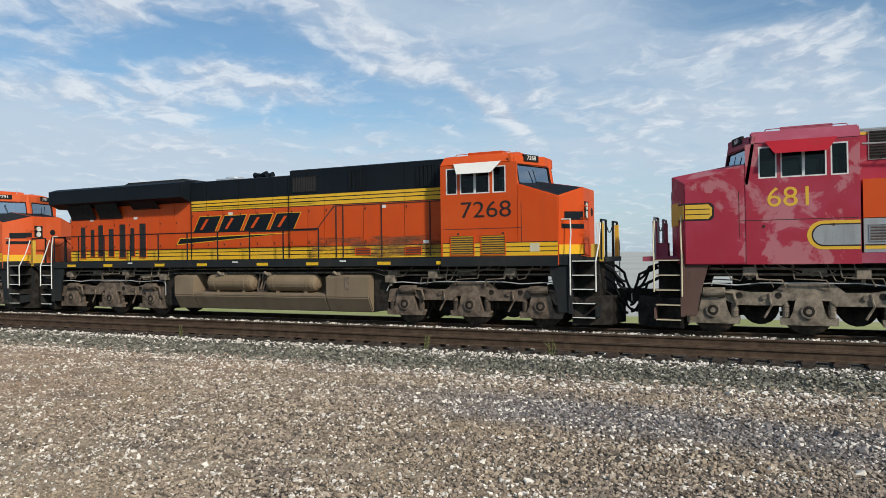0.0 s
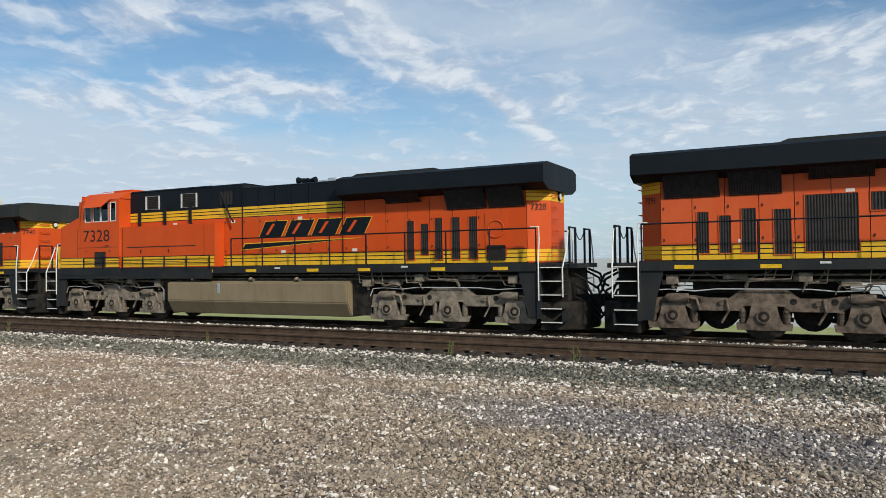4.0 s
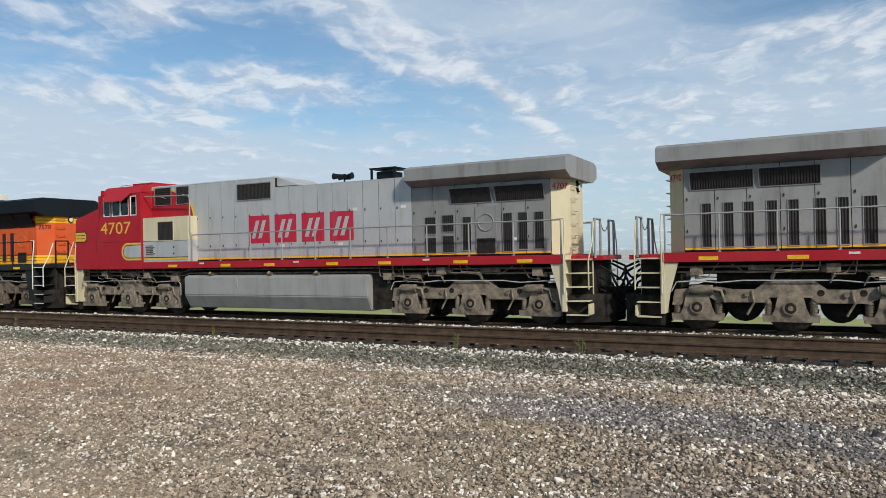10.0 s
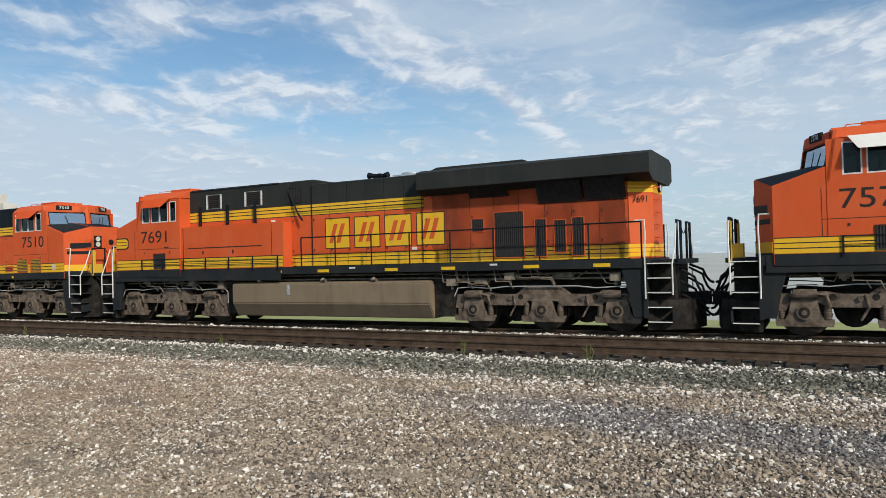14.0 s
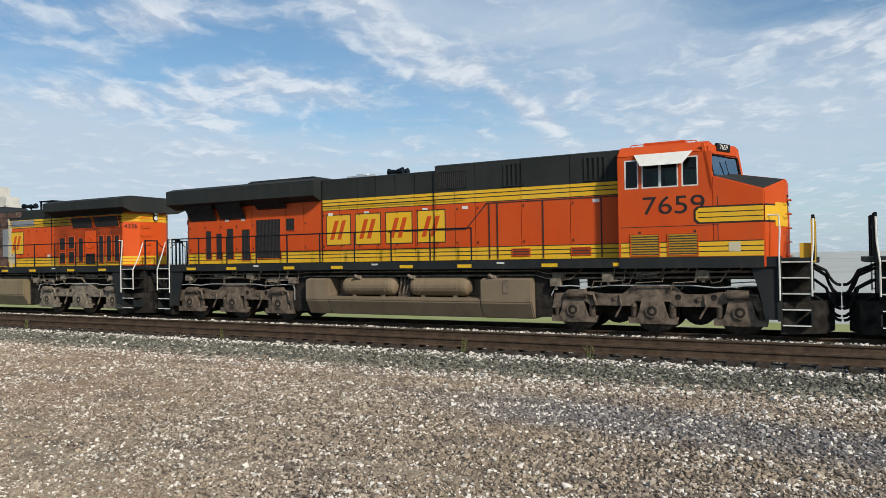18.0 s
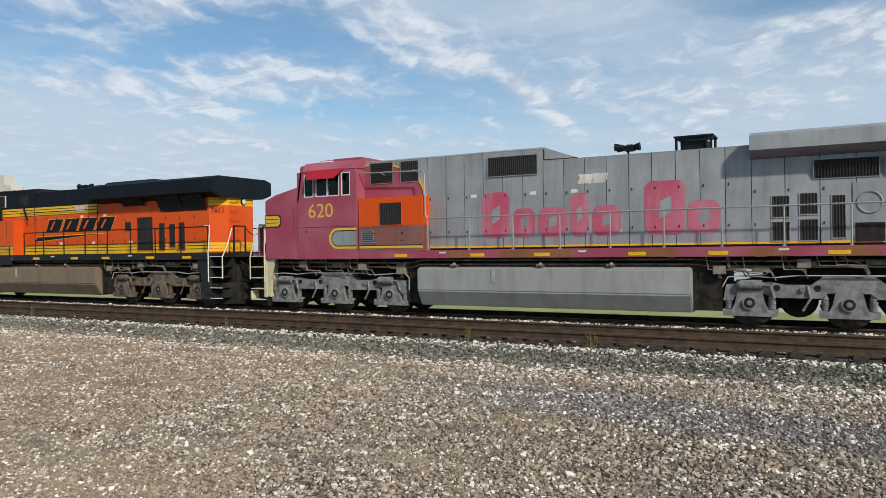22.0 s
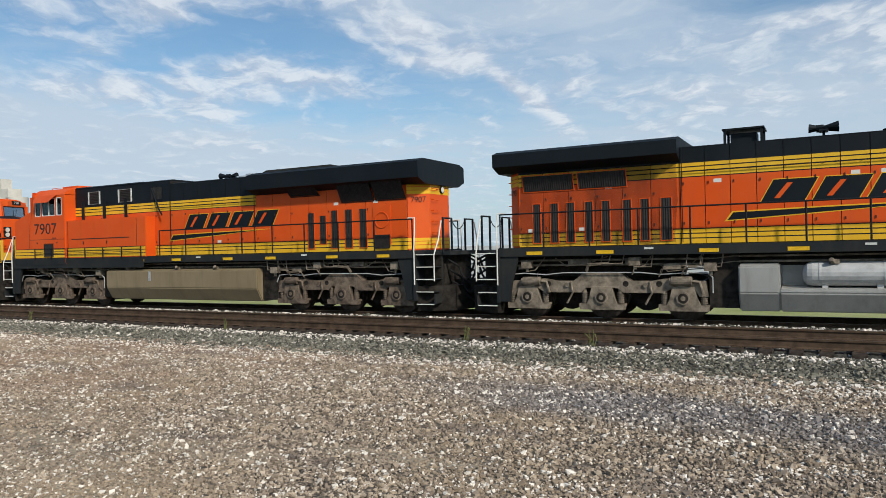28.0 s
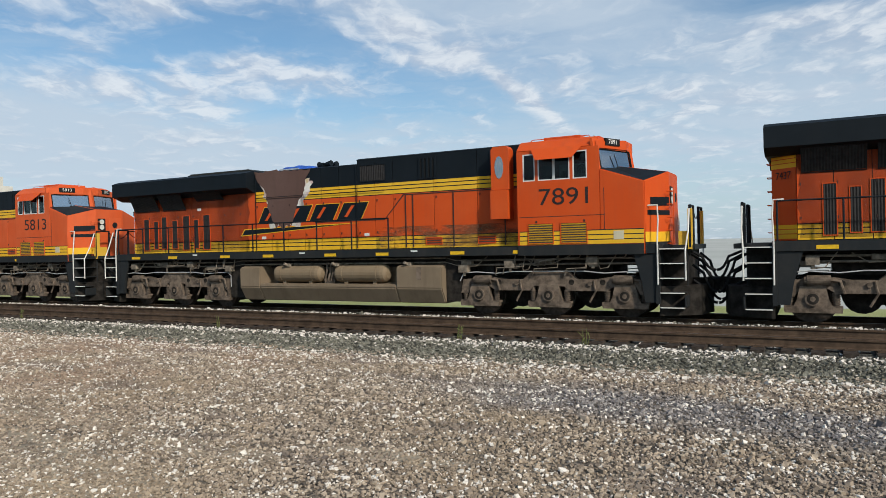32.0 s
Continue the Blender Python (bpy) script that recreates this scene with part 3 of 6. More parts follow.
make_track("track_near", NEAR, NEAR_UP, "empty railway track with rusty rails on wooden ties")
make_track("track_far", TRACK, 0.0, "railway track under the train with rusty rails")


def zone_lot(g, n):
    y = 2.9 + 9.4 * g.uniform(0, 1, n) ** 1.3
    x = -y * 1.85 - 0.5 + g.uniform(0, 1, n) * (y * 2.1 + 1.2)
    sandy = np.zeros(n)
    for bx, by, wx, wy in SANDY:
        wob = 0.35 * np.sin(3.1 * x + 2.0 * by) + 0.3 * np.sin(5.3 * y + 1.7 * x)
        sandy = np.maximum(sandy, np.exp(-(((x - bx) / wx) ** 2 + ((y - by) / wy) ** 2) * (1 + wob)))
    bare = np.clip(np.sin(0.9 * x + 1.7 * y) * np.sin(1.9 * y - 0.6 * x + 1.0) * 1.4 - 0.35, 0, 0.5) * np.clip((7.5 - y) / 3, 0, 1)
    return x, y, g.uniform(0, 1, n) > 0.5 * sandy + bare * 0.5


def zone_bed(g, n):
    y = g.uniform(11.6, 13.85, n)
    x = g.uniform(-42, 7, n)
    return x, y, x > -y * 1.75 - 12


def zone_between(g, n):
    y = np.where(g.uniform(0, 1, n) < 0.3, g.uniform(13.5, 17.0, n), g.uniform(16.9, 18.45, n))
    x = g.uniform(-45, 8, n)
    return x, y, (abs(y - NEAR + 0.75) > 0.12) & (abs(y - NEAR - 0.75) > 0.12)

# ---- locomotives ----
# A locomotive stands with its nose towards -x, its middle at the origin and the rail tops at z = 0;
# X() takes metres from the front coupler's face.
LENGTH = 22.3
HOOD, CAB, WING = 1.05, 1.55, 1.5       # half widths


def X(a):
    return a - LENGTH / 2


def block(bm, plan, z0, tops, mi=0, top_mi=None):
    """A block over a plan outline whose top may slope."""
    lo = [bm.verts.new((x, y, z0)) for x, y in plan]
    hi = [bm.verts.new((x, y, z)) for (x, y), z in zip(plan, tops)]
    fs = [bm.faces.new(lo[::-1])]
    if max(tops) - min(tops) < 1e-6:
        fs.append(bm.faces.new(hi))
    else:
        m = bm.verts.new((sum(v.co.x for v in hi) / len(hi), 0, sum(v.co.z for v in hi) / len(hi)))
        for i in range(len(hi)):
            fs.append(bm.faces.new((hi[i], hi[(i + 1) % len(hi)], m)))
    roof = fs[1:]
    for i in range(len(lo)):
        j = (i + 1) % len(lo)
        fs.append(bm.faces.new((lo[i], lo[j], hi[j], hi[i])))
    for f in fs:
        f.material_index = mi
    if top_mi is not None:
        for f in roof:
            f.material_index = top_mi


def ybox(bm, x0, x1, s, y0, y1, z0, z1, mi=0):
    """A box from y0 to y1 outwards on the side s."""
    box(bm, X(x0), X(x1), min(s * y0, s * y1), max(s * y0, s * y1), z0, z1, mi)


def bands(look_, top, z0=1.92):
    """Colour bands of a hood side from the walkway up: z from, z to, material slot (0 main, 1 yellow, 2 dark top)."""
    if look_ == "silver":
        return [(z0, z0 + 0.035, 2), (z0 + 0.035, z0 + 0.085, 1), (z0 + 0.085, top, 0)]
    out = []
    for a, b in ((z0, 2.27), (3.57, 3.9)):
        h = (b - a) / 3
        for i in range(3):
            out.append((a + i * h + (0.028 if i else 0), a + (i + 1) * h, 1))
            if i:
                out.append((a + i * h, a + i * h + 0.028, 2))
        if a < 3:
            out.append((2.27, 2.295, 2))
            if look_ == "low":
                return out + [(2.295, top, 0)]
            out.append((2.295, 3.545, 0))
            out.append((3.545, 3.57, 2))
    out.append((3.9, top, 2))
    return out


def panel(loco, s, x0, x1, y, look_, mats, top, name="hood_door", z0=1.92):
    """One door of the hood, painted in bands, standing 16 mm proud of the core."""
    w = round(x1 - x0, 3)

    def draw(bm):
        rows = sorted((a, min(b, top), mi) for a, b, mi in bands(look_, top, z0) if min(b, top) > a)
        zs = [rows[0][0]] + [r[1] for r in rows]
        cols = [[bm.verts.new((x, y_, z)) for z in zs] for x, y_ in ((0.009, 0), (0.009, 0.016), (w - 0.009, 0.016), (w - 0.009, 0))]
        for i, (_, _, mi) in enumerate(rows):
            for c, d in ((0, 1), (1, 2), (2, 3)):
                bm.faces.new((cols[c][i], cols[d][i], cols[d][i + 1], cols[c][i + 1])).material_index = mi
        bm.faces.new([c[0] for c in cols])
        bm.faces.new([c[-1] for c in cols]).material_index = rows[-1][2]
    ob = part(name, f"door{w}{look_}{top}{z0}", draw, mats, loco, at=(X(x0) if s > 0 else X(x1), s * y, 0), turn=0 if s > 0 else 180)
    if name == "hood_door":
        lot = random.random()
        part("latch", "doorlatch", lambda bm: box(bm, -0.013, 0.013, 0, 0.02, -0.032, 0.032), "brown_plastic", ob, at=(w - 0.08, 0.016, 2.42))
        part("latch", "doorlatch", lambda bm: box(bm, -0.013, 0.013, 0, 0.02, -0.032, 0.032), "brown_plastic", ob, at=(w - 0.08, 0.016, 3.4 if top > 4 else 3.2))
        if lot < 0.22:
            part("placard", "placard", lambda bm: box(bm, -0.09, 0.09, 0, 0.004, -0.045, 0.045), "white", ob, "small pale notice plate", at=(w * 0.5, 0.016, 3.43 if lot < 0.12 else 2.36))
    return ob


def grille(loco, s, x0, x1, z0, z1, y, frame_mat, name="grille", slope=0.0, upright=True, slat="slat"):
    """A framed opening with a pleated screen of slats; slope: how far its top leans out."""
    w, h = round(x1 - x0, 3), round(z1 - z0, 3)
    lean = Matrix(((1, 0, 0, 0), (0, 1, slope / h, 0), (0, 0, 1, 0), (0, 0, 0, 1)))

    def ring(bm):
        o, e = 0.0, 0.02
        outer = [(o, o), (w - o, o), (w - o, h - o), (o, h - o)]
        inner = [(e, e), (w - e, e), (w - e, h - e), (e, h - e)]
        v = [[bm.verts.new((a, yy, b)) for a, b in pts] for pts, yy in ((outer, 0.0), (outer, 0.016), (inner, 0.016), (inner, 0.002))]
        for i in range(4):
            j = (i + 1) % 4
            for k in range(3):
                bm.faces.new((v[k][i], v[k][j], v[k + 1][j], v[k + 1][i]))
        bmesh.ops.transform(bm, matrix=lean, verts=bm.verts)

    def pleats(bm):
        n = max(3, int((w if upright else h) / 0.06)) * 2
        lo = []
        for i in range(n + 1):
            c = (w if upright else h) * i / n
            d = 0.014 if i % 2 else 0.002
            pts = ((c, d, 0.03), (c, d, h - 0.03)) if upright else ((0.03, d, c), (w - 0.03, d, c))
            lo.append([bm.verts.new(q) for q in pts])
        for i, (a, b) in enumerate(zip(lo, lo[1:])):
            bm.faces.new((a[0], b[0], b[1], a[1])).material_index = i % 2
        bmesh.ops.transform(bm, matrix=lean, verts=bm.verts)
    f = part(name, f"ring{w}{h}{slope}", ring, frame_mat, loco, at=(X(x0) if s > 0 else X(x1), s * y, z0), turn=0 if s > 0 else 180)
    part("screen", f"pleats{w}{h}{slope}{upright}", pleats, (slat, "grille" if slat == "slat" else "brown_plastic"), f)
    return f


def slots(loco, s, x0, x1, z0, z1, y, n, mat, name="louvre"):
    """A raised frame round a row of deep upright slots."""
    w, h = round(x1 - x0, 3), round(z1 - z0, 3)
    b = w / (2 * n + 1)

    def bars(bm):
        for i in range(n + 1):
            box(bm, 2 * i * b, (2 * i + 1) * b, 0, 0.03, 0, h)
        for z in (-0.03, h):
            box(bm, 0, w, 0, 0.03, z, z + 0.03)
    f = part(name, f"slotbars{w}{h}{n}", bars, mat, loco, "row of deep upright louvre slots", at=(X(x0) if s > 0 else X(x1), s * y, z0), turn=0 if s > 0 else 180)
    part("screen", f"slotback{w}{h}", lambda bm: box(bm, 0, w, 0, 0.004, 0, h), "rubber", f)


def pane(loco, s, x0, x1, z0, z1, y, frame_mat="window_alu"):
    w, h = round(x1 - x0, 3), round(z1 - z0, 3)

    def edge(bm):
        for a in (0, w - 0.03):
            box(bm, a, a + 0.03, -0.03, 0.012, 0, h)
        for a in (0, h - 0.03):
            box(bm, 0.03, w - 0.03, -0.03, 0.012, a, a + 0.03)
    at = (X(x0) if s > 0 else X(x1), s * y, z0)
    f = part("window_frame", f"wframe{w}{h}", edge, frame_mat, loco, at=at, turn=0 if s > 0 else 180)
    g = part("pane", f"wpane{w}{h}", lambda bm: box(bm, 0.03, w - 0.03, -0.015, -0.009, 0.03, h - 0.03), "glass", f)
    g.visible_shadow = False


def make_truck(loco, xc, mat, wheels, flip):
    """A three-axle truck: cast side frames, axle boxes, springs, brake cylinders, wheelsets."""
    def bolster(bm):
        box(bm, -0.5, 0.5, -0.97, 0.97, 0.85, 1.15)
        soften(bm, 0.025, 1)
    t = part("truck", "truckbolster", bolster, mat, loco, "six-wheel truck with cast side frames", at=(X(xc), 0, 0))

    def side_frame(bm):
        prism(bm, [(-2.62, 0.62), (-2.55, 1.0), (-1.6, 1.06), (-1.25, 1.0), (-0.75, 1.0), (-0.5, 1.2), (0.5, 1.2), (0.75, 1.0), (1.25, 1.0), (1.6, 1.06), (2.55, 1.0), (2.62, 0.62), (2.4, 0.62), (2.3, 0.8), (1.72, 0.8), (1.55, 0.7), (0.55, 0.7), (0.42, 0.82), (-0.42, 0.82), (-0.55, 0.7), (-1.55, 0.7), (-1.72, 0.8), (-2.3, 0.8), (-2.4, 0.62)], 0, 0.26)
        soften(bm, 0.035, 2)
    for s in (-1, 1):
        part("side_frame", "sideframe", side_frame, mat, t, at=(0, s * 0.98, 0), turn=0 if s > 0 else 180)
    for x in (-1.3, 1.3, -2.45, 2.45):
        part("cross_beam", "crossbeam", lambda bm: box(bm, -0.12, 0.12, -0.97, 0.97, 0.8, 0.98), "under", t, at=(x, 0, 0))

    def boxes(bm):
        prism(bm, [(-0.58, 0.26), (0.58, 0.26), (0.60, 0.37), (0.40, 0.40), (0.33, 0.55), (0.26, 0.86), (-0.26, 0.86), (-0.33, 0.55), (-0.40, 0.40), (-0.60, 0.37)], 0.0, 0.16)
        soften(bm, 0.03, 1)
        rod(bm, (0, 0.15, 0.58), (0, 0.21, 0.58), 0.16, 18)
        rod(bm, (0, 0.21, 0.58), (0, 0.216, 0.58), 0.125, 14, 1)
        rod(bm, (0, 0.21, 0.58), (0, 0.225, 0.58), 0.06, 10)
        for a in range(6):
            c = Vector((0.125 * math.cos(a * 1.047), 0.2, 0.58 + 0.125 * math.sin(a * 1.047)))
            rod(bm, c, c + Vector((0, 0.014, 0)), 0.016, 6)

    def spring(bm):
        for i in range(5):
            rod(bm, (0, 0, 0.44 + i * 0.058), (0, 0, 0.478 + i * 0.058), 0.085, 12)
        rod(bm, (0, 0, 0.40), (0, 0, 0.80), 0.06, 8)
        box(bm, -0.13, 0.13, -0.1, 0.1, 0.36, 0.42)

    def brake(bm):
        rod(bm, (-0.24, 0, 1.0), (0.24, 0, 1.0), 0.115, 14)
        rod(bm, (0.24, 0, 1.0), (0.29, 0, 1.0), 0.085, 10)
        pipe(bm, [(-0.24, 0, 1.0), (-0.42, 0.02, 0.98), (-0.5, 0.02, 0.7)], 0.035)
        box(bm, -0.1, 0.1, -0.08, 0.02, 0.86, 0.92)

    def hanger(bm):
        pipe(bm, [(-0.2, 0, 0.98), (-0.26, 0.03, 0.7), (-0.1, 0.03, 0.42)], 0.028)

    def pin(bm):
        rod(bm, (0, -0.04, 0), (0, 0.03, 0), 0.06, 10)

    def air_line(bm):
        pipe(bm, [(-2.72, 0, 0.72), (-2.72, 0, 1.1), (-2.6, 0, 1.2), (-2.2, 0, 1.21), (-1.5, 0, 1.17), (-1.0, 0, 1.22), (1.0, 0, 1.22), (1.5, 0, 1.17), (2.1, 0, 1.21), (2.5, 0, 1.18), (2.62, 0, 0.95)], 0.015)

    # flat near-black discs paint the shade of holes on the solid side frame
    def dark_disc(bm):
        rod(bm, (0, 0, 0), (0, 0.006, 0), 0.075, 14)
    for s in (-1, 1):
        turn = 0 if s > 0 else 180
        for x in (-1.45, -0.62, 1.45) if s == flip else ():
            part("frame_hole", "holedisc", dark_disc, "under", t, at=(x, s * 1.24, 0.93), turn=turn)
        for x in (-2.03, 0, 2.03):
            part("axle_box", "axlebox", boxes, (mat, "under"), t, at=(x, s * 1.12, 0), turn=turn)
            for d in (-0.47, 0.47) if s == flip else ():
                part("spring", "spring", spring, mat, t, at=(x + d, s * 1.16, 0))
        for x in (-2.0, 1.9):
            part("brake_cylinder", "brakecyl", brake, mat, t, at=(x, s * 1.28, 0), turn=turn)
        for x in (-1.02, 1.02) if s == flip else ():
            part("brake_hanger", "hanger", hanger, mat, t, at=(x, s * 1.26, 0), turn=turn)
            part("brake_pin", "brakepin", pin, mat, t, at=(x - s * 0.1, s * 1.26, 0.9), turn=turn)
        part("brake_pipe", "brakepipe", air_line, "cylinder_grey", t, "pale bent air pipe along the truck", at=(0, s * 1.3, 0), turn=turn)

    def wheelset(bm):
        rod(bm, (0, -1.0, 0), (0, 1.0, 0), 0.095, 12)
        for s in (-1, 1):
            rod(bm, (0, s * 0.69, 0), (0, s * 0.83, 0), 0.533, 36)
            rod(bm, (0, s * 0.665, 0), (0, s * 0.69, 0), 0.558, 36)
            rod(bm, (0, s * 0.83, 0), (0, s * 0.845, 0), 0.40, 24)
            for a in range(4):
                c = Vector((0.26 * math.cos(a * math.pi / 2), s * 0.845, 0.26 * math.sin(a * math.pi / 2)))
                rod(bm, c, c + Vector((0, s * 0.01, 0)), 0.05, 8)
        rod(bm, (0, -0.5, 0), (0, 0.4, 0), 0.36, 20)
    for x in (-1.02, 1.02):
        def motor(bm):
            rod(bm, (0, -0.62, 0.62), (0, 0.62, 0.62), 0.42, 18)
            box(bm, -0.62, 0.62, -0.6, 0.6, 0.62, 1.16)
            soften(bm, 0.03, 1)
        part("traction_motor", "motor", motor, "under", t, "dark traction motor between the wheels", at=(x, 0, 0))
    for x in (-2.03, 0, 2.03):
        w = part("wheelset", "wheelset", wheelset, "wheel_steel", t, "steel wheels on a common axle", at=(x, 0, 0.533))
        wheels.append((w, x, flip))


def make_tank(loco, s, mat, cyl):
    """The fuel tank; on the side that shows the air reservoirs its upper flank is cut away for two cylinders."""
    def tank(bm):
        prof = [(-1.5, 0.74), (-1.5, 1.36), (-1.3, 1.42), (1.3, 1.42), (1.5, 1.36), (1.5, 0.74), (1.25, 0.3), (-1.25, 0.3)]
        if not cyl:
            prism(bm, prof, X(7.23), X(14.87), "x")
        else:
            for a, b in ((7.23, 8.75), (14.0, 14.87)):
                prism(bm, prof, X(a), X(b), "x")
            cut = [(-s * 1.5, 0.74), (-s * 1.5, 1.36), (-s * 1.3, 1.42), (s * 0.85, 1.42), (s * 0.85, 0.9), (s * 1.5, 0.84), (s * 1.5, 0.74), (s * 1.25, 0.3), (-s * 1.25, 0.3)]
            prism(bm, cut, X(8.751), X(13.999), "x")
        bmesh.ops.recalc_face_normals(bm, faces=bm.faces)
        soften(bm, 0.03, 2, 25)
    t = part("fuel_tank", f"tank{s}{bool(cyl)}", tank, mat, loco, "long fuel tank with a sloping lower flank")

    def gauge(bm):
        ybox(bm, 9.6, 9.72, s, 1.5, 1.512, 1.0, 1.34)
        ybox(bm, 9.64, 9.68, s, 1.512, 1.52, 1.04, 1.30)
    if not cyl:
        part("fuel_gauge", f"gauge{s}", gauge, ("alu"), t)
    else:
        def bottle(bm):
            prof = [(0.0, -0.99), (0.16, -0.96), (0.25, -0.88), (0.275, -0.78), (0.275, 0.78), (0.25, 0.88), (0.16, 0.96), (0.0, 0.99)]
            for (r0, x0), (r1, x1) in zip(prof, prof[1:]):
                rod(bm, (x0, 0, 0), (x1, 0, 0), max(r0, 0.01), 20, 0, max(r1, 0.01))
        for x in (10.13, 12.56):
            part("air_reservoir", "bottle", bottle, cyl, t, "cylindrical air reservoir on brackets", at=(X(x), s * 1.2, 1.17))
            for d in (-0.62, 0.62):
                part("strap", "strap", lambda bm: rod(bm, (-0.025, 0, 0), (0.025, 0, 0), 0.285, 20), cyl, t, at=(X(x + d), s * 1.2, 1.17))
                part("bracket", "saddle", lambda bm: box(bm, -0.06, 0.06, -0.12, 0.14, -0.36, -0.2), cyl, t, at=(X(x + d * 0.85), s * 1.2, 1.17))

        def gear(bm):
            for x in (11.2, 11.32, 11.45):
                pipe(bm, [(X(x), s * 1.2, 1.5), (X(x), s * 1.25, 1.2), (X(x + 0.05), s * 1.3, 0.95)], 0.03)
            ybox(bm, 11.15, 11.55, s, 0.9, 1.25, 0.86, 1.02)
            ybox(bm, 7.9, 8.05, s, 1.5, 1.515, 1.0, 1.36)
        part("air_piping", f"airpipe{s}", gear, "truck", t)

    def caps(bm):
        ybox(bm, 0.0, 0.2, s, 1.2, 1.42, 1.40, 1.5)
        rod(bm, (X(0.1), s * 1.36, 1.42), (X(0.16), s * 1.5, 1.5), 0.05, 8)
    for x in (8.3, 10.9, 12.8):
        part("filler_cap", f"caps{s}", caps, "truck_light", t, at=(x, 0, 0))


def make_underframe(loco, s, sill_mat, step_mat, rail_mat, end_mat, fi, ri):
    """Sill, steps, rails, couplers. fi, ri: how far the steps lie further in at the front and the rear."""
    def sill(bm):
        box(bm, X(1.0 + fi), X(21.3 - ri), -1.52, 1.52, 1.67, 1.9)
        soften(bm, 0.012, 1)
    part("underframe", f"sill{fi}{ri}", sill, sill_mat, loco, "long side sill below the walkway")
    # near-black blocks added for the shaded void and brake gear beside the tank
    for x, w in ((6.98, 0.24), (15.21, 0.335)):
        part("brake_gear", f"gapfill{w}", lambda bm: box(bm, -w, w, -1.22, 1.22, 0.36, 1.66), "under", loco, "dark brake gear beside the tank", at=(X(x), 0, 0))
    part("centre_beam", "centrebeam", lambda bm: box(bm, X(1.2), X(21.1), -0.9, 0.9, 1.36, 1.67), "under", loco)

    for x in (0.71 + fi / 2, 21.59 - ri / 2):
        part("end_platform", f"platform{x}{fi}{ri}", lambda bm: box(bm, -0.29 - (fi if x < 9 else ri) / 2, 0.29 + (fi if x < 9 else ri) / 2, -1.0, 1.0, 1.74, 1.86), sill_mat, loco, at=(X(x), 0, 0))

    def strip(bm):
        box(bm, -0.22, 0.22, -0.004, 0.004, -0.045, 0.045)
    for i in range(9):
        x = 2.3 + i * 2.2 + (0.3 if i % 2 else 0)
        part("reflector", "reflector", strip, "reflector", loco, "yellow reflective strip", at=(X(x), s * 1.525, 1.755))
    for x in (3.4, 8.1, 12.2, 16.9):
        part("data_plate", "dataplate", lambda bm: box(bm, -0.11, 0.11, -0.003, 0.003, -0.025, 0.025), "reflector_white", loco, at=(X(x), s * 1.524, 1.83))

    # steps, stair rails and end rails at both ends
    deep = 1.12 if step_mat == "cream" else 1.34
    for end, e in ((0, 1), (1, -1)):
        def ex(a, e=e):
            return X(a + (fi if a > 0.31 else 0)) if e > 0 else X(LENGTH - a - (ri if a > 0.31 else 0))
        for side in (-1, 1):
            def well(bm):
                a, b = sorted((ex(0.98), ex(1.08)))
                prism(bm, [(a, 0.42), (b, 0.42), (b, 1.9), (a, 1.9)], side * 0.95, side * 1.52)
                a, b = sorted((ex(0.98), ex(1.3)))
                prism(bm, [(ex(1.081), 1.66), (ex(deep + 0.28), 1.66), (ex(deep + 0.08), 0.95), (ex(deep), 0.45), (ex(1.081), 0.45)], side * 1.40, side * 1.48)
                box(bm, *sorted((ex(0.4), ex(0.98))), *sorted((side * 0.92, side * 0.97)), 0.32, 1.86)
                box(bm, *sorted((ex(0.36), ex(0.40))), *sorted((side * 0.92, side * 1.5)), 0.35, 0.62)
            w = part("step_well", f"well{end}{side}{fi}{deep}", well, step_mat, loco)
            for i in range(5):
                z = 0.33 + i * 0.36

                def tread(bm):
                    box(bm, *sorted((ex(0.40), ex(0.98))), *sorted((side * 0.97, side * 1.5)), -0.012, 0.012, 0)
                    box(bm, *sorted((ex(0.40), ex(0.98))), *sorted((side * 1.5, side * 1.512)), -0.012, 0.012, 1)
                part("step", f"tread{end}{side}{fi}", tread, (step_mat, end_mat), w, at=(0, 0, z))

            r1 = [(ex(1.02), side * 1.54, 0.9), (ex(1.02), side * 1.54, 1.95), (ex(1.0), side * 1.5, 2.5), (ex(1.02), side * 1.46, 2.85), (ex(1.25), side * 1.46, 2.85)]
            r2 = [(ex(0.37), side * 1.52, 1.0), (ex(0.37), side * 1.52, 1.75), (ex(0.33), side * 1.3, 2.2), (ex(0.33), side * 1.1, 2.75)]
            for j, r in enumerate((r1, r2)):
                part("stair_rail", f"stairrail{end}{side}{j}{fi}", lambda bm: pipe(bm, r, 0.02), end_mat, loco, "bent grab rail beside the steps")

        for y0, y1 in ((-1.0, -0.45), (0.45, 1.0)):
            part("end_rail", f"endrail{end}{fi}{ri}{y0}", lambda bm: pipe(bm, [(ex(0.33), y0, 1.8), (ex(0.33), y0, 2.83), (ex(0.33), y1, 2.83), (ex(0.33), y1, 1.8)], 0.036), rail_mat, loco, "bent end hand rail")

        def chain(bm):
            n = 8
            pipe(bm, [(ex(0.33), -0.45 + 0.9 * i / n, 2.8 - 0.28 * (1 - (2 * i / n - 1) ** 2)) for i in range(n + 1)], 0.014)
        part("safety_chain", f"chain{end}{fi}{ri}", chain, rail_mat, loco, "chain hanging between the end rails")

        if e > 0:
            for y in (-0.96, 0.96):
                part("corner_post", "cornerpost", lambda bm: box(bm, -0.05, 0.05, -0.06, 0.06, 1.75, 2.75), "gold" if sill_mat == "sill" else sill_mat, loco, at=(ex(0.33), y, 0))
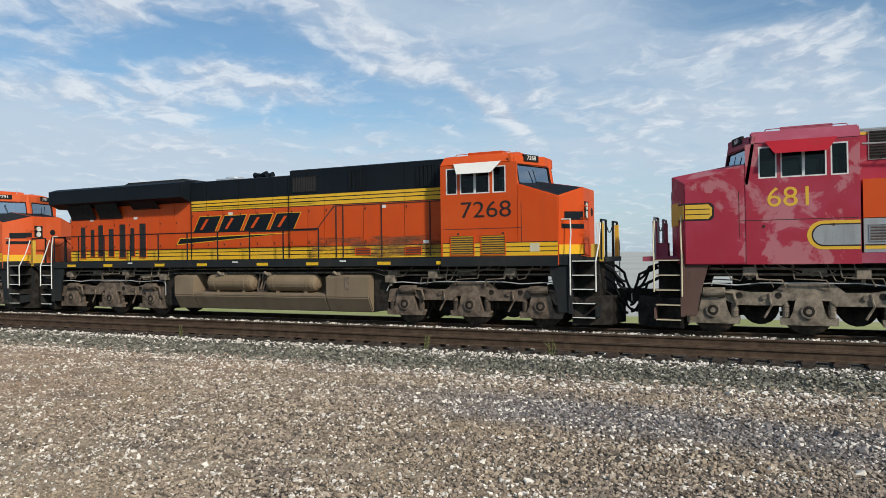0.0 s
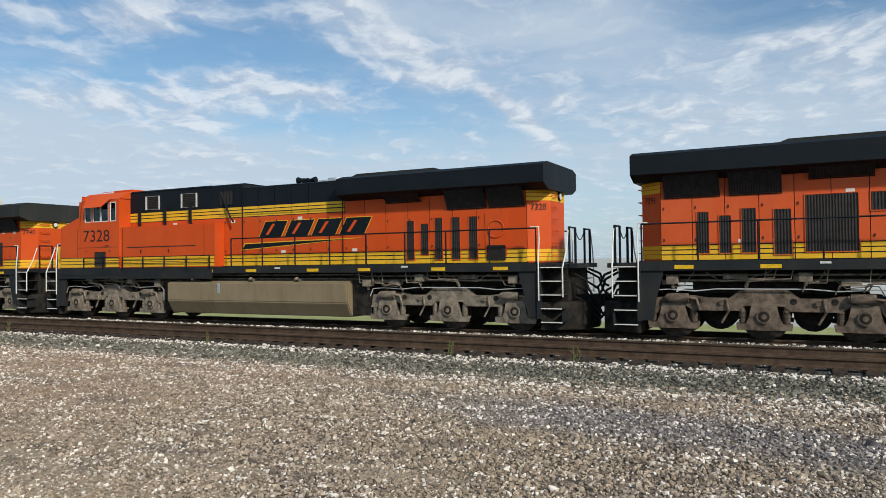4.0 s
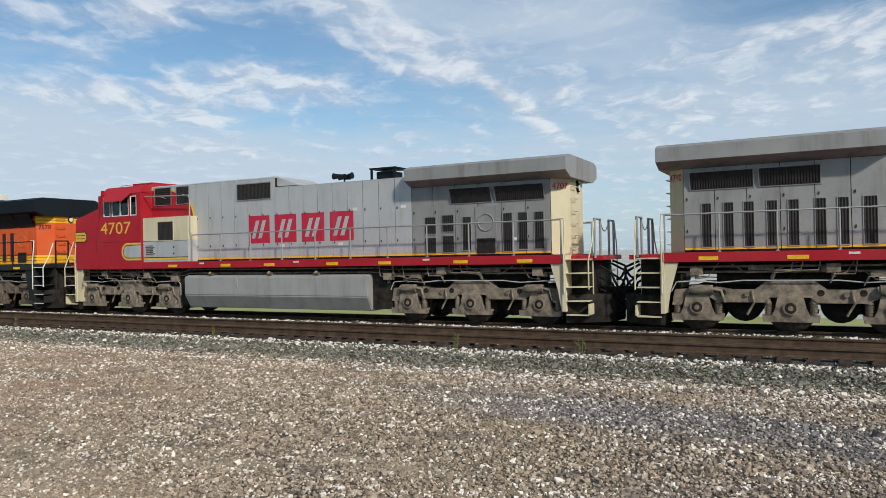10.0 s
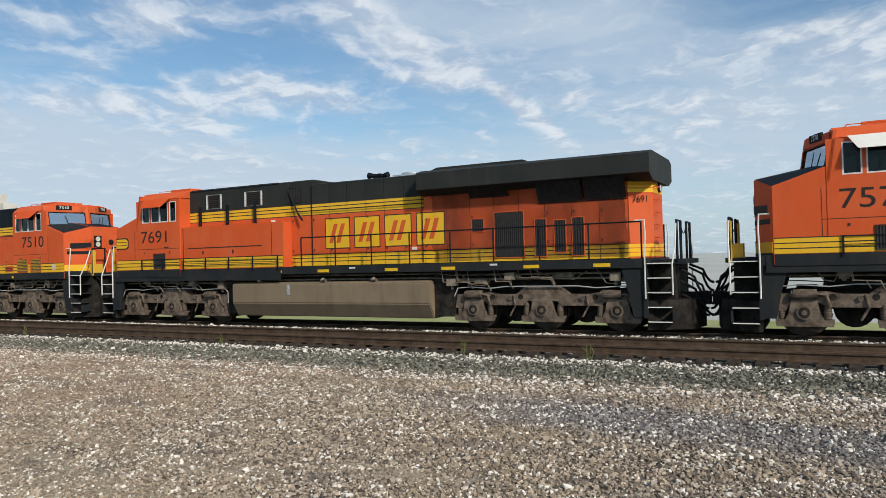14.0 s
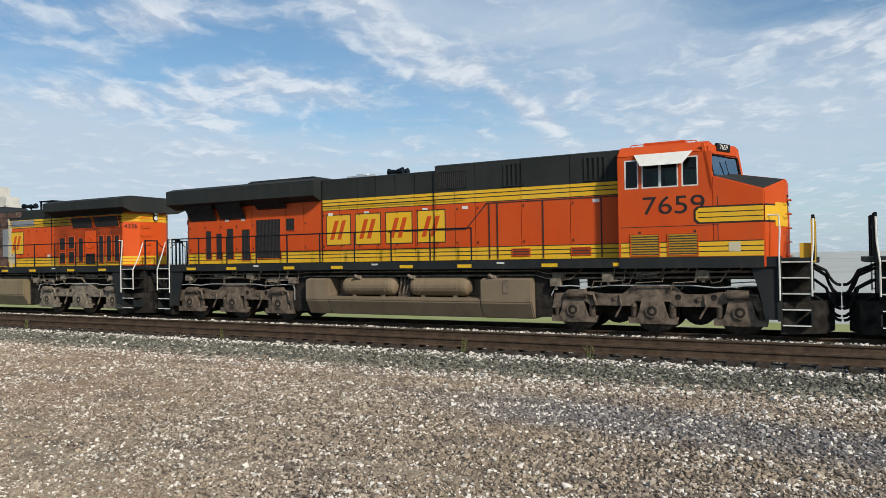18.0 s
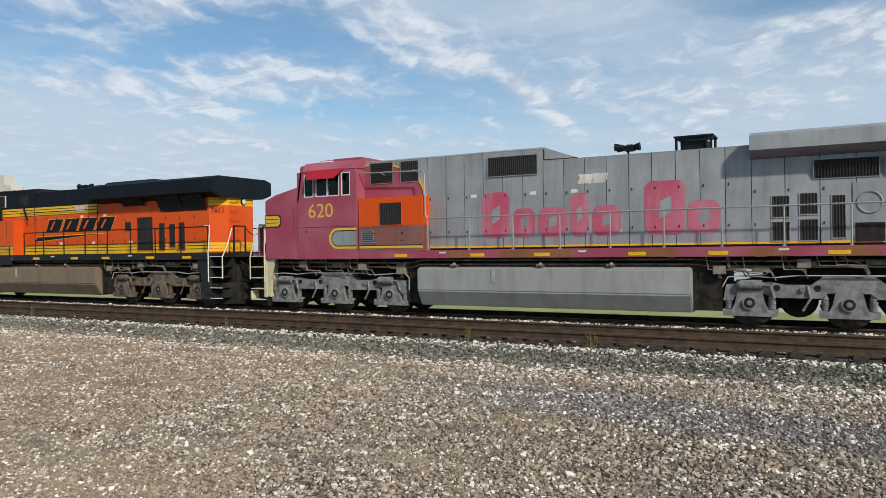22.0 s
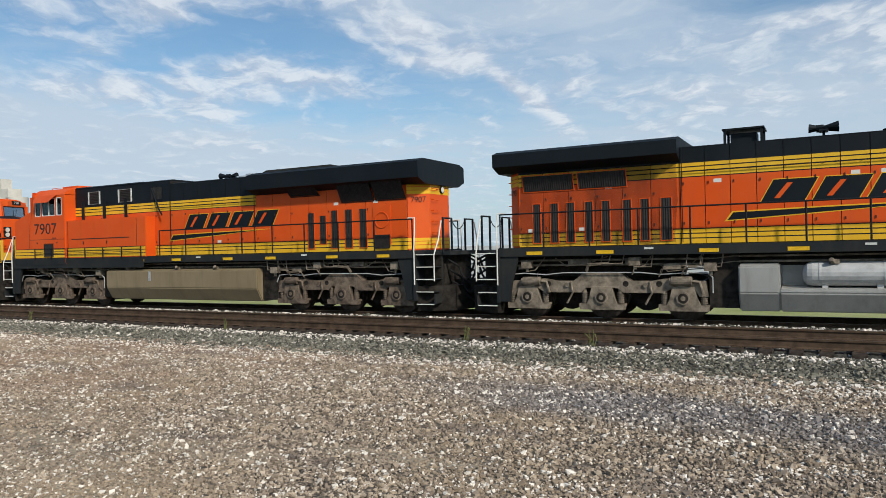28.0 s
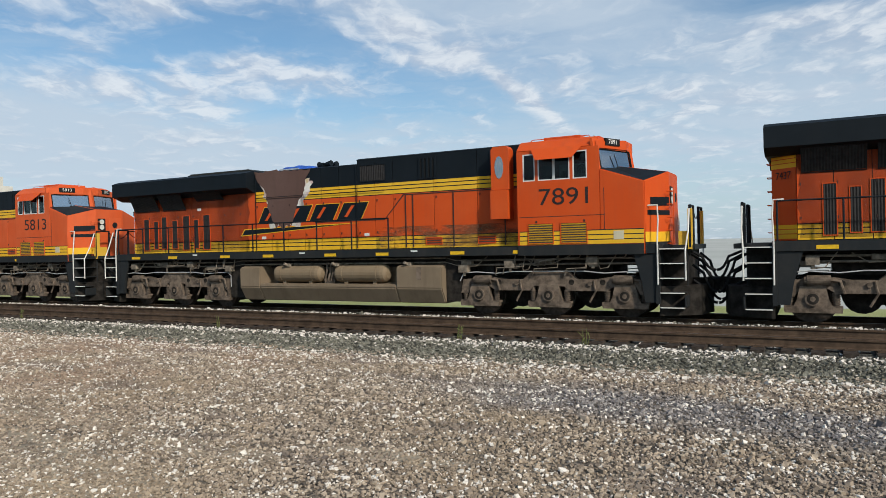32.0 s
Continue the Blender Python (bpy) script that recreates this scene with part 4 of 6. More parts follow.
            part("cable_box", "cablebox", lambda bm: box(bm, -0.12, 0.12, -0.2, 0.2, 1.86, 2.2), "gold" if sill_mat == "sill" else sill_mat, loco, "painted cable box on the end platform", at=(ex(0.5), 0.72 * s, 0))

        def pilot(bm):
            plan = [(ex(0.95), -1.4), (ex(0.30), -0.9), (ex(0.12), 0), (ex(0.30), 0.9), (ex(0.95), 1.4), (ex(1.02), 1.4), (ex(1.02), -1.4)]
            if e < 0:
                plan = plan[::-1]
            block(bm, plan, 0.12, [0.85] * 7)
            box(bm, *sorted((ex(0.42), ex(1.0))), -1.0, 1.0, 0.85, 1.73)
            soften(bm, 0.02, 1)
        part("pilot", f"pilot{end}{fi}", pilot, "under", loco, "black pilot plate with plough")

        def coupler(bm):
            box(bm, *sorted((ex(0.24), ex(0.9))), -0.13, 0.13, 0.74, 1.0)
            prism(bm, [(ex(0.26), -0.2), (ex(0.0), -0.2), (ex(-0.02), 0.02), (ex(0.08), 0.05), (ex(0.1), 0.16), (ex(0.26), 0.2)], 0.68, 1.02, "z")
        part("coupler", f"coupler{end}{fi}", coupler, "under", loco, "knuckle coupler")
        # each hose hangs from its valve to the middle of the gap: across, height at the valve, lowest height
        for j, (y, za, zb) in enumerate(((-0.5, 0.95, 0.42), (0.5, 0.95, 0.38), (0.75, 1.62, 1.0), (-0.75, 1.62, 0.92), (0.62, 1.35, 0.66), (-0.62, 1.3, 0.6), (0.86, 1.7, 1.22))):
            q = [(ex(0.34 - 0.34 * c), y * (1 - 0.06 * i), zb + (za - zb) * (1 - c) ** 2.2) for i, c in enumerate((0, 0.15, 0.35, 0.55, 0.78, 1.0))]
            part("air_hose", f"hose{end}{j}{fi}", lambda bm: pipe(bm, q, 0.035), "rubber", loco)

    def plumbing(bm):
        for y in (1.0, 1.2):
            for z in (1.42, 1.55):
                pipe(bm, [(X(1.6), s * y, z), (X(6.9), s * y, z - 0.02), (X(7.2), s * y, z + 0.06), (X(15.0), s * y, z + 0.05), (X(15.4), s * y, z), (X(20.8), s * y, z)], 0.026)
        for x, w, z in ((2.3, 0.2, 1.34), (3.5, 0.5, 1.44), (4.5, 0.16, 1.3), (5.9, 0.3, 1.4), (15.7, 0.4, 1.3), (16.9, 0.15, 1.42), (18.0, 0.55, 1.46), (19.7, 0.25, 1.32)):
            pipe(bm, [(X(x), s * 1.25, 1.64), (X(x + w), s * 1.33, z - 0.02), (X(x + 2 * w), s * 1.3, z - 0.06), (X(x + 2.6 * w), s * 1.2, z + 0.15)], 0.014)
            ybox(bm, x + 0.5, x + 0.5 + w, s, 1.1, 1.3, z, z + 0.12)
    part("piping", f"plumb{s}", plumbing, "truck_light", loco, "air pipes and junction boxes under the sill")

    def conduit(bm):
        g = random.Random(11)
        for i in range(16):
            x = (1.8 + g.random() * 5.0) if i % 2 else (15.2 + g.random() * 5.2)
            z, w = 1.3 + g.random() * 0.28, 0.25 + g.random() * 0.7
            pipe(bm, [(X(x), s * 1.36, 1.66), (X(x + 0.05), s * 1.38, z), (X(x + w), s * 1.38, z - 0.04 * g.random()), (X(x + w + 0.08), s * 1.3, z - 0.2)], 0.012 + 0.008 * g.random(), 5)
    tagged(part("conduit", f"conduit{s}", conduit, "truck_light", loco, "bent grey conduits under the sill"), kind="stuff")

    def valve(bm):
        box(bm, -0.14, 0.14, -0.1, 0.1, -0.1, 0.1)
        soften(bm, 0.02, 1)
        rod(bm, (0, 0, -0.1), (0, 0, -0.2), 0.045, 8)
    for x, z in ((2.9, 1.5), (5.2, 1.42), (6.6, 1.3), (15.5, 1.35), (17.3, 1.5), (20.2, 1.45)):
        part("valve", "valve", valve, "truck_light", loco, at=(X(x), s * 1.3, z))

    # near-black filler added over each truck to keep the gap dark
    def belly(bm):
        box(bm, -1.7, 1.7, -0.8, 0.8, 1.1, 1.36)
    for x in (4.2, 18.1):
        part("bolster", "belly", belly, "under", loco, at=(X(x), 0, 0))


def make_rails(loco, s, x0, x1, mat, y=1.47, low=True):
    """Walkway hand rail: posts and a top rail."""
    n = max(2, round((x1 - x0) / (1.3 if low else 2.5)))

    def post(bm):
        rod(bm, (0, 0, 1.72), (0, 0, 2.82), 0.022)
        box(bm, -0.04, 0.04, -0.02, 0.02, 1.72, 1.92)
    for i in range(n + 1):
        part("rail_post", "railpost", post, mat, loco, at=(X(x0 + (x1 - x0) * i / n), s * y, 0))

    def top(bm):
        pipe(bm, [(X(x0), s * y, 2.82), (X(x1), s * y, 2.82)], 0.021)
    part("hand_rail", f"handrail{s}{x0}{x1}", top, mat, loco)


NOSE = {"gevo": 1.50, "dash": 1.50}     # where the flat flank of the nose begins
TIP = {"gevo": 0.42, "dash": 0.40}       # how far its front bulges out from there


def make_cab(loco, spec, kind, s):
    body, trim = spec["cab"], spec["trim"]
    front, rear = (2.62, 4.85) if kind == "gevo" else (2.85, 5.15)
    wa, wz = (front + 0.31, rear - 0.17) if kind == "gevo" else (front + 0.28, rear - 0.22)
    wm = (wa + wz) / 2
    nose = NOSE[kind]
    tip = nose - TIP[kind]
    roof = 4.75 if kind == "gevo" else 4.78
    w0, w1, ws, wh = 3.62, 4.34, CAB - 0.02, 0.06
    zt = 3.5 if kind == "gevo" else 3.62

    def nose_(bm):
        def V(x, y, z):
            return bm.verts.new((X(x), y, z))
        rows = []
        for z_of in (lambda i: 1.66, lambda i: (zt + 0.34, zt - 0.04, zt + 0.23, zt + 0.23, zt - 0.04, zt + 0.34)[i]):
            rows.append([V(*q, z_of(i)) for i, q in enumerate(((front, -CAB), (nose, -CAB), (tip, -0.62), (tip, 0.62), (nose, CAB), (front, CAB)))])
        lo, hi = rows
        for i in range(5):
            bm.faces.new((lo[i], lo[i + 1], hi[i + 1], hi[i]))
        r0, r1 = V(front, -0.62, zt + 0.50), V(front, 0.62, zt + 0.50)
        for f in ((hi[0], hi[1], hi[2], r0), (r0, hi[2], hi[3], r1), (r1, hi[3], hi[4], hi[5])):
            bm.faces.new(f).material_index = 1
        bm.faces.new(lo)
        bm.faces.new((lo[0], hi[0], r0, r1, hi[5], lo[5]))
        bmesh.ops.recalc_face_normals(bm, faces=bm.faces)
        soften(bm, 0.02, 2, 15)
    part("nose", f"nose{kind}", nose_, (body, spec["top"] if spec["look"] != "silver" else body), loco, "wide nose with a crowned top")

    def walls(bm):
        for side in (-1, 1):
            ybox(bm, front, rear, side, CAB - 0.07, CAB, 1.66, w0)
            ybox(bm, front, rear, side, CAB - 0.07, CAB, w1, w1 + 0.08)
            for a, b in ((front, wa), (wa + 0.38, wa + 0.46), (wz - 0.42, wz - 0.34), (wz, rear)):
                ybox(bm, a, b, side, CAB - 0.07, CAB, w0, w1)
        box(bm, X(rear - 0.07), X(rear), -CAB + 0.07, CAB - 0.07, 1.66, w1 + 0.08)
        # front wall, in a shallow V, with two windshields
        for side in (-1, 1):
            def quad(z0, z1, f0, f1):
                y0, y1 = side * CAB * (1 - f0), side * CAB * (1 - f1)
                def xx(f, z):
                    return X(front - 0.6 * f + (z - 3.6) * 0.16)
                lo = [(xx(f0, z0), y0, z0), (xx(f1, z0), y1, z0), (xx(f1, z1), y1, z1), (xx(f0, z1), y0, z1)]
                v = [bm.verts.new(p) for p in lo] + [bm.verts.new((p[0] + 0.07, p[1], p[2])) for p in lo]
                for q in ((0, 1, 2, 3), (7, 6, 5, 4), (0, 4, 5, 1), (1, 5, 6, 2), (2, 6, 7, 3), (3, 7, 4, 0)):
                    bm.faces.new([v[i] for i in q])
            quad(3.5, 3.86, 0, 1)
            quad(4.36, 4.62, 0, 1)
            quad(3.86, 4.36, 0, 0.1)
            quad(3.86, 4.36, 0.92, 1)
    part("cab_wall", f"cabwall{kind}", walls, body, loco, "cab walls with window openings")
    for side in (-1, 1):
        pts = [(0.1, 3.86), (0.92, 3.86), (0.92, 4.36), (0.1, 4.36)]

        def shield(bm):
            v = []
            for d in (0.02, 0.03):
                v += [bm.verts.new((X(front - 0.6 * f + (z - 3.6) * 0.16) + d, side * CAB * (1 - f), z)) for f, z in pts]
            for q in ((0, 1, 2, 3), (7, 6, 5, 4), (0, 4, 5, 1), (1, 5, 6, 2), (2, 6, 7, 3), (3, 7, 4, 0)):
                bm.faces.new([v[i] for i in q])
        g = part("windshield", f"shield{kind}{side}", shield, "coated_glass", loco, "windshield pane")
        g.visible_shadow = False

        def gasket(bm):
            p = [(X(front - 0.6 * f + (z - 3.6) * 0.16), side * CAB * (1 - f), z) for f, z in pts]
            pipe(bm, p + [p[0]], 0.022, 4)
            m = [(a + b) / 2 for a, b in zip(p[0], p[1])]
            q = [(a + b) / 2 + (0.1 if i == 1 else 0) * side for i, (a, b) in enumerate(zip(p[2], p[3]))]
            pipe(bm, [(m[0] - 0.04, m[1], m[2]), (q[0] - 0.04, q[1], q[2] - 0.12)], 0.012, 4)
        part("wiper", f"gasket{kind}{side}", gasket, "rubber", loco)
        for a, b in ((wa, wa + 0.38), (wa + 0.46, wm + 0.02), (wm + 0.02, wz - 0.42), (wz - 0.34, wz)):
            pane(loco, side, a, b, w0, w1, CAB - 0.012)

    def roof_(bm):
        prof = [(-CAB - 0.02, w1 + 0.08), (-CAB + 0.06, w1 + 0.16), (-1.25, roof - 0.05), (-0.95, roof), (0.95, roof), (1.25, roof - 0.05), (CAB - 0.06, w1 + 0.16), (CAB + 0.02, w1 + 0.08)]
        prism(bm, prof, X(front + 0.1), X(rear + 0.02), "x")
        block(bm, [(X(front + 0.1), -CAB + 0.04), (X(front - 0.42), -0.35), (X(front - 0.42), 0.35), (X(front + 0.1), CAB - 0.04)], 4.36, [roof - 0.16, roof - 0.1, roof - 0.1, roof - 0.16])
        bmesh.ops.recalc_face_normals(bm, faces=bm.faces)
        soften(bm, 0.03, 2, 25)
    part("cab_roof", f"cabroof{kind}", roof_, spec.get("roof", body), loco, "cab roof with rounded eaves")

    def ac(bm):
        box(bm, X(front + 0.75), X(rear - 0.45), -0.6, 0.6, roof - 0.02, roof + 0.13)
        soften(bm, 0.03, 2)
        for y in (-0.85, 0.85):
            pipe(bm, [(X(front + 0.4), y, roof), (X(front + 0.45), y, roof + 0.06), (X(rear - 0.2), y, roof + 0.06), (X(rear - 0.15), y, roof)], 0.012, 5)
    part("roof_unit", f"ac{kind}", ac, spec.get("roof", body), loco)

    def antenna(bm):
        for x in (0.6, 1.1, 1.5):
            rod(bm, (X(front + x), -0.5 * s + 0.3, roof), (X(front + x), -0.5 * s + 0.3, roof + 0.2), 0.015)
        box(bm, X(front + 1.2), X(front + 1.6), 0.2, 0.5, roof + 0.06, roof + 0.13)
    part("antenna", f"ant{kind}{s}", antenna, "alu", loco)

    def seats(bm):
        for y in (-0.9, 0.9):
            box(bm, X(front + 1.1), X(front + 1.6), y - 0.26, y + 0.26, 2.9, 3.1)
            box(bm, X(front + 1.55), X(front + 1.68), y - 0.26, y + 0.26, 3.1, 4.05)
        box(bm, X(front + 0.1), X(front + 0.6), -1.3, 1.3, 2.9, 3.55)
        box(bm, X(front + 0.2), X(rear - 0.1), -1.45, 1.45, 2.3, 2.4)
        soften(bm, 0.04, 2)
    part("cab_seat", f"seats{kind}", seats, "seat_cloth", loco, "crew seats and control desk seen through the glass")

    # sunshade over the side window
    def shade(bm):
        prism(bm, [(X(front + 0.42), w1 + 0.12), (X(rear - 0.42), w1 + 0.12), (X(rear - 0.62), w1 - 0.2), (X(front + 0.62), w1 - 0.2)], 0, 0.012)
        bmesh.ops.transform(bm, matrix=Matrix(((1, 0, 0, 0), (0, 1, -0.85, 0), (0, 0, 1, 0), (0, 0, 0, 1))), verts=bm.verts)
        bmesh.ops.translate(bm, verts=bm.verts, vec=(0, CAB + 0.02 + 0.85 * (w1 + 0.12), 0))
        if s < 0:
            bmesh.ops.scale(bm, vec=(1, -1, 1), verts=bm.verts)
    if spec.get("shade"):
        part("sunshade", f"shade{kind}{s}", shade, spec["shade"], loco, "hinged sunshade over the cab window")

    # headlight, number boards, nose door, grab irons
    def lamp(bm):
        box(bm, X(tip) - 0.02, X(tip) + 0.05, -0.17, 0.17, zt - 0.62, zt - 0.14)
        for z in (zt - 0.49, zt - 0.27):
            rod(bm, (X(tip) - 0.02, 0, z), (X(tip) - 0.035, 0, z), 0.1, 14, 1)
    part("headlight", f"lamp{kind}", lamp, ("rubber", "lens"), loco, "twin headlight on the nose", at=(0, 0.36 * s, 0))

    def ndoor(bm):
        box(bm, X(tip) - 0.012, X(tip) + 0.01, -0.3, 0.3, 1.75, zt - 0.1)
        soften(bm, 0.008, 1)
        rod(bm, (X(tip) - 0.012, 0, zt - 0.4), (X(tip) - 0.02, 0, zt - 0.4), 0.12, 12, 1)
    part("nose_door", f"ndoor{kind}", ndoor, (body, "rubber"), loco, at=(0, -0.25 * s, 0))
    for side in (-1, 1):
        def board(bm):
            box(bm, -0.03, 0.03, -0.29, 0.29, -0.09, 0.09)
            soften(bm, 0.01, 1)
        nb = part("number_board", "nboard", board, "rubber", loco, "black number board with white figures", at=(X(front - 0.175), side * 0.88, roof - 0.19), turn=-24 * side)
        letters("small_number", spec["number"], 0.165, "white", nb, (-0.033, 0, 0), s, end=-1, wide=1.1)

    def irons(bm):
        for i in range(5):
            z = 1.9 + i * 0.33
            pipe(bm, [(X(tip), 0.5, z), (X(tip) - 0.1, 0.5, z), (X(tip) - 0.1, 0.85, z), (X(tip) + 0.02, 0.85, z)], 0.013)
    part("grab_iron", f"irons{kind}", irons, body, loco)
    return front, rear, nose, roof


def sign(loco, s, shapes, x_left, z0, y, mats, name="emblem", label=""):
    """Flat painted shapes on a side. shapes: (points (u, z), layer, slot); u runs to the reader's right from x_left."""
    for i, (pts, layer, mi) in enumerate(shapes):
        def draw(bm):
            q = [((X(x_left) + u) if s < 0 else (X(x_left) - u), z0 + z) for u, z in pts]
            prism(bm, q, s * (y + 0.001), s * (y + 0.004 + 0.003 * layer))
        part(name, f"sign{label}{i}{s}{x_left}{z0}{y}", draw, mats[mi], loco, label if i == 0 else "")


def slant(u, z, w, h, k):
    return [(u + z * k, z), (u + w + z * k, z), (u + w + (z + h) * k, z + h), (u + (z + h) * k, z + h)]


def emblem_swoosh(loco, s, spec):
    """Four slanted dark blocks with yellow edges over a long tapering bar."""
    sh = []
    for i in range(4):
        u = 0.55 + i * 1.08
        sh.append((slant(u - 0.022, 0.376, 0.964, 0.548, 0.55), 0, 1))
        sh.append((slant(u, 0.395, 0.92, 0.51, 0.55), 1, 0))
        sh.append(([(u + 0.50, 0.47), (u + 0.62, 0.47), (u + 0.90, 0.82), (u + 0.78, 0.82)], 2, 2))
    sh.append(([(-0.04, -0.03), (2.2, 0.10), (4.9, 0.28), (2.2, 0.25), (0.13, 0.21)], 0, 1))
    sh.append(([(0.02, 0.0), (2.2, 0.125), (4.4, 0.25), (2.2, 0.22), (0.16, 0.18)], 1, 0))
    x = 15.15 if s > 0 else 10.3
    sign(loco, s, sh, x, 2.46, HOOD + 0.016, (spec["top"], "yellow", spec["body"]), label="dark slanted emblem with a swoosh bar and yellow edges")


def emblem_blocks(loco, s, spec):
    """Four upright blocks, each with a slanting slit."""
    sh = []
    slots = spec["emblem"]
    gap = spec["back"]
    def plate(u, w, h, o):
        return [(u - o, -o), (u + w + o, -o), (u + w + o, h + o), (u - o, h + o)]
    for i in range(4):
        u, w = i * 1.12, 0.90
        sh.append((plate(u, w, 0.92, 0), 1, 0))
        for d in (0.12, 0.40):
            sh.append(([(u + d, 0.16), (u + d + 0.15, 0.16), (u + d + 0.35, 0.76), (u + d + 0.20, 0.76)], 2, 1))
        if spec["look"] != "silver":
            sh.append((plate(u, w, 0.92, 0.03), 0, 2))
    x = spec["emblem_x"]
    sign(loco, s, sh, x, spec.get("emblem_z", 2.47), HOOD + 0.016, (slots, gap, spec["top"]), label="row of four painted blocks")


def emblem_wide(loco, s, spec):
    """Eight worn pinkish blocks, tall and low, in a row."""
    sh = []
    for u, w, h in ((0.0, 0.85, 1.28), (0.95, 0.65, 0.8), (1.7, 0.8, 0.8), (2.6, 0.5, 1.15), (3.2, 0.75, 0.8), (4.55, 1.0, 1.35), (5.6, 0.75, 0.82)):
        c = 0.14
        sh.append(([(u + c, 0), (u + w - c, 0), (u + w, c), (u + w, h - c), (u + w - c, h), (u + c, h), (u, h - c), (u, c)], 1, 0))
        sh.append(([(u + w * 0.36, h * 0.3), (u + w * 0.66, h * 0.4), (u + w * 0.66, h * 0.72), (u + w * 0.36, h * 0.62)], 2, 1))
    sign(loco, s, sh, 9.15, 2.22, HOOD + 0.016, (spec["emblem"], spec["back"]), label="row of worn pinkish blocks where letters stood")


def make_hood(loco, spec, kind, s):
    look_, body, top = spec["look"], spec["body"], spec["top"]
    mats = (body, "yellow", top)
    gevo = kind == "gevo"
    a0, a1, b1, c1 = (4.85, 10.35, 14.5, 20.5) if gevo else (5.15, 11.0, 16.2, 20.5)
    ta, tb, tc = (4.66, 4.52, 4.4) if gevo else (4.62, 4.28, 4.3)

    def core(bm):
        for p, q, t in ((a0, a1, ta), (a1, b1, tb), (b1, c1, tc)):
            box(bm, X(p), X(q), -HOOD, HOOD, 1.9, t)
    part("hood_core", f"core{kind}", core, "grille", loco)

    # doors on the near side, plain plates on the far side
    # the brighter silver units get a darker radiator end, its shade put into the paint
    rear_mats = mats if body != "silver_bright" else ("silver_soot", "yellow", top)

    def row(x0, x1, w, t, z0=1.92, look_=look_, mats=mats):
        n = max(1, round((x1 - x0) / w))
        for i in range(n):
            panel(loco, s, x0 + (x1 - x0) * i / n, x0 + (x1 - x0) * (i + 1) / n, HOOD, look_, mats, t, z0=z0)
    if gevo and s > 0:
        row(a0, 9.05, 1.4, ta)
        row(9.05, a1, 0.65, ta)
    elif gevo:
        row(a0, 9.5, 1.55, ta)
        row(9.5, a1, 0.85, ta)
    else:
        row(a0, 7.4, 1.1, ta)
        row(7.4, a1, 0.6, ta)
    row(a1, b1, 0.69 if gevo else 0.58, tb)
    row(b1, c1, 0.75, 3.95, look_="low" if gevo and look_ == "bands" else look_, mats=rear_mats)
    for x0, x1, t in ((a0, a1, ta), (a1, b1, tb), (b1, c1, 3.95)):
        panel(loco, -s, x0, x1, HOOD, look_, mats, t, name="hood_side")

    # rounded roof caps
    def cap(x0, x1, z, round_=0.12):
        def draw(bm):
            prism(bm, [(-HOOD - 0.02, z), (-HOOD - 0.02, z + 0.02), (-HOOD + round_, z + 0.06), (HOOD - round_, z + 0.06), (HOOD + 0.02, z + 0.02), (HOOD + 0.02, z)], X(x0), X(x1), "x")
            soften(bm, 0.01, 1)
        part("hood_roof", f"cap{x0}{x1}{z}", draw, top if look_ != "silver" else body, loco)
    cap(a0, a1, ta, 0.1)
    if gevo:
        cap(a1, b1, tb, 0.16)
    else:
        cap(a1, b1, tb, 0.35)

        def slope(bm):
            prism(bm, [(X(a1 + 0.001), tb + 0.06), (X(a1 + 0.9), tb + 0.06), (X(a1 + 0.001), ta + 0.03)], -0.95, 0.95)
        part("hood_fairing", f"fair{kind}", slope, top if look_ != "silver" else body, loco)

    # radiator cab: wings, sloping intakes, end wall
    w0, w1, zb, zt = (b1, 21.15, 4.04, 4.52) if gevo else (b1, 21.08, 4.12, 4.46)

    def wing(bm):
        prism(bm, [(-1.08, zb - 0.16), (-WING, zb), (-WING, zt), (-WING + 0.32, zt + 0.1), (WING - 0.32, zt + 0.1), (WING, zt), (WING, zb), (1.08, zb - 0.16)], X(w0), X(w1), "x")
        soften(bm, 0.02, 2)
    part("radiator_wing", f"wing{kind}", wing, top if look_ != "silver" else rear_mats[0], loco, "overhanging radiator housing")
    if gevo:
        def hump(bm):
            prism(bm, [(X(14.6), zt + 0.09), (X(14.9), zt + 0.2), (X(17.6), zt + 0.2), (X(17.9), zt + 0.09)], -0.95, 0.95)
            soften(bm, 0.02, 1)
        part("radiator_hatch", "hump", hump, "black_faded", loco)
    else:
        st = part("exhaust_outlet", "stack", lambda bm: box(bm, X(14.5), X(15.1), -0.3, 0.3, tb + 0.05, 4.62), spec.get("stack", "black"), loco, "boxed exhaust stack on the roof")
        part("stack_cover", "stackcover", lambda bm: box(bm, X(14.32), X(15.28), -0.45, 0.45, 4.70, 4.74), spec.get("stack", "black"), st)
        for x in (14.38, 15.22):
            for y in (-0.4, 0.4):
                part("stack_post", "stackpost", lambda bm: box(bm, -0.03, 0.03, -0.03, 0.03, tb + 0.05, 4.70), "black", st, at=(X(x), y, 0))

    ec, ey = (0.54 if gevo else 0.40, 0.62)

    def end_plan(grow):
        return [(X(c1 + 0.002), -HOOD - 0.018 - grow), (X(c1 + ec) + grow, -ey - grow * 0.4), (X(c1 + ec) + grow, ey + grow * 0.4), (X(c1 + 0.002), HOOD + 0.018 + grow)]

    def end(bm):
        prism(bm, end_plan(0), 1.9, zb - 0.02, "z")
        bmesh.ops.recalc_face_normals(bm, faces=bm.faces)
        soften(bm, 0.02, 2)
    part("hood_end", f"hoodend{kind}", end, spec.get("rear", body), loco, "rear end wall of the hood with bevelled corners")
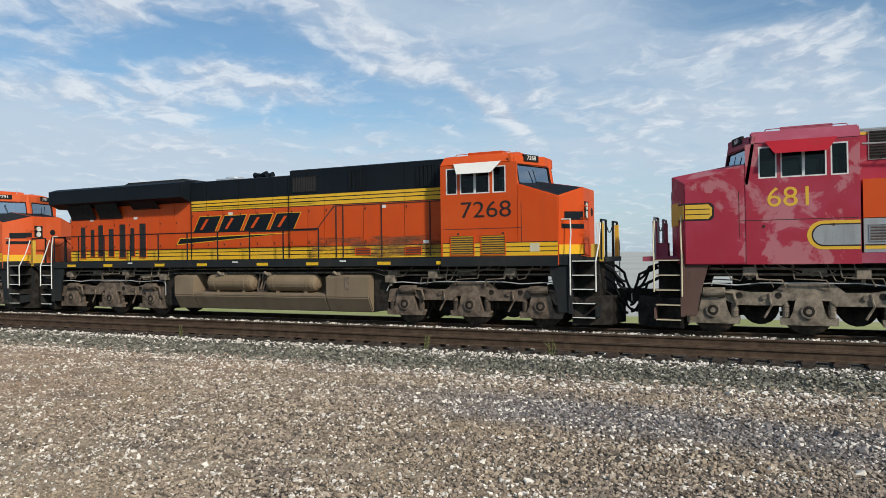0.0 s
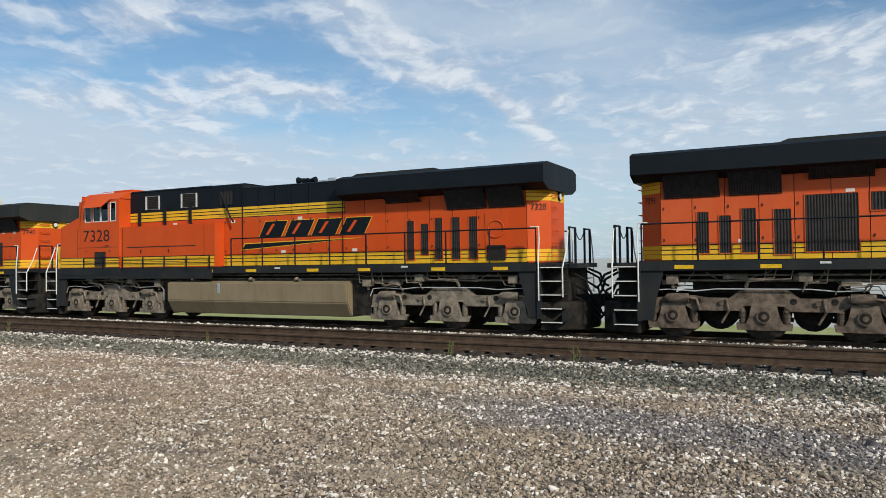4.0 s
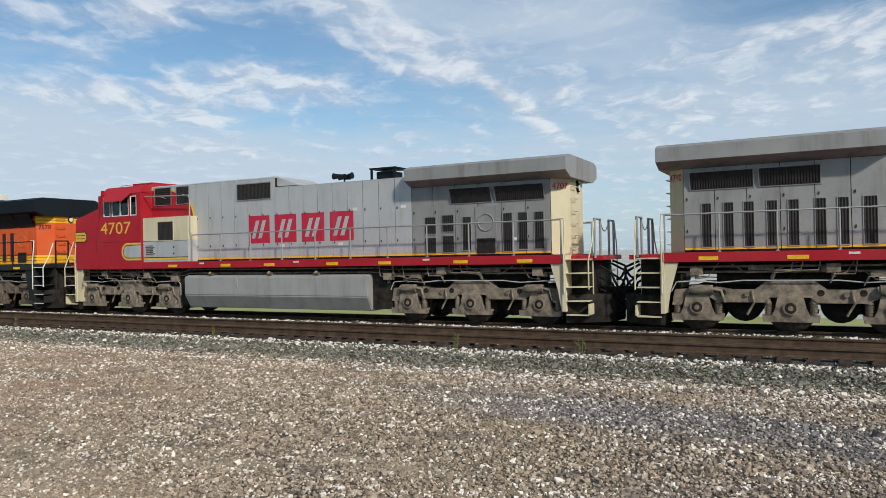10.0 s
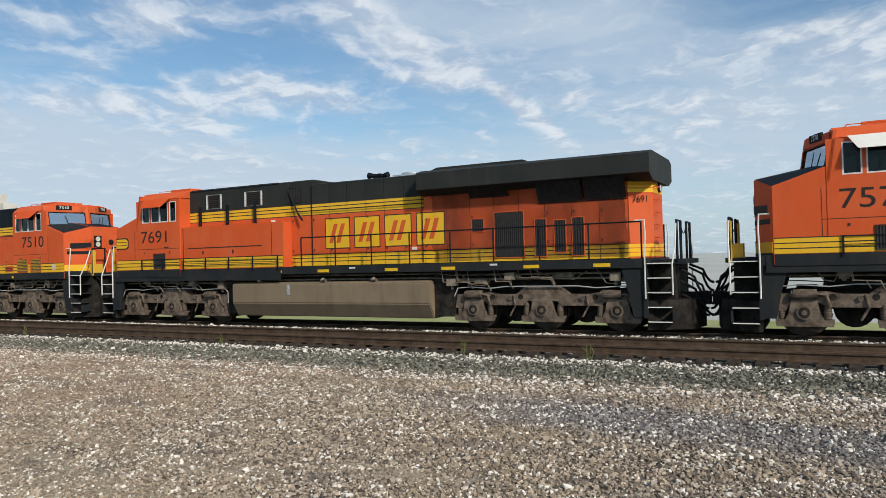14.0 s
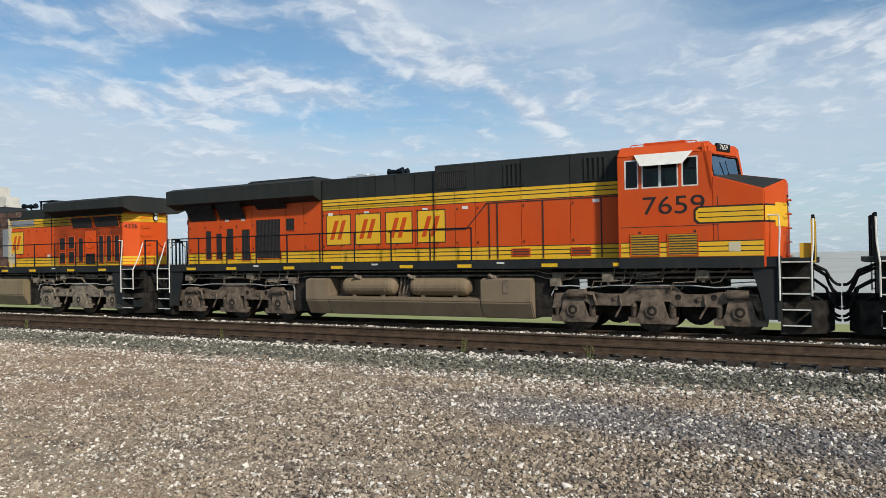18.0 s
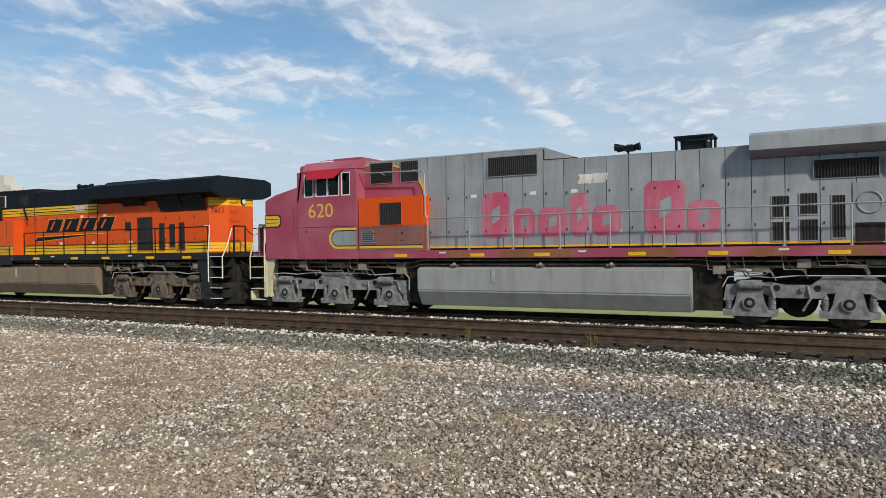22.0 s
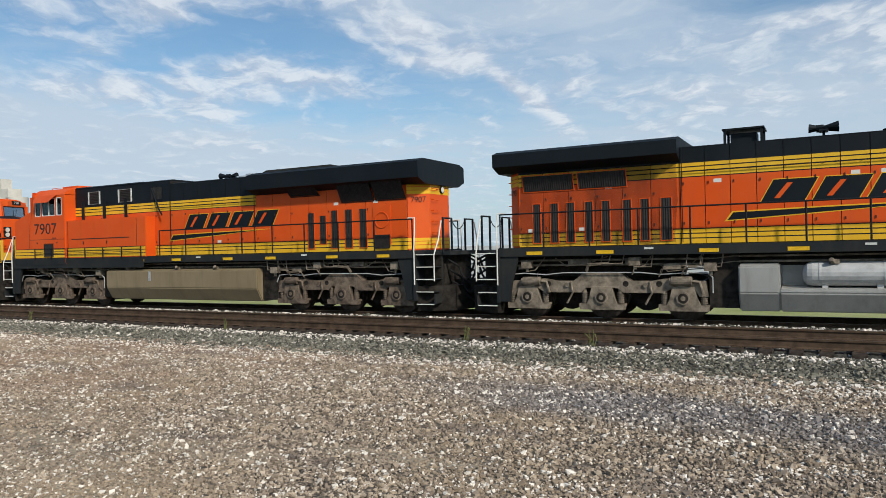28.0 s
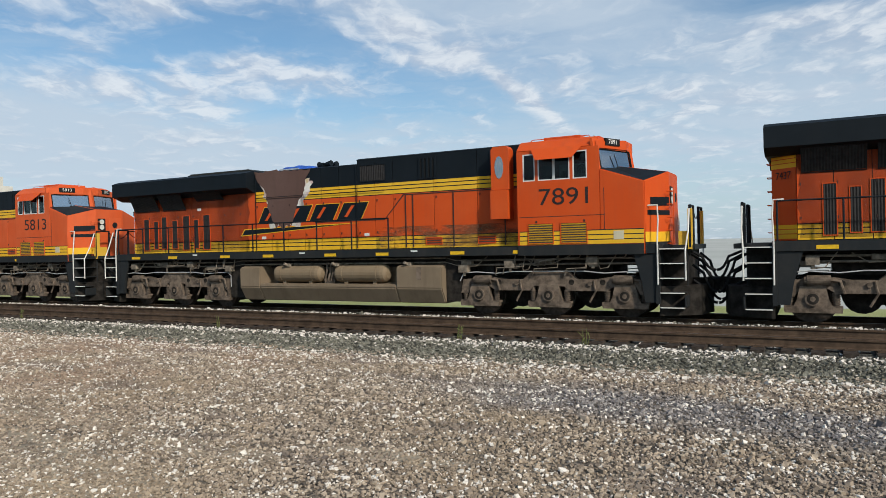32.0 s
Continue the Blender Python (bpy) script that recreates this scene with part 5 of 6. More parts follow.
    if look_ != "silver":
        for z0, z1 in ((1.95, 2.05), (2.07, 2.16), (2.18, 2.27), (3.60, 3.70), (3.72, 3.80), (3.82, 3.90)):
            part("end_stripe", f"endband{kind}{z0}", lambda bm: prism(bm, end_plan(0.006), z0, z1, "z"), "yellow", loco)
    num = letters("small_number", spec["number"], 0.25, spec["num_mat"] if look_ != "silver" else "lettering_red", loco, (0, 0, 0), s, wide=0.95)
    num.matrix_basis = pose(X(c1 + ec / 2 + 0.012), s * ((HOOD + ey) / 2 + 0.03), 3.42 if look_ != "silver" else 3.75, 90, 0, 45 if s < 0 else 135)
    xe = c1 + ec

    def rlamp(bm):
        for z in (3.75, 3.97):
            rod(bm, (X(xe) - 0.02, -s * 0.1, z), (X(xe) + 0.06, -s * 0.1, z), 0.115, 14, 0)
            rod(bm, (X(xe) + 0.06, -s * 0.1, z), (X(xe) + 0.066, -s * 0.1, z), 0.09, 14, 1)
    part("rear_headlight", f"rlamp{kind}{s}", rlamp, ("rubber", "lens"), loco, "twin rear headlight")

    def rungs(bm):
        for i in range(6):
            z = 2.1 + i * 0.33
            pipe(bm, [(X(xe) - 0.02, s * 0.55, z), (X(xe) + 0.1, s * 0.55, z), (X(xe) + 0.1, s * 0.2, z), (X(xe) - 0.02, s * 0.2, z)], 0.012)
    part("end_ladder", f"rungs{kind}{s}", rungs, spec.get("rear", body), loco)

    ps = HOOD + 0.018
    tilt = 0.30
    if gevo:
        lv = [(16.05, 17.25, 3.72, 4.0), (18.1, 19.33, 3.44, 4.0), (19.4, 20.48, 3.44, 4.0)] if s < 0 else [(15.9, 17.2, 3.72, 4.0), (17.75, 18.9, 3.44, 4.0), (19.1, 20.4, 3.44, 4.0)]
        doors = [(16.72, 17.0, 2.0, 3.2), (17.2, 17.48, 2.15, 3.1), (17.66, 17.94, 2.0, 3.25), (18.2, 18.5, 2.0, 3.25), (18.75, 19.05, 2.0, 3.25)] if s < 0 else [(16.6, 16.95, 2.0, 3.25), (17.15, 17.4, 2.05, 3.1), (17.6, 17.95, 2.0, 3.25), (18.2, 18.5, 2.05, 3.1), (18.75, 19.05, 2.05, 3.25), (19.2, 19.45, 2.05, 3.1), (19.68, 19.98, 2.0, 3.2)]
        if spec.get("big"):
            doors = [(16.05, 16.45, 2.75, 3.15), (16.75, 17.65, 2.0, 3.3), (17.95, 18.3, 2.0, 3.05), (18.5, 18.85, 2.1, 3.0), (19.0, 19.35, 2.0, 3.05)] if s < 0 else [(15.6, 16.0, 2.95, 3.4), (16.2, 17.3, 2.05, 3.4), (17.55, 17.95, 2.0, 3.1), (18.3, 18.65, 2.05, 3.15), (18.85, 19.15, 2.05, 3.0), (19.35, 19.65, 2.05, 3.1)]
    else:
        lv = [(17.5, 18.8, 3.40, 3.86), (18.9, 20.35, 3.40, 3.86)]
        tilt = 0.12
        doors = [(16.62, 17.02, 2.55, 3.08), (16.62, 17.02, 2.0, 2.48), (17.2, 17.6, 2.6, 3.12), (17.2, 17.6, 2.0, 2.52), (17.85, 18.15, 2.05, 3.05), (19.1, 19.4, 2.0, 3.1), (19.55, 19.85, 2.05, 3.1), (20.02, 20.32, 2.05, 3.1)] if s < 0 else [(16.4, 16.7, 2.0, 3.1), (16.95, 17.2, 2.0, 3.1), (17.4, 17.65, 2.0, 3.1), (17.95, 18.2, 2.0, 3.1), (18.4, 18.65, 2.0, 3.1), (18.9, 19.15, 2.0, 3.1), (19.35, 19.6, 2.0, 3.1), (19.85, 20.1, 2.0, 3.1)]
    for x0, x1, z0, z1 in lv:
        grille(loco, s, x0, x1, z0, z1, ps, "grille" if gevo else rear_mats[0], "radiator_intake", slope=tilt)
    for x0, x1, z0, z1 in doors:
        grille(loco, s, x0, x1, z0, z1, ps, rear_mats[0], "louvre_door")
    if gevo and not spec.get("big") or not gevo:
        xf = (19.6 if gevo else 18.6) if s < 0 else None
        if xf:
            def fan(bm):
                ybox(bm, xf - 0.32, xf + 0.32, s, ps, ps + 0.02, 2.1, 3.3)
                for i in range(20):
                    a = i * math.pi / 10
                    b = a + math.pi / 10
                    rod(bm, (X(xf) + 0.24 * math.cos(a), s * (ps + 0.025), 2.85 + 0.24 * math.sin(a)), (X(xf) + 0.24 * math.cos(b), s * (ps + 0.025), 2.85 + 0.24 * math.sin(b)), 0.02, 5)
                ybox(bm, xf - 0.28, xf + 0.28, s, ps + 0.02, ps + 0.03, 1.98, 2.4, 1)
            part("fan_door", f"fan{kind}{s}", fan, (rear_mats[0], "grille"), loco, "door with a round fan screen")

    # upper grilles of the equipment hood
    if gevo:
        ups = [(7.55, 8.15, 3.98, 4.55), (5.25, 5.85, 3.98, 4.55), (9.3, 10.25, 3.98, 4.5)] if s > 0 else [(5.75, 6.35, 4.0, 4.5), (7.55, 8.2, 4.0, 4.5), (9.3, 9.95, 3.98, 4.5)]
    else:
        ups = [(9.4, 10.85, 3.93, 4.5), (7.15, 7.93, 3.68, 4.42), (6.3, 6.92, 4.18, 4.46), (5.86, 6.16, 3.80, 4.48)] if s > 0 else [(9.35, 10.85, 3.93, 4.5), (5.35, 6.2, 3.95, 4.6), (6.45, 7.1, 3.95, 4.6)]
    for i, (x0, x1, z0, z1) in enumerate(ups):
        if s > 0 and x1 - x0 < 0.9:
            m = top if look_ != "silver" else spec["cab"] if x1 < 6.25 else body
            slots(loco, s, x0, x1, z0, z1, ps + (0.013 if look_ == "silver" else 0), 2 if x1 - x0 < 0.3 else 4, m)
            continue
        if gevo and s < 0 and i < 2:
            for x in (x0 - 0.07, x1 + 0.01):
                part("vent_edge", "ventedge", lambda bm: box(bm, 0, 0.055, -0.01, 0.01, 0, 0.5), "reflector_white", loco, "pale edge strip of the vent", at=(X(x), s * (ps + 0.01), z0))
        grille(loco, s, x0, x1, z0, z1, ps + (0.013 if look_ == "silver" else 0), "truck_grey" if s < 0 and i < 2 and x1 - x0 < 1 else top if look_ != "silver" else "silver", "vent", upright=(s > 0) or i == 2 or x1 - x0 > 1)

    # equipment casing beside the hood
    def casing(x0, x1, z0, z1, y1, y0=HOOD + 0.018, lean=0.0):
        def draw(bm):
            ybox(bm, x0, x1, s, y0, y1, z0, z1)
            soften(bm, 0.03, 2)
        return draw
    if gevo and s < 0:
        c = part("equipment_casing", f"casing{kind}{s}", casing(4.81, 9.5, 1.905, 3.38, 1.5), body, loco, "wide flush casing behind the cab")

        def stripes(bm):
            for z0, z1 in ((1.93, 2.03), (2.055, 2.15), (2.175, 2.27)):
                ybox(bm, 4.9, 9.47, s, 1.5, 1.504, z0, z1, 0)
            for z in (2.03, 2.15, 2.27):
                ybox(bm, 4.9, 9.47, s, 1.5, 1.504, z, z + 0.025, 1)
        part("stripe", f"casestripe{s}", stripes, ("yellow", top), c)

        def seams(bm):
            for x in (4.95, 9.0):
                ybox(bm, x, x + 0.02, s, 1.5, 1.503, 1.92, 3.34)
            for x0, x1 in ((5.2, 8.6),):
                ybox(bm, x0, x1, s, 1.5, 1.506, 2.62, 2.65)
            for x in (5.9, 7.3):
                ybox(bm, x, x + 0.04, s, 1.5, 1.52, 2.42, 2.54)
        part("latch", f"caseseam{s}", seams, "slat", c)

        def apron(bm):
            ybox(bm, 1.35, 9.4, s, 1.521, 1.535, 1.5, 1.90)
        part("apron", f"apron{s}", apron, "sill", loco, "deep dark side apron under the cab")

        for x in (5.45, 6.75, 8.0):
            part("bracket", "bracket", lambda bm: box(bm, -0.025, 0.025, -0.05, 0.05, 3.38, 4.1), "black", loco, at=(X(x), s * (HOOD + 0.1), 0))

        def toprail(bm):
            pipe(bm, [(X(5.0), s * 1.0, 4.62), (X(5.0), s * 1.1, 4.70), (X(9.0), s * 1.1, 4.70), (X(9.0), s * 1.0, 4.62)], 0.013)
        part("roof_rail", "toprail", toprail, "black", loco)

        def brace(bm):
            pipe(bm, [(X(9.4), s * 1.08, 4.4), (X(9.9), s * 1.2, 3.6), (X(10.1), s * 1.25, 3.4)], 0.03)
        part("brace", "brace", brace, "black", loco)
    elif gevo:
        def line(bm):
            ybox(bm, a0, 8.7, s, ps, ps + 0.006, 3.50, 3.53)
            prism(bm, [(X(8.7), 3.53), (X(9.35), 2.83), (X(9.35), 2.79), (X(8.68), 3.49)], s * ps, s * (ps + 0.006))
            ybox(bm, 9.35, 12.0, s, ps, ps + 0.006, 2.79, 2.83)
            for x in (5.4, 7.0, 8.35, 8.6):
                ybox(bm, x, x + 0.03, s, ps, ps + 0.02, 1.95, 3.5)
        part("hood_seam", f"seam{s}", line, "brown_plastic", loco)
        for x in (5.7, 7.4):
            grille(loco, s, x, x + 0.55, 2.0, 2.22, ps, body, "vent", upright=False, slat=body)
    elif s < 0:
        c = part("equipment_casing", f"casing{kind}{s}", casing(5.2, 7.45, 1.905 if look_ != "silver" else 2.66, 3.5, 1.5), spec.get("casing", body), loco, "box-shaped casing beside the hood")
        grille(loco, s, 5.95 if look_ == "silver" else 6.3, 6.75 if look_ == "silver" else 7.0, 2.65, 3.35, 1.502, spec.get("casing", body), "vent")
        if look_ == "silver":
            lo = part("locker", f"locker{s}", casing(5.2, 7.45, 1.905, 2.645, 1.5), body, loco, "low grey locker under the casing")
            for x in (5.75, 6.75):
                for z in (2.2, 2.42):
                    part("latch", "lockerlatch", lambda bm: box(bm, -0.03, 0.03, -0.012, 0.012, -0.025, 0.025), "brown_plastic", lo, at=(X(x), s * 1.505, z))
            grille(loco, s, 5.3, 5.75, 2.14, 2.52, 1.502, body, "vent", upright=False, slat=body)

            def lift(bm):
                pipe(bm, [(X(7.6), s * 1.47, 2.82), (X(7.52), s * 1.47, 2.95), (X(7.5), s * 1.45, 4.1), (X(7.42), s * 1.42, 4.22), (X(5.2), s * 1.4, 4.28)], 0.024)
                for x in (5.9, 7.1):
                    pipe(bm, [(X(x), s * 1.4, 4.27), (X(x), s * 1.06, 4.2)], 0.018, 5)
            part("hand_rail", f"liftrail{s}", lift, spec["rails"], loco, "hand rail rising beside the casing to the cab roof")
        else:
            def stripes(bm):
                for z0, z1 in ((1.93, 2.03), (2.055, 2.15), (2.175, 2.27)):
                    ybox(bm, 5.24, 7.4, s, 1.5, 1.504, z0, z1, 0)
                for z in (2.03, 2.15, 2.27):
                    ybox(bm, 5.24, 7.4, s, 1.5, 1.504, z, z + 0.025, 1)
            part("stripe", f"casestripe{kind}{s}", stripes, ("yellow", top), c)
    else:
        c = part("equipment_casing", f"casing{kind}{s}", casing(5.2, 9.55, 1.905, 2.64, 1.45), body, loco, "low casing along the walkway")
        part("raised_rail", "raisedrail", lambda bm: pipe(bm, [(X(5.2), s * 1.42, 3.72), (X(9.66), s * 1.46, 3.72), (X(9.7), s * 1.46, 3.62), (X(9.7), s * 1.46, 1.8)], 0.021), spec["rails"], loco, "raised hand rail over the low casing")
        for x in (6.4, 8.05):
            part("rail_post", "raisedpost", lambda bm: rod(bm, (0, 0, 2.64), (0, 0, 3.72), 0.03), spec["rails"], loco, at=(X(x), s * 1.44, 0))
        for x in (7.0, 8.55):
            grille(loco, s, x, x + 0.55, 2.2, 2.46, 1.452, body, "vent", upright=False)

    # cab stripes, figures
    if look_ != "silver":
        def cabstripe(bm):
            n0, n1 = (NOSE[kind] + 0.03, 4.8 if gevo else 5.1)
            for z0, z1 in ((1.93, 2.03), (2.055, 2.15), (2.175, 2.27)):
                ybox(bm, n0, n1, s, CAB, CAB + 0.004, z0, z1, 0)
            for z in (2.03, 2.15, 2.27):
                ybox(bm, n0, n1, s, CAB, CAB + 0.004, z, z + 0.025, 1)
            ybox(bm, n0, n1 + 0.06, s, CAB, CAB + 0.003, 1.65, 1.92, 1)
        part("stripe", f"cabstripe{kind}{s}", cabstripe, ("yellow", "sill"), loco)
    if gevo:
        nx, nz = (3.52, 3.16) if s > 0 else (3.58, 3.08)
    else:
        nx, nz = (3.95, 3.1) if s > 0 else (3.78, 3.16)
    if gevo and s < 0:
        part("figure_bar", "figurebar", lambda bm: ybox(bm, nx + 0.46, nx + 0.7, s, CAB, CAB + 0.005, nz - 0.38, nz - 0.345), spec["num_mat"], loco)

        def fence(bm):
            for z in (2.10, 2.29):
                pipe(bm, [(X(2.9), s * 1.58, z), (X(9.3), s * 1.58, z)], 0.011, 4)
            for i in range(7):
                box(bm, X(2.9 + i * 1.07) - 0.02, X(2.9 + i * 1.07) + 0.02, s * 1.58 - 0.012, s * 1.58 + 0.012, 1.86, 2.3)
        part("foot_rail", "footrail", fence, "black", loco, "low black rail along the cab walkway")
    letters("road_number", spec["number"], spec.get("num_size", 0.62), spec["num_mat"], loco, (X(nx), s * (CAB + 0.003), nz), s, "large painted road number", wide=spec.get("num_wide", 1.22))
    # seams of the cab side and a small plate
    def seam(bm):
        f0, f1 = (2.5, 4.8) if gevo else (2.7, 5.1)
        ybox(bm, f0, f1, s, CAB, CAB + 0.003, 2.66, 2.675)
        ybox(bm, f0, f0 + 0.015, s, CAB, CAB + 0.003, 2.30, 3.35)
        for x in (f0 + 0.5, f1 - 0.5):
            ybox(bm, x, x + 0.05, s, CAB, CAB + 0.012, 2.50, 2.56)
    part("cab_seam", f"cabseam{kind}{s}", seam, "brown_plastic", loco)
    if s > 0:
        part("placard", "cabplate", lambda bm: box(bm, -0.13, 0.13, -0.003, 0.003, -0.11, 0.11), "cream", loco, "small pale notice plate", at=(X(2.15), s * (CAB + 0.006), 2.14 if look_ != "silver" else 2.26))
    if gevo and s > 0:
        for x in (2.95, 3.85):
            grille(loco, s, x, x + 0.72, 1.95, 2.5, CAB + 0.005, body, "vent", upright=False, slat="yellow")
    elif gevo:
        grille(loco, s, 3.5, 4.1, 1.95, 2.5, CAB + 0.005, "sill", "vent")

    # nose emblem bars
    def nose_point(f, z):
        """A point on the slanting near face of the nose: f from its outer corner to the flat front."""
        n0 = NOSE[kind]
        return (X(n0 - TIP[kind] * f) - 0.004, s * (CAB - (CAB - 0.62) * f), z)

    def on_nose(name, mat, z0, z1, f0, f1, k=0.0, lift=0.0, label=""):
        def draw(bm):
            v = [Vector(nose_point(f, z)) for f, z in ((f0, z0), (f1, z0 + k), (f1, z1 + k), (f0, z1))]
            nrm = Vector((-(CAB - 0.62), s * TIP[kind], 0)).normalized()
            lo, hi = [bm.verts.new(c + nrm * 0.0) for c in v], [bm.verts.new(c + nrm * (0.005 + lift)) for c in v]
            bm.faces.new(lo), bm.faces.new(hi)
            for i in range(4):
                j = (i + 1) % 4
                bm.faces.new((lo[i], lo[j], hi[j], hi[i]))
        part(name, f"onnose{kind}{s}{z0}{z1}{f0}{f1}{k}{lift}", draw, mat, loco, label)
    x_n = NOSE[kind]
    if spec["sign"] == "swoosh" and not spec.get("nose_band"):
        on_nose("emblem", top, 2.62, 2.74, 0.1, 1.0, 0.0, 0, "dark emblem bar on the nose")
        on_nose("emblem", top, 2.84, 3.06, 0.22, 0.98, 0.02)
        on_nose("stripe", "yellow", 1.95, 2.2, 0.0, 1.0)
        on_nose("apron", "sill", 1.67, 1.95, 0.0, 1.0)
    else:
        gold = "yellow" if look_ != "silver" else "gold"
        long_ = 1.5 if s > 0 else 0.62
        on_nose("stripe", "number_black", 2.70, 3.12, 0.0, 0.5, 0, 0, "yellow nose band with dark lines")
        on_nose("stripe", gold, 2.74, 3.08, 0.0, 0.5, 0, 0.004)
        on_nose("emblem", gold, 2.60, 3.16, 0.45, 1.0, 0, 0.006, "yellow shield-shaped emblem on the nose")
        for z0, z1, lay, m in ((2.70, 3.12, 0, "number_black"), (2.74, 3.08, 1, gold), (2.84, 2.86, 2, "number_black"), (2.96, 2.98, 2, "number_black")):
            e = 0.05 if lay == 0 else 0.0
            pts = [(x_n + 0.02, z0), (x_n + long_ - 0.08 + e, z0), (x_n + long_ + e, z0 + 0.08), (x_n + long_ + e, z1 - 0.08), (x_n + long_ - 0.08 + e, z1), (x_n + 0.02, z1)] if z1 - z0 > 0.1 else [(x_n + 0.02, z0), (x_n + long_ - 0.05, z0), (x_n + long_ - 0.05, z1), (x_n + 0.02, z1)]

            def band(bm):
                prism(bm, [(X(a), b) for a, b in pts], s * CAB, s * (CAB + 0.004 + 0.003 * lay))
            part("stripe", f"noseband{kind}{s}{z0}{lay}", band, m, loco)
    if look_ == "silver":
        # pill-shaped field with a yellow edge at walkway height
        def pill(x0, x1, z0, z1, y, m, lay, flat=True):
            r = (z1 - z0) / 2
            pts = [(X(x1), z0), (X(x1), z1)] + [(X(x0 + r) - r * math.sin(i * math.pi / 10), (z0 + z1) / 2 + r * math.cos(i * math.pi / 10)) for i in range(11)]
            part("stripe", f"pill{x0}{x1}{z0}{y}{lay}{s}", lambda bm: prism(bm, pts, s * y, s * (y + 0.004 + 0.003 * lay)), m, loco)
        e = 0.07
        ya = 1.5 if s < 0 else 1.452
        for y, x0, x1 in ((CAB, 4.1, 5.14), ):
            pill(x0, x1, 1.98, 2.62, y, "gold", 0)
            pill(x0 + 0.09, x1, 2.05, 2.55, y, "number_black", 1)
            pill(x0 + 0.12, x1, 2.08, 2.52, y, body, 2)

        def cont(bm):
            for z0, z1, mi in ((1.98, 2.05, 0), (2.05, 2.08, 1)):
                ybox(bm, 5.22, 7.44 if s < 0 else 9.5, s, ya, ya + 0.005, z0, z1, mi)
        part("stripe", f"pilltail{s}", cont, ("gold", "number_black"), loco)
        if s > 0:
            # red flank behind the cab, ending in a yellow-edged curve
            def flank(x1, z0, z1, m, lay):
                n = 18
                zs = [z1 - (z1 - z0) * i / n for i in range(n + 1)]
                pts = [(X(5.16), z0), (X(5.16), z1)] + [(X(x1 - (2.55 * ((z - 3.1) / 1.5) ** 2 if z > 3.1 else 0.9 * ((3.1 - z) / (3.1 - z0)) ** 2)), z) for z in zs]
                part("stripe", f"flank{x1}{z0}{lay}", lambda bm: prism(bm, pts, s * ps, s * (ps + 0.004 + 0.003 * lay)), m, loco)
            flank(7.75, 2.62, 4.6, "gold", 0)
            flank(7.65, 2.70, 4.6, "number_black", 1)
            flank(7.60, 2.74, 4.6, spec["cab"], 2)
        else:
            for k, (grow, m) in enumerate(((0.0, "gold"), (-0.10, "number_black"), (-0.13, spec["cab"]))):
                arc = [(X(5.6 + (1.75 + grow) * math.sin(i * math.pi / 20)), 3.5 + (1.08 + grow * 0.6) * math.cos(i * math.pi / 20)) for i in range(11)]
                part("stripe", f"flankleft{k}", lambda bm: prism(bm, [(X(5.18), 3.5), (X(5.18), 4.58 + grow * 0.6)] + arc, s * ps, s * (ps + 0.004 + 0.003 * k)), m, loco)

    # horn, roof gear
    hx = 12.3 if gevo else 13.05

    def horn(bm):
        z = tb + (0.08 if gevo else 0.16)
        rod(bm, (X(hx), 0, tb + 0.05), (X(hx), 0, z + 0.16), 0.03)
        for y, d in ((-0.16, -1), (0, 1), (0.16, -1)):
            rod(bm, (X(hx), y, z + 0.16), (X(hx) + d * 0.32, y, z + 0.18), 0.035, 10, 0, 0.11)
            rod(bm, (X(hx), y, z + 0.16), (X(hx) - d * 0.16, y, z + 0.16), 0.07, 8)
        box(bm, X(hx) - 0.1, X(hx) + 0.1, -0.22, 0.22, z + 0.08, z + 0.12)
    part("horn", f"horn{kind}{s}", horn, "black", loco, "cluster of air horns")
    if gevo:
        def stackpipe(bm):
            x = 13.5
            box(bm, X(x - 0.4), X(x + 0.4), -0.5, 0.5, tb + 0.05, tb + 0.16)
            rod(bm, (X(x), 0, tb + 0.1), (X(x), 0, tb + 0.24), 0.32, 18)
        part("exhaust_outlet", "gstack", stackpipe, spec.get("stack", "alu"), loco)

    # grab bars along the yellow band
    if look_ != "silver":
        def bars(bm):
            pipe(bm, [(X(a1 - 1.0), s * (HOOD + 0.07), 3.70), (X(b1 - 0.1), s * (HOOD + 0.07), 3.70)], 0.011, 4)
            n = 8
            for i in range(n + 1):
                x = X(a1 - 1.0 + (b1 - a1 + 0.9) * i / n)
                pipe(bm, [(x, s * (HOOD + 0.01), 3.70), (x, s * (HOOD + 0.07), 3.70)], 0.011, 4)
            for x in (a1 + 0.02, b1 - 0.04):
                pipe(bm, [(X(x), s * (HOOD + 0.05), 1.95), (X(x), s * (HOOD + 0.05), tb)], 0.013, 4)
        part("grab_bar", f"bars{kind}{s}", bars, "black", loco)
    return a0, a1, b1, c1


TRAIN = []
WHEELS = []


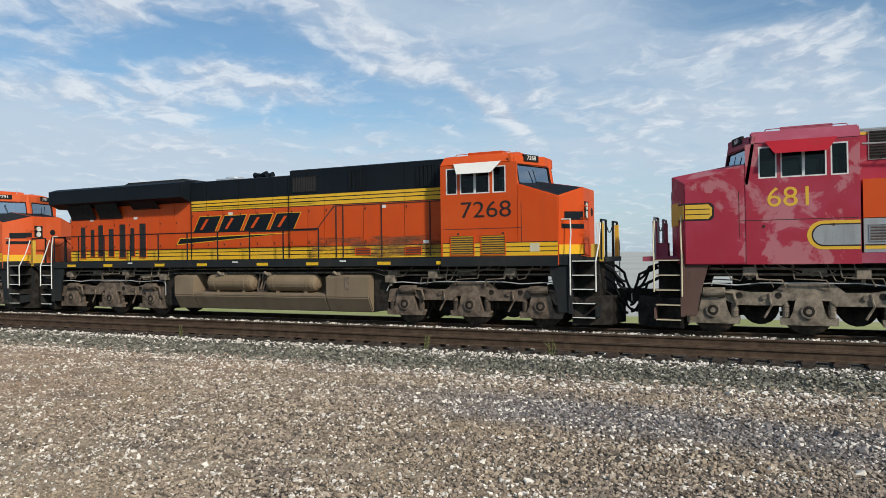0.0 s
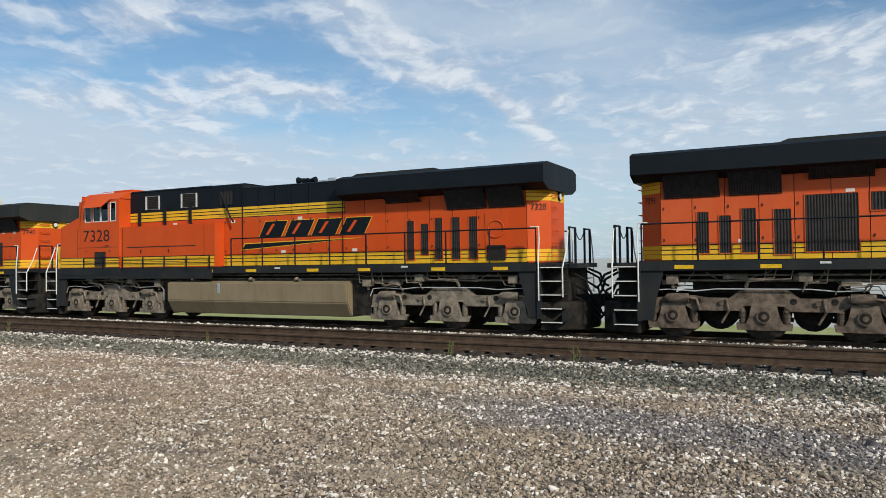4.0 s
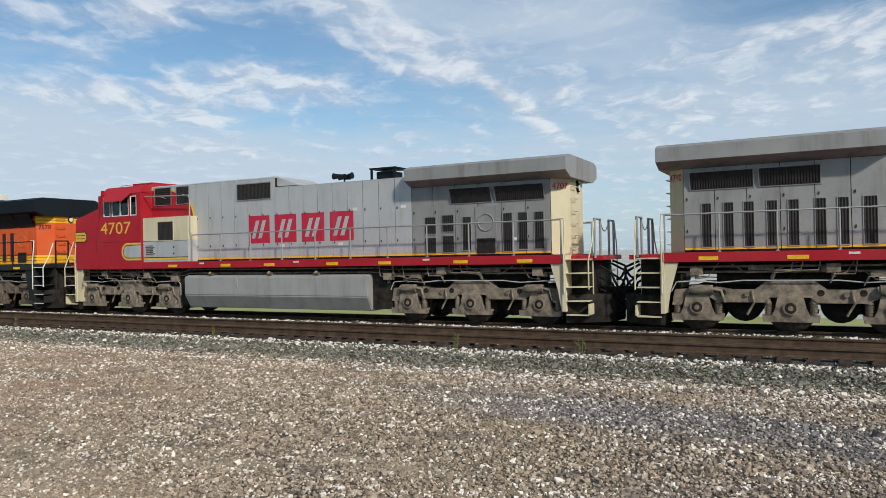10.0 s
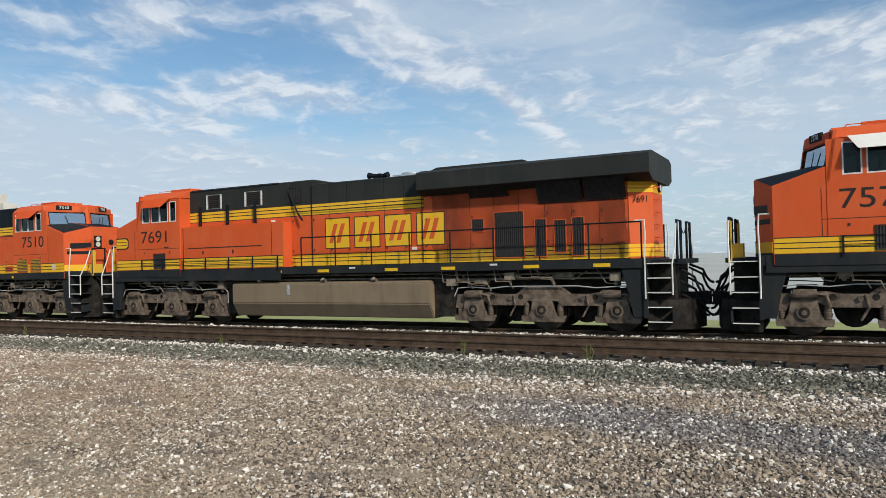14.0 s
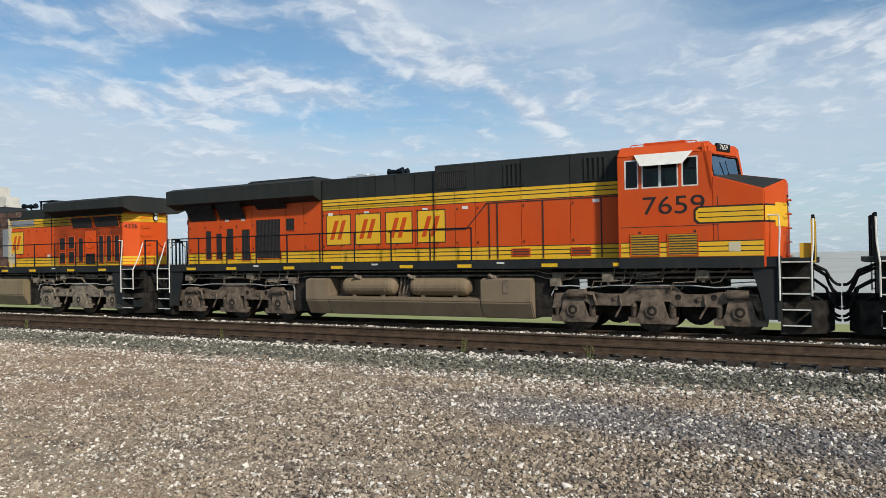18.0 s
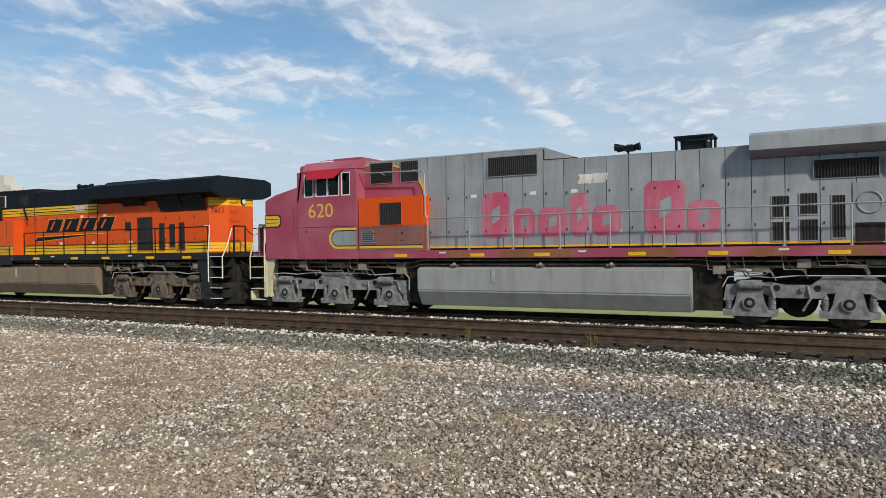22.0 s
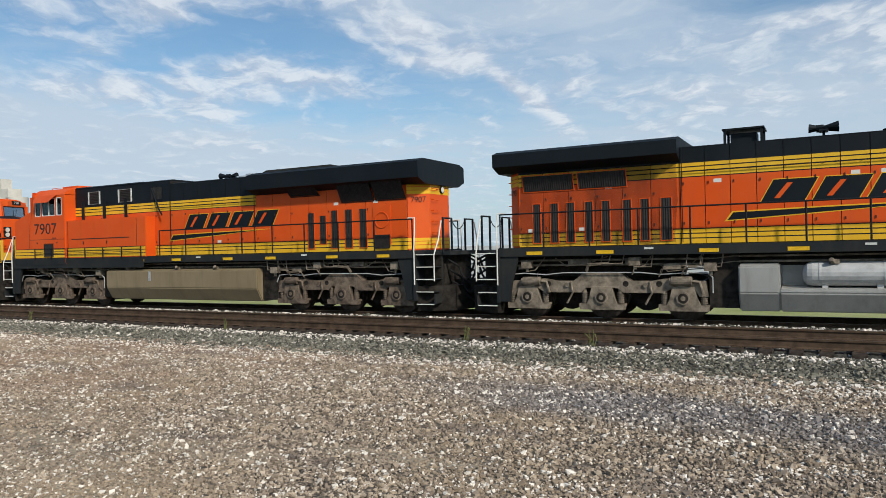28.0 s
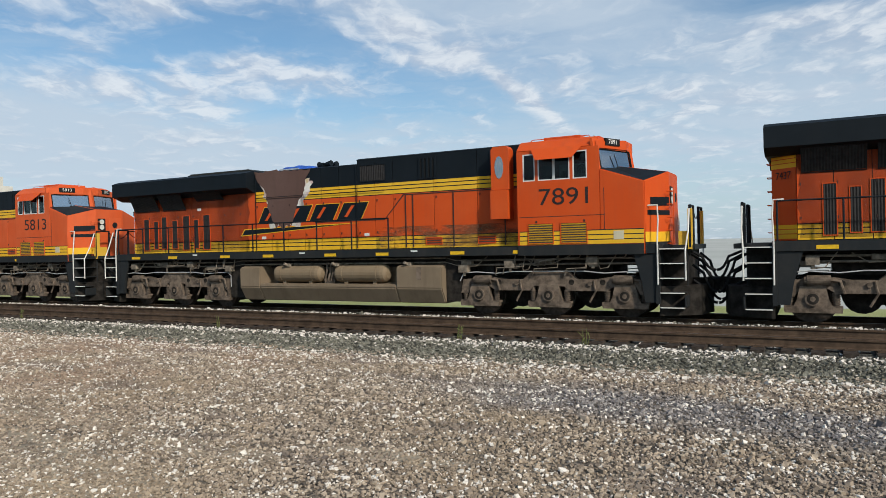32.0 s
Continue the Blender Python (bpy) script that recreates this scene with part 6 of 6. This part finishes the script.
def make_locomotive(k, spec):
    kind, s = spec["kind"], (-1 if spec["faces"] == "left" else 1)
    loco = thing("locomotive", spec["label"], "locomotive", "locomotives of the train")
    wheels = []
    for xc in (4.12, 18.18):
        make_truck(loco, xc, spec["truck"], wheels, s)
    make_tank(loco, s, spec["tank"], spec["cyl"] if s > 0 else None)
    make_underframe(loco, s, spec["sill"], spec["steps"], spec["rails"], spec["grab"], *((0.2, 0.3) if kind == "gevo" else (0.4, 0.3)))
    make_cab(loco, spec, kind, s)
    make_hood(loco, spec, kind, s)
    x0 = 10.2 if kind == "gevo" and s < 0 else 9.0 if kind == "gevo" else 7.6 if s < 0 else 9.7
    make_rails(loco, s, x0, 20.9, spec["rails"])
    make_rails(loco, -s, 5.5, 20.9, spec["rails"], low=False)
    {"swoosh": emblem_swoosh, "blocks": emblem_blocks, "wide": emblem_wide}[spec["sign"]](loco, s, spec)
    TRAIN.append((k, loco, s))
    WHEELS.append((k, wheels))
    return loco


def base(number, faces, kind, sign_, label, **more):
    d = dict(number=number, faces=faces, kind=kind, sign=sign_, label=label, look="bands", body="orange", cab="orange", top="black", trim="yellow", tank="tank", cyl="cylinder",
             truck="truck", sill="sill", steps="sill", rails="black", grab="white", num_mat="number_black", shade="orange")
    d.update(more)
    return d


def warbonnet(number, faces, sign_, label, **more):
    d = base(number, faces, "dash", sign_, label, look="silver", body="silver", cab="red", roof="red", top="black", sill="red", steps="cream", rails="silver", grab="cream", num_mat="gold",
             tank="tank_grey", truck="truck_light", rear="cream", num_wide=1.08 if len(number) < 4 else 1.34, shade="red", emblem="lettering_red", back="silver", casing="cream", emblem_x=9.85 if faces == "left" else 13.85)
    d.update(more)
    return d


def yellow_letters(number, faces, kind, label, **more):
    d = base(number, faces, kind, "blocks", label, top="black_faded", emblem="yellow", back=more.get("body", "orange"), emblem_x=(10.9 if kind == "gevo" else 9.9) if faces == "left" else (14.3 if kind == "gevo" else 13.9))
    d.update(more)
    return d


O = "orange and black diesel locomotive, "
ROSTER = [
    warbonnet("681", "left", "wide", "faded red and silver diesel locomotive with peeling nose paint", cab="red_peeling", roof="red_faded", body="silver_worn", back="silver_worn", emblem="lettering_pink", sill="red_faded", casing="orange", steps="primer"),
    base("7268", "right", "gevo", "swoosh", O + "slightly dusty, pale sunshade open", shade="white", tank="tank_brown"),
    base("7791", "right", "gevo", "swoosh", O + "sun-faded sides", body="orange_faded", cab="orange_faded", big=True, tank="tank_brown"),
    base("7328", "left", "gevo", "swoosh", O + "clean bright cab", truck="truck_light"),
    base("7740", "left", "gevo", "swoosh", O + "with whitewashed and scribbled hood doors", top="black_faded", big=True, tank="tank_grey", truck="truck_light", nose_band=True),
    warbonnet("4710", "right", "blocks", "red and silver diesel locomotive with a yellow-edged red nose", cyl="cylinder_rust", body="silver_bright", back="silver_bright"),
    warbonnet("4707", "left", "blocks", "red and silver diesel locomotive with a cream rear end", body="silver_bright", back="silver_bright"),
    base("7578", "left", "gevo", "swoosh", O + "faded cab, pale sunshade", body="orange_faded", cab="orange_faded", shade="white"),
    yellow_letters("7691", "left", "gevo", O + "yellow block letters and faded paint", tank="tank_brown", body="orange_faded", cab="orange_faded", big=True),
    base("7510", "right", "gevo", "swoosh", O + "faded, dusty grey-brown tank", body="orange_faded", cab="orange_faded", big=True, tank="tank"),
    yellow_letters("7659", "right", "gevo", O + "yellow block letters, pale sunshade", shade="white", big=True, tank="tank_brown"),
    yellow_letters("4336", "left", "dash", O + "scorched bare patch on the hood", body="orange_bright", cab="orange_bright", truck="truck_light"),
    warbonnet("620", "left", "wide", "faded pink-red and silver diesel locomotive with worn letters", cab="red_faded", roof="red_faded", body="silver_worn", back="silver_worn", emblem="lettering_pink", sill="red_faded", casing="orange_bright", truck="truck_grey"),
    base("7612", "left", "gevo", "swoosh", O + "clean hood and dusty tank", tank="tank_brown", body="orange_bright", cab="orange_faded", big=True),
    yellow_letters("4470", "left", "dash", O + "yellow block letters", stack="stack_green"),
    base("793", "right", "dash", "swoosh", O + "silver air reservoirs", truck="truck_light", body="orange_bright", cab="orange_bright", tank="tank_grey", cyl="cylinder_grey"),
    base("7907", "left", "gevo", "swoosh", O + "bright sides", body="orange_bright", cab="orange_bright"),
    base("7437", "right", "gevo", "swoosh", O + "blue sheet over the exhaust", body="orange", cab="orange_bright", tank="tank_brown"),
    base("7891", "right", "gevo", "swoosh", O + "burnt patch on the hood", body="orange", cab="orange", tank="tank_brown"),
    base("5813", "right", "gevo", "swoosh", O + "dusty cab", body="orange_faded", cab="orange_faded", tank="tank_brown"),
]
LOCOS = [make_locomotive(k, spec) for k, spec in enumerate(ROSTER)]


# ---- marks of single locomotives ----
def patch(loco, s, x0, x1, z0, z1, mat, label, y=HOOD + 0.018, seed=1, rough=0.12, thick=0.012, taper=1.0):
    """A flat patch of paint or bare metal with a ragged outline."""
    g = random.Random(seed)
    cx, cz, hx, hz = (x0 + x1) / 2, (z0 + z1) / 2, (x1 - x0) / 2, (z1 - z0) / 2
    pts = []
    for i in range(96):
        a = 2 * math.pi * i / 96
        c, d = math.cos(a), math.sin(a)
        k = 1 / max(abs(c), abs(d))
        k *= 1 + rough * (0.16 * g.uniform(-1, 1) + 1.1 * noise.noise((c * 2.2, d * 2.2, seed * 3.7)) + 0.8 * noise.noise((c * 6, d * 6, seed * 1.9)))
        v = d * k
        pts.append((X(cx + hx * c * k * (1 + (taper - 1) * (0.5 - v / 2))), cz + hz * v))
    part("patch", f"patch{seed}{x0}", lambda bm: prism(bm, pts, s * y, s * (y + thick)), mat, loco, label)


def stroke(loco, s, a, b, w, y=HOOD + 0.031, mat="rubber"):
    """One brushed stroke between two points (x, z) on a side."""
    va, vb = Vector((X(a[0]), a[1])), Vector((X(b[0]), b[1]))
    d = (vb - va).normalized()
    n = Vector((-d.y, d.x)) * w
    k = [va + n * 0.6, va - n, (va + vb) / 2 - n * 1.2, vb - n * 0.5, vb + n, (va + vb) / 2 + n * 0.9]
    part("stroke", f"stroke{a}{b}", lambda bm: prism(bm, [tuple(c) for c in k], s * y, s * (y + 0.004)), mat, loco, "black brushed stroke")


def tarp(loco, x, z):
    def draw(bm):
        bmesh.ops.create_grid(bm, x_segments=10, y_segments=8, size=0.5)
        for v in bm.verts:
            r = max(abs(v.co.x), abs(v.co.y)) * 2
            v.co.z = 0.16 * (1 - r ** 4) + 0.05 * noise.noise(v.co * 6) + 0.03 * noise.noise(v.co * 14)
            v.co.x *= 1.5
        bmesh.ops.solidify(bm, geom=list(bm.faces), thickness=0.01)
    part("tarpaulin", "tarp", draw, "tarp", loco, "crumpled blue tarpaulin tied over the exhaust", at=(X(x), 0, z))


# whitewashed doors with crossing black strokes
k = LOCOS[4]
patch(k, -1, 10.3, 14.55, 2.0, 4.25, "whitewash", "whitewashed stretch of hood doors", seed=4)
for a, b in (((10.6, 4.15), (11.9, 2.6)), ((11.95, 4.2), (10.3, 2.15)), ((11.9, 4.4), (13.0, 2.35)), ((12.9, 4.2), (11.75, 2.15)), ((13.1, 4.1), (14.5, 2.7)), ((14.5, 4.25), (13.0, 2.2)), ((9.5, 3.4), (10.0, 2.9)), ((10.0, 3.4), (9.6, 2.95)), ((15.2, 3.25), (15.8, 3.1)), ((15.7, 3.3), (15.3, 3.05))):
    stroke(k, -1, a, b, 0.055)
for a, b in (((11.7, 0.95), (12.5, 1.2)), ((12.0, 1.25), (12.6, 0.95)), ((13.3, 0.95), (14.1, 1.25)), ((13.5, 1.25), (14.4, 0.9)), ((8.0, 0.95), (8.6, 1.2)), ((8.1, 1.2), (8.7, 0.92))):
    stroke(k, -1, a, b, 0.035, 1.502)
# scribbles along the sill
g = random.Random(17)
for i in range(26):
    x = 2.1 + g.random() * 1.5 if i < 9 else 6.0 + g.random() * 3.3
    z = 1.58 + g.random() * 0.27
    stroke(k, -1, (x, z), (x + g.uniform(-0.4, 0.4), 1.58 + g.random() * 0.27), 0.022, 1.5545, "white")
# pale worn places in the upper band
for i, s, x in ((2, 1, 12.7), (7, -1, 13.2), (13, -1, 13.0), (12, -1, 12.0), (17, 1, 12.9), (9, 1, 12.5)):
    patch(LOCOS[i], s, x, x + 0.75, 3.61, 3.86, "whitewash", "pale worn place in the yellow band", y=HOOD + 0.0165, seed=40 + i, rough=0.12, thick=0.003)
# dusty lower flanks
for i, s in ((1, 1), (2, 1), (17, 1), (18, 1)):
    patch(LOCOS[i], s, 5.0, 9.6, 1.95, 2.55, "dust", "brown dusty film low on the hood", y=HOOD + 0.0165, seed=20 + i, rough=0.1, thick=0.003)
# shade of the wings, painted as a dark film below the radiators
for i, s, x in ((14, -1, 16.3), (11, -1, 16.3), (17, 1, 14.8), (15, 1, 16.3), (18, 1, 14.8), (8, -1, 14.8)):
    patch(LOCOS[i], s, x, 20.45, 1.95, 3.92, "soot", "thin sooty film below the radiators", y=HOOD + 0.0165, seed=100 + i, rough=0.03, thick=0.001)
# rust along the sill and the rear end
g = random.Random(29)
for i, x in enumerate((2.6, 8.3, 9.9, 11.2, 13.6, 16.2, 17.9, 19.4, 20.4)):
    patch(LOCOS[12], -1, x, x + g.uniform(0.5, 1.3), 1.68, 1.87, "rust", "rusty stretch of the sill", y=1.522, seed=60 + i, rough=0.25, thick=0.003)
for i, x in enumerate((9.2, 12.4, 15.0, 19.0)):
    patch(LOCOS[0], -1, x, x + g.uniform(0.4, 0.9), 1.69, 1.85, "rust", "rusty stretch of the sill", y=1.522, seed=80 + i, rough=0.25, thick=0.003)
# scorched and stripped doors
k = LOCOS[11]
patch(k, -1, 12.0, 13.1, 1.95, 4.0, "scorched", "scorched bare metal doors", seed=5, rough=0.06)
patch(k, -1, 11.3, 14.1, 4.02, 4.26, "scorched", "scorched stretch under the roof edge", seed=7, rough=0.1)
patch(k, -1, 12.72, 13.08, 2.35, 3.55, "silver_worn", "grey bare metal strip", y=HOOD + 0.031, seed=6, rough=0.05)
patch(k, -1, 13.02, 13.35, 2.0, 3.9, "cream", "blistered pale paint beside the burn", y=HOOD + 0.0165, seed=8, rough=0.5, thick=0.010)
patch(k, -1, 13.3, 13.62, 2.05, 2.5, "cream", "blistered pale paint beside the burn", y=HOOD + 0.0165, seed=15, rough=0.4, thick=0.009)
patch(k, -1, 13.3, 14.9, 3.62, 3.88, "silver_worn", "grey scoured place in the yellow band", y=HOOD + 0.0165, seed=10, rough=0.08, thick=0.003)
# burnt patch
k = LOCOS[18]
patch(k, 1, 12.2, 14.4, 2.7, 4.5, "primer", "burnt brown patch on the hood", seed=9, rough=0.16, taper=0.3)
patch(k, 1, 12.1, 14.4, 2.62, 4.3, "whitewash", "pale peeled edge round the burn", y=HOOD + 0.0165, seed=12, rough=0.22, thick=0.006, taper=0.5)
tarp(k, 13.3, 4.62)


def door_leaf(bm):
    """Rounded leaf with an opening for its oval window."""
    prof = [(5.14, 3.46), (5.66, 3.46), (5.66, 4.56), (5.60, 4.64), (5.20, 4.64), (5.14, 4.56)]
    prism(bm, [(X(a), b) for a, b in prof], 1.07, 1.42)
    soften(bm, 0.03, 2)


leaf = part("cab_door", "cabdoor", door_leaf, "orange", k, "orange door panel with an oval window behind the cab")


def oval(bm):
    pts = [(X(5.42) + 0.13 * math.cos(i * math.pi / 8), 4.07 + 0.31 * math.sin(i * math.pi / 8)) for i in range(16)]
    prism(bm, pts, 1.42, 1.428)


part("pane", "ovalpane", oval, "coated_glass", leaf)
part("casing", "doorcasing", lambda bm: ybox(bm, 5.16, 5.68, 1, 1.07, 1.46, 2.66, 3.45), "orange", k)
tarp(LOCOS[17], 13.3, 4.62)


# ---- distance ----
def make_elevator():
    e = thing("grain_elevator", "pale concrete grain elevator far beyond the tracks", "grain elevator", at=pose(-262, 152, -0.8))
    for i in range(5):
        part("silo", "silo", lambda bm: rod(bm, (0, 0, 0), (0, 0, 24), 3.2, 24), "concrete", e, "tall round concrete silo", at=(-16 + i * 6.0, 0, 0))
    part("head_house", "headhouse", lambda bm: box(bm, -12, 6, -2.5, 2.5, 24, 27.2), "concrete", e)
    part("leg_tower", "legtower", lambda bm: box(bm, -4, 1, -2, 2, 27.2, 31), "concrete", e)


make_elevator()


def weeds():
    """Thin stalks by the near rail."""
    g = random.Random(3)
    for x in (-22.5, -6.9, -4.1, -14.0):
        def draw(bm):
            for _ in range(7):
                a = g.uniform(-0.06, 0.06)
                pipe(bm, [(a, 0, 0), (a + g.uniform(-0.05, 0.05), 0, 0.15), (a + g.uniform(-0.1, 0.1), g.uniform(-0.05, 0.05), g.uniform(0.2, 0.34))], 0.006, 4)
        w = new("weed", mesh_of(f"weed{x}", ("weed",), draw))
        w.matrix_basis = pose(x, 13.75, -0.05)
        tagged(w, "thin dry weed growing in the ballast", "weed", "weeds by the rail")


weeds()


# ---- loose stone ----
scatter("gravel", "loose brown and grey gravel strewn over the lot", "gravel", 138000, zone_lot, (0.0114, 0.31, 0.0010), None, 0.42)
scatter("track_ballast", "grey crushed rock ballast on the track shoulder", "ballast", 46000, zone_bed, (0.0235, 0.28, 0.0), None, 0.45)
scatter("crib_ballast", "grey crushed rock between the tracks", "ballast", 13000, zone_between, (0.030, 0.26, 0.0), None, 0.2)


# ---- movement ----
def run(t):
    """Where the front coupler line of the tenth locomotive is at t seconds."""
    u = t - 16
    return -23.562 + 11.918 * u + 0.036475 * u * u - 0.00012125 * u ** 3 + 0.0000037 * u ** 4


# stretch of the couplers, locomotive by locomotive
SLACK = (0, -0.08, -0.07, -0.02, -0.02, -0.05, 0.12, 0.2, 0.14, 0, -0.06, -0.02, -0.1, 0.07, 0.09, 0, 0, 0, -0.04, 0)


def motions():
    rows = [i * 0.5 for i in range(65)]
    step = 0.06
    turns = [min(32.0, i * step) for i in range(int(32 / step) + 2)]
    for k, loco, s in TRAIN:
        walk(loco, [(t, pose(run(t) - LENGTH * (k - 9) + LENGTH / 2 + SLACK[k], TRACK, 0, 0, 0, 0 if s < 0 else 180)) for t in rows])
    for k, wheels in WHEELS:
        for w, x, s in wheels:
            walk(w, [(t, pose(x, 0, 0.533) @ Matrix.Rotation((run(t) - run(0)) / 0.533 * (1 if s < 0 else -1), 4, "Y")) for t in turns])


motions()
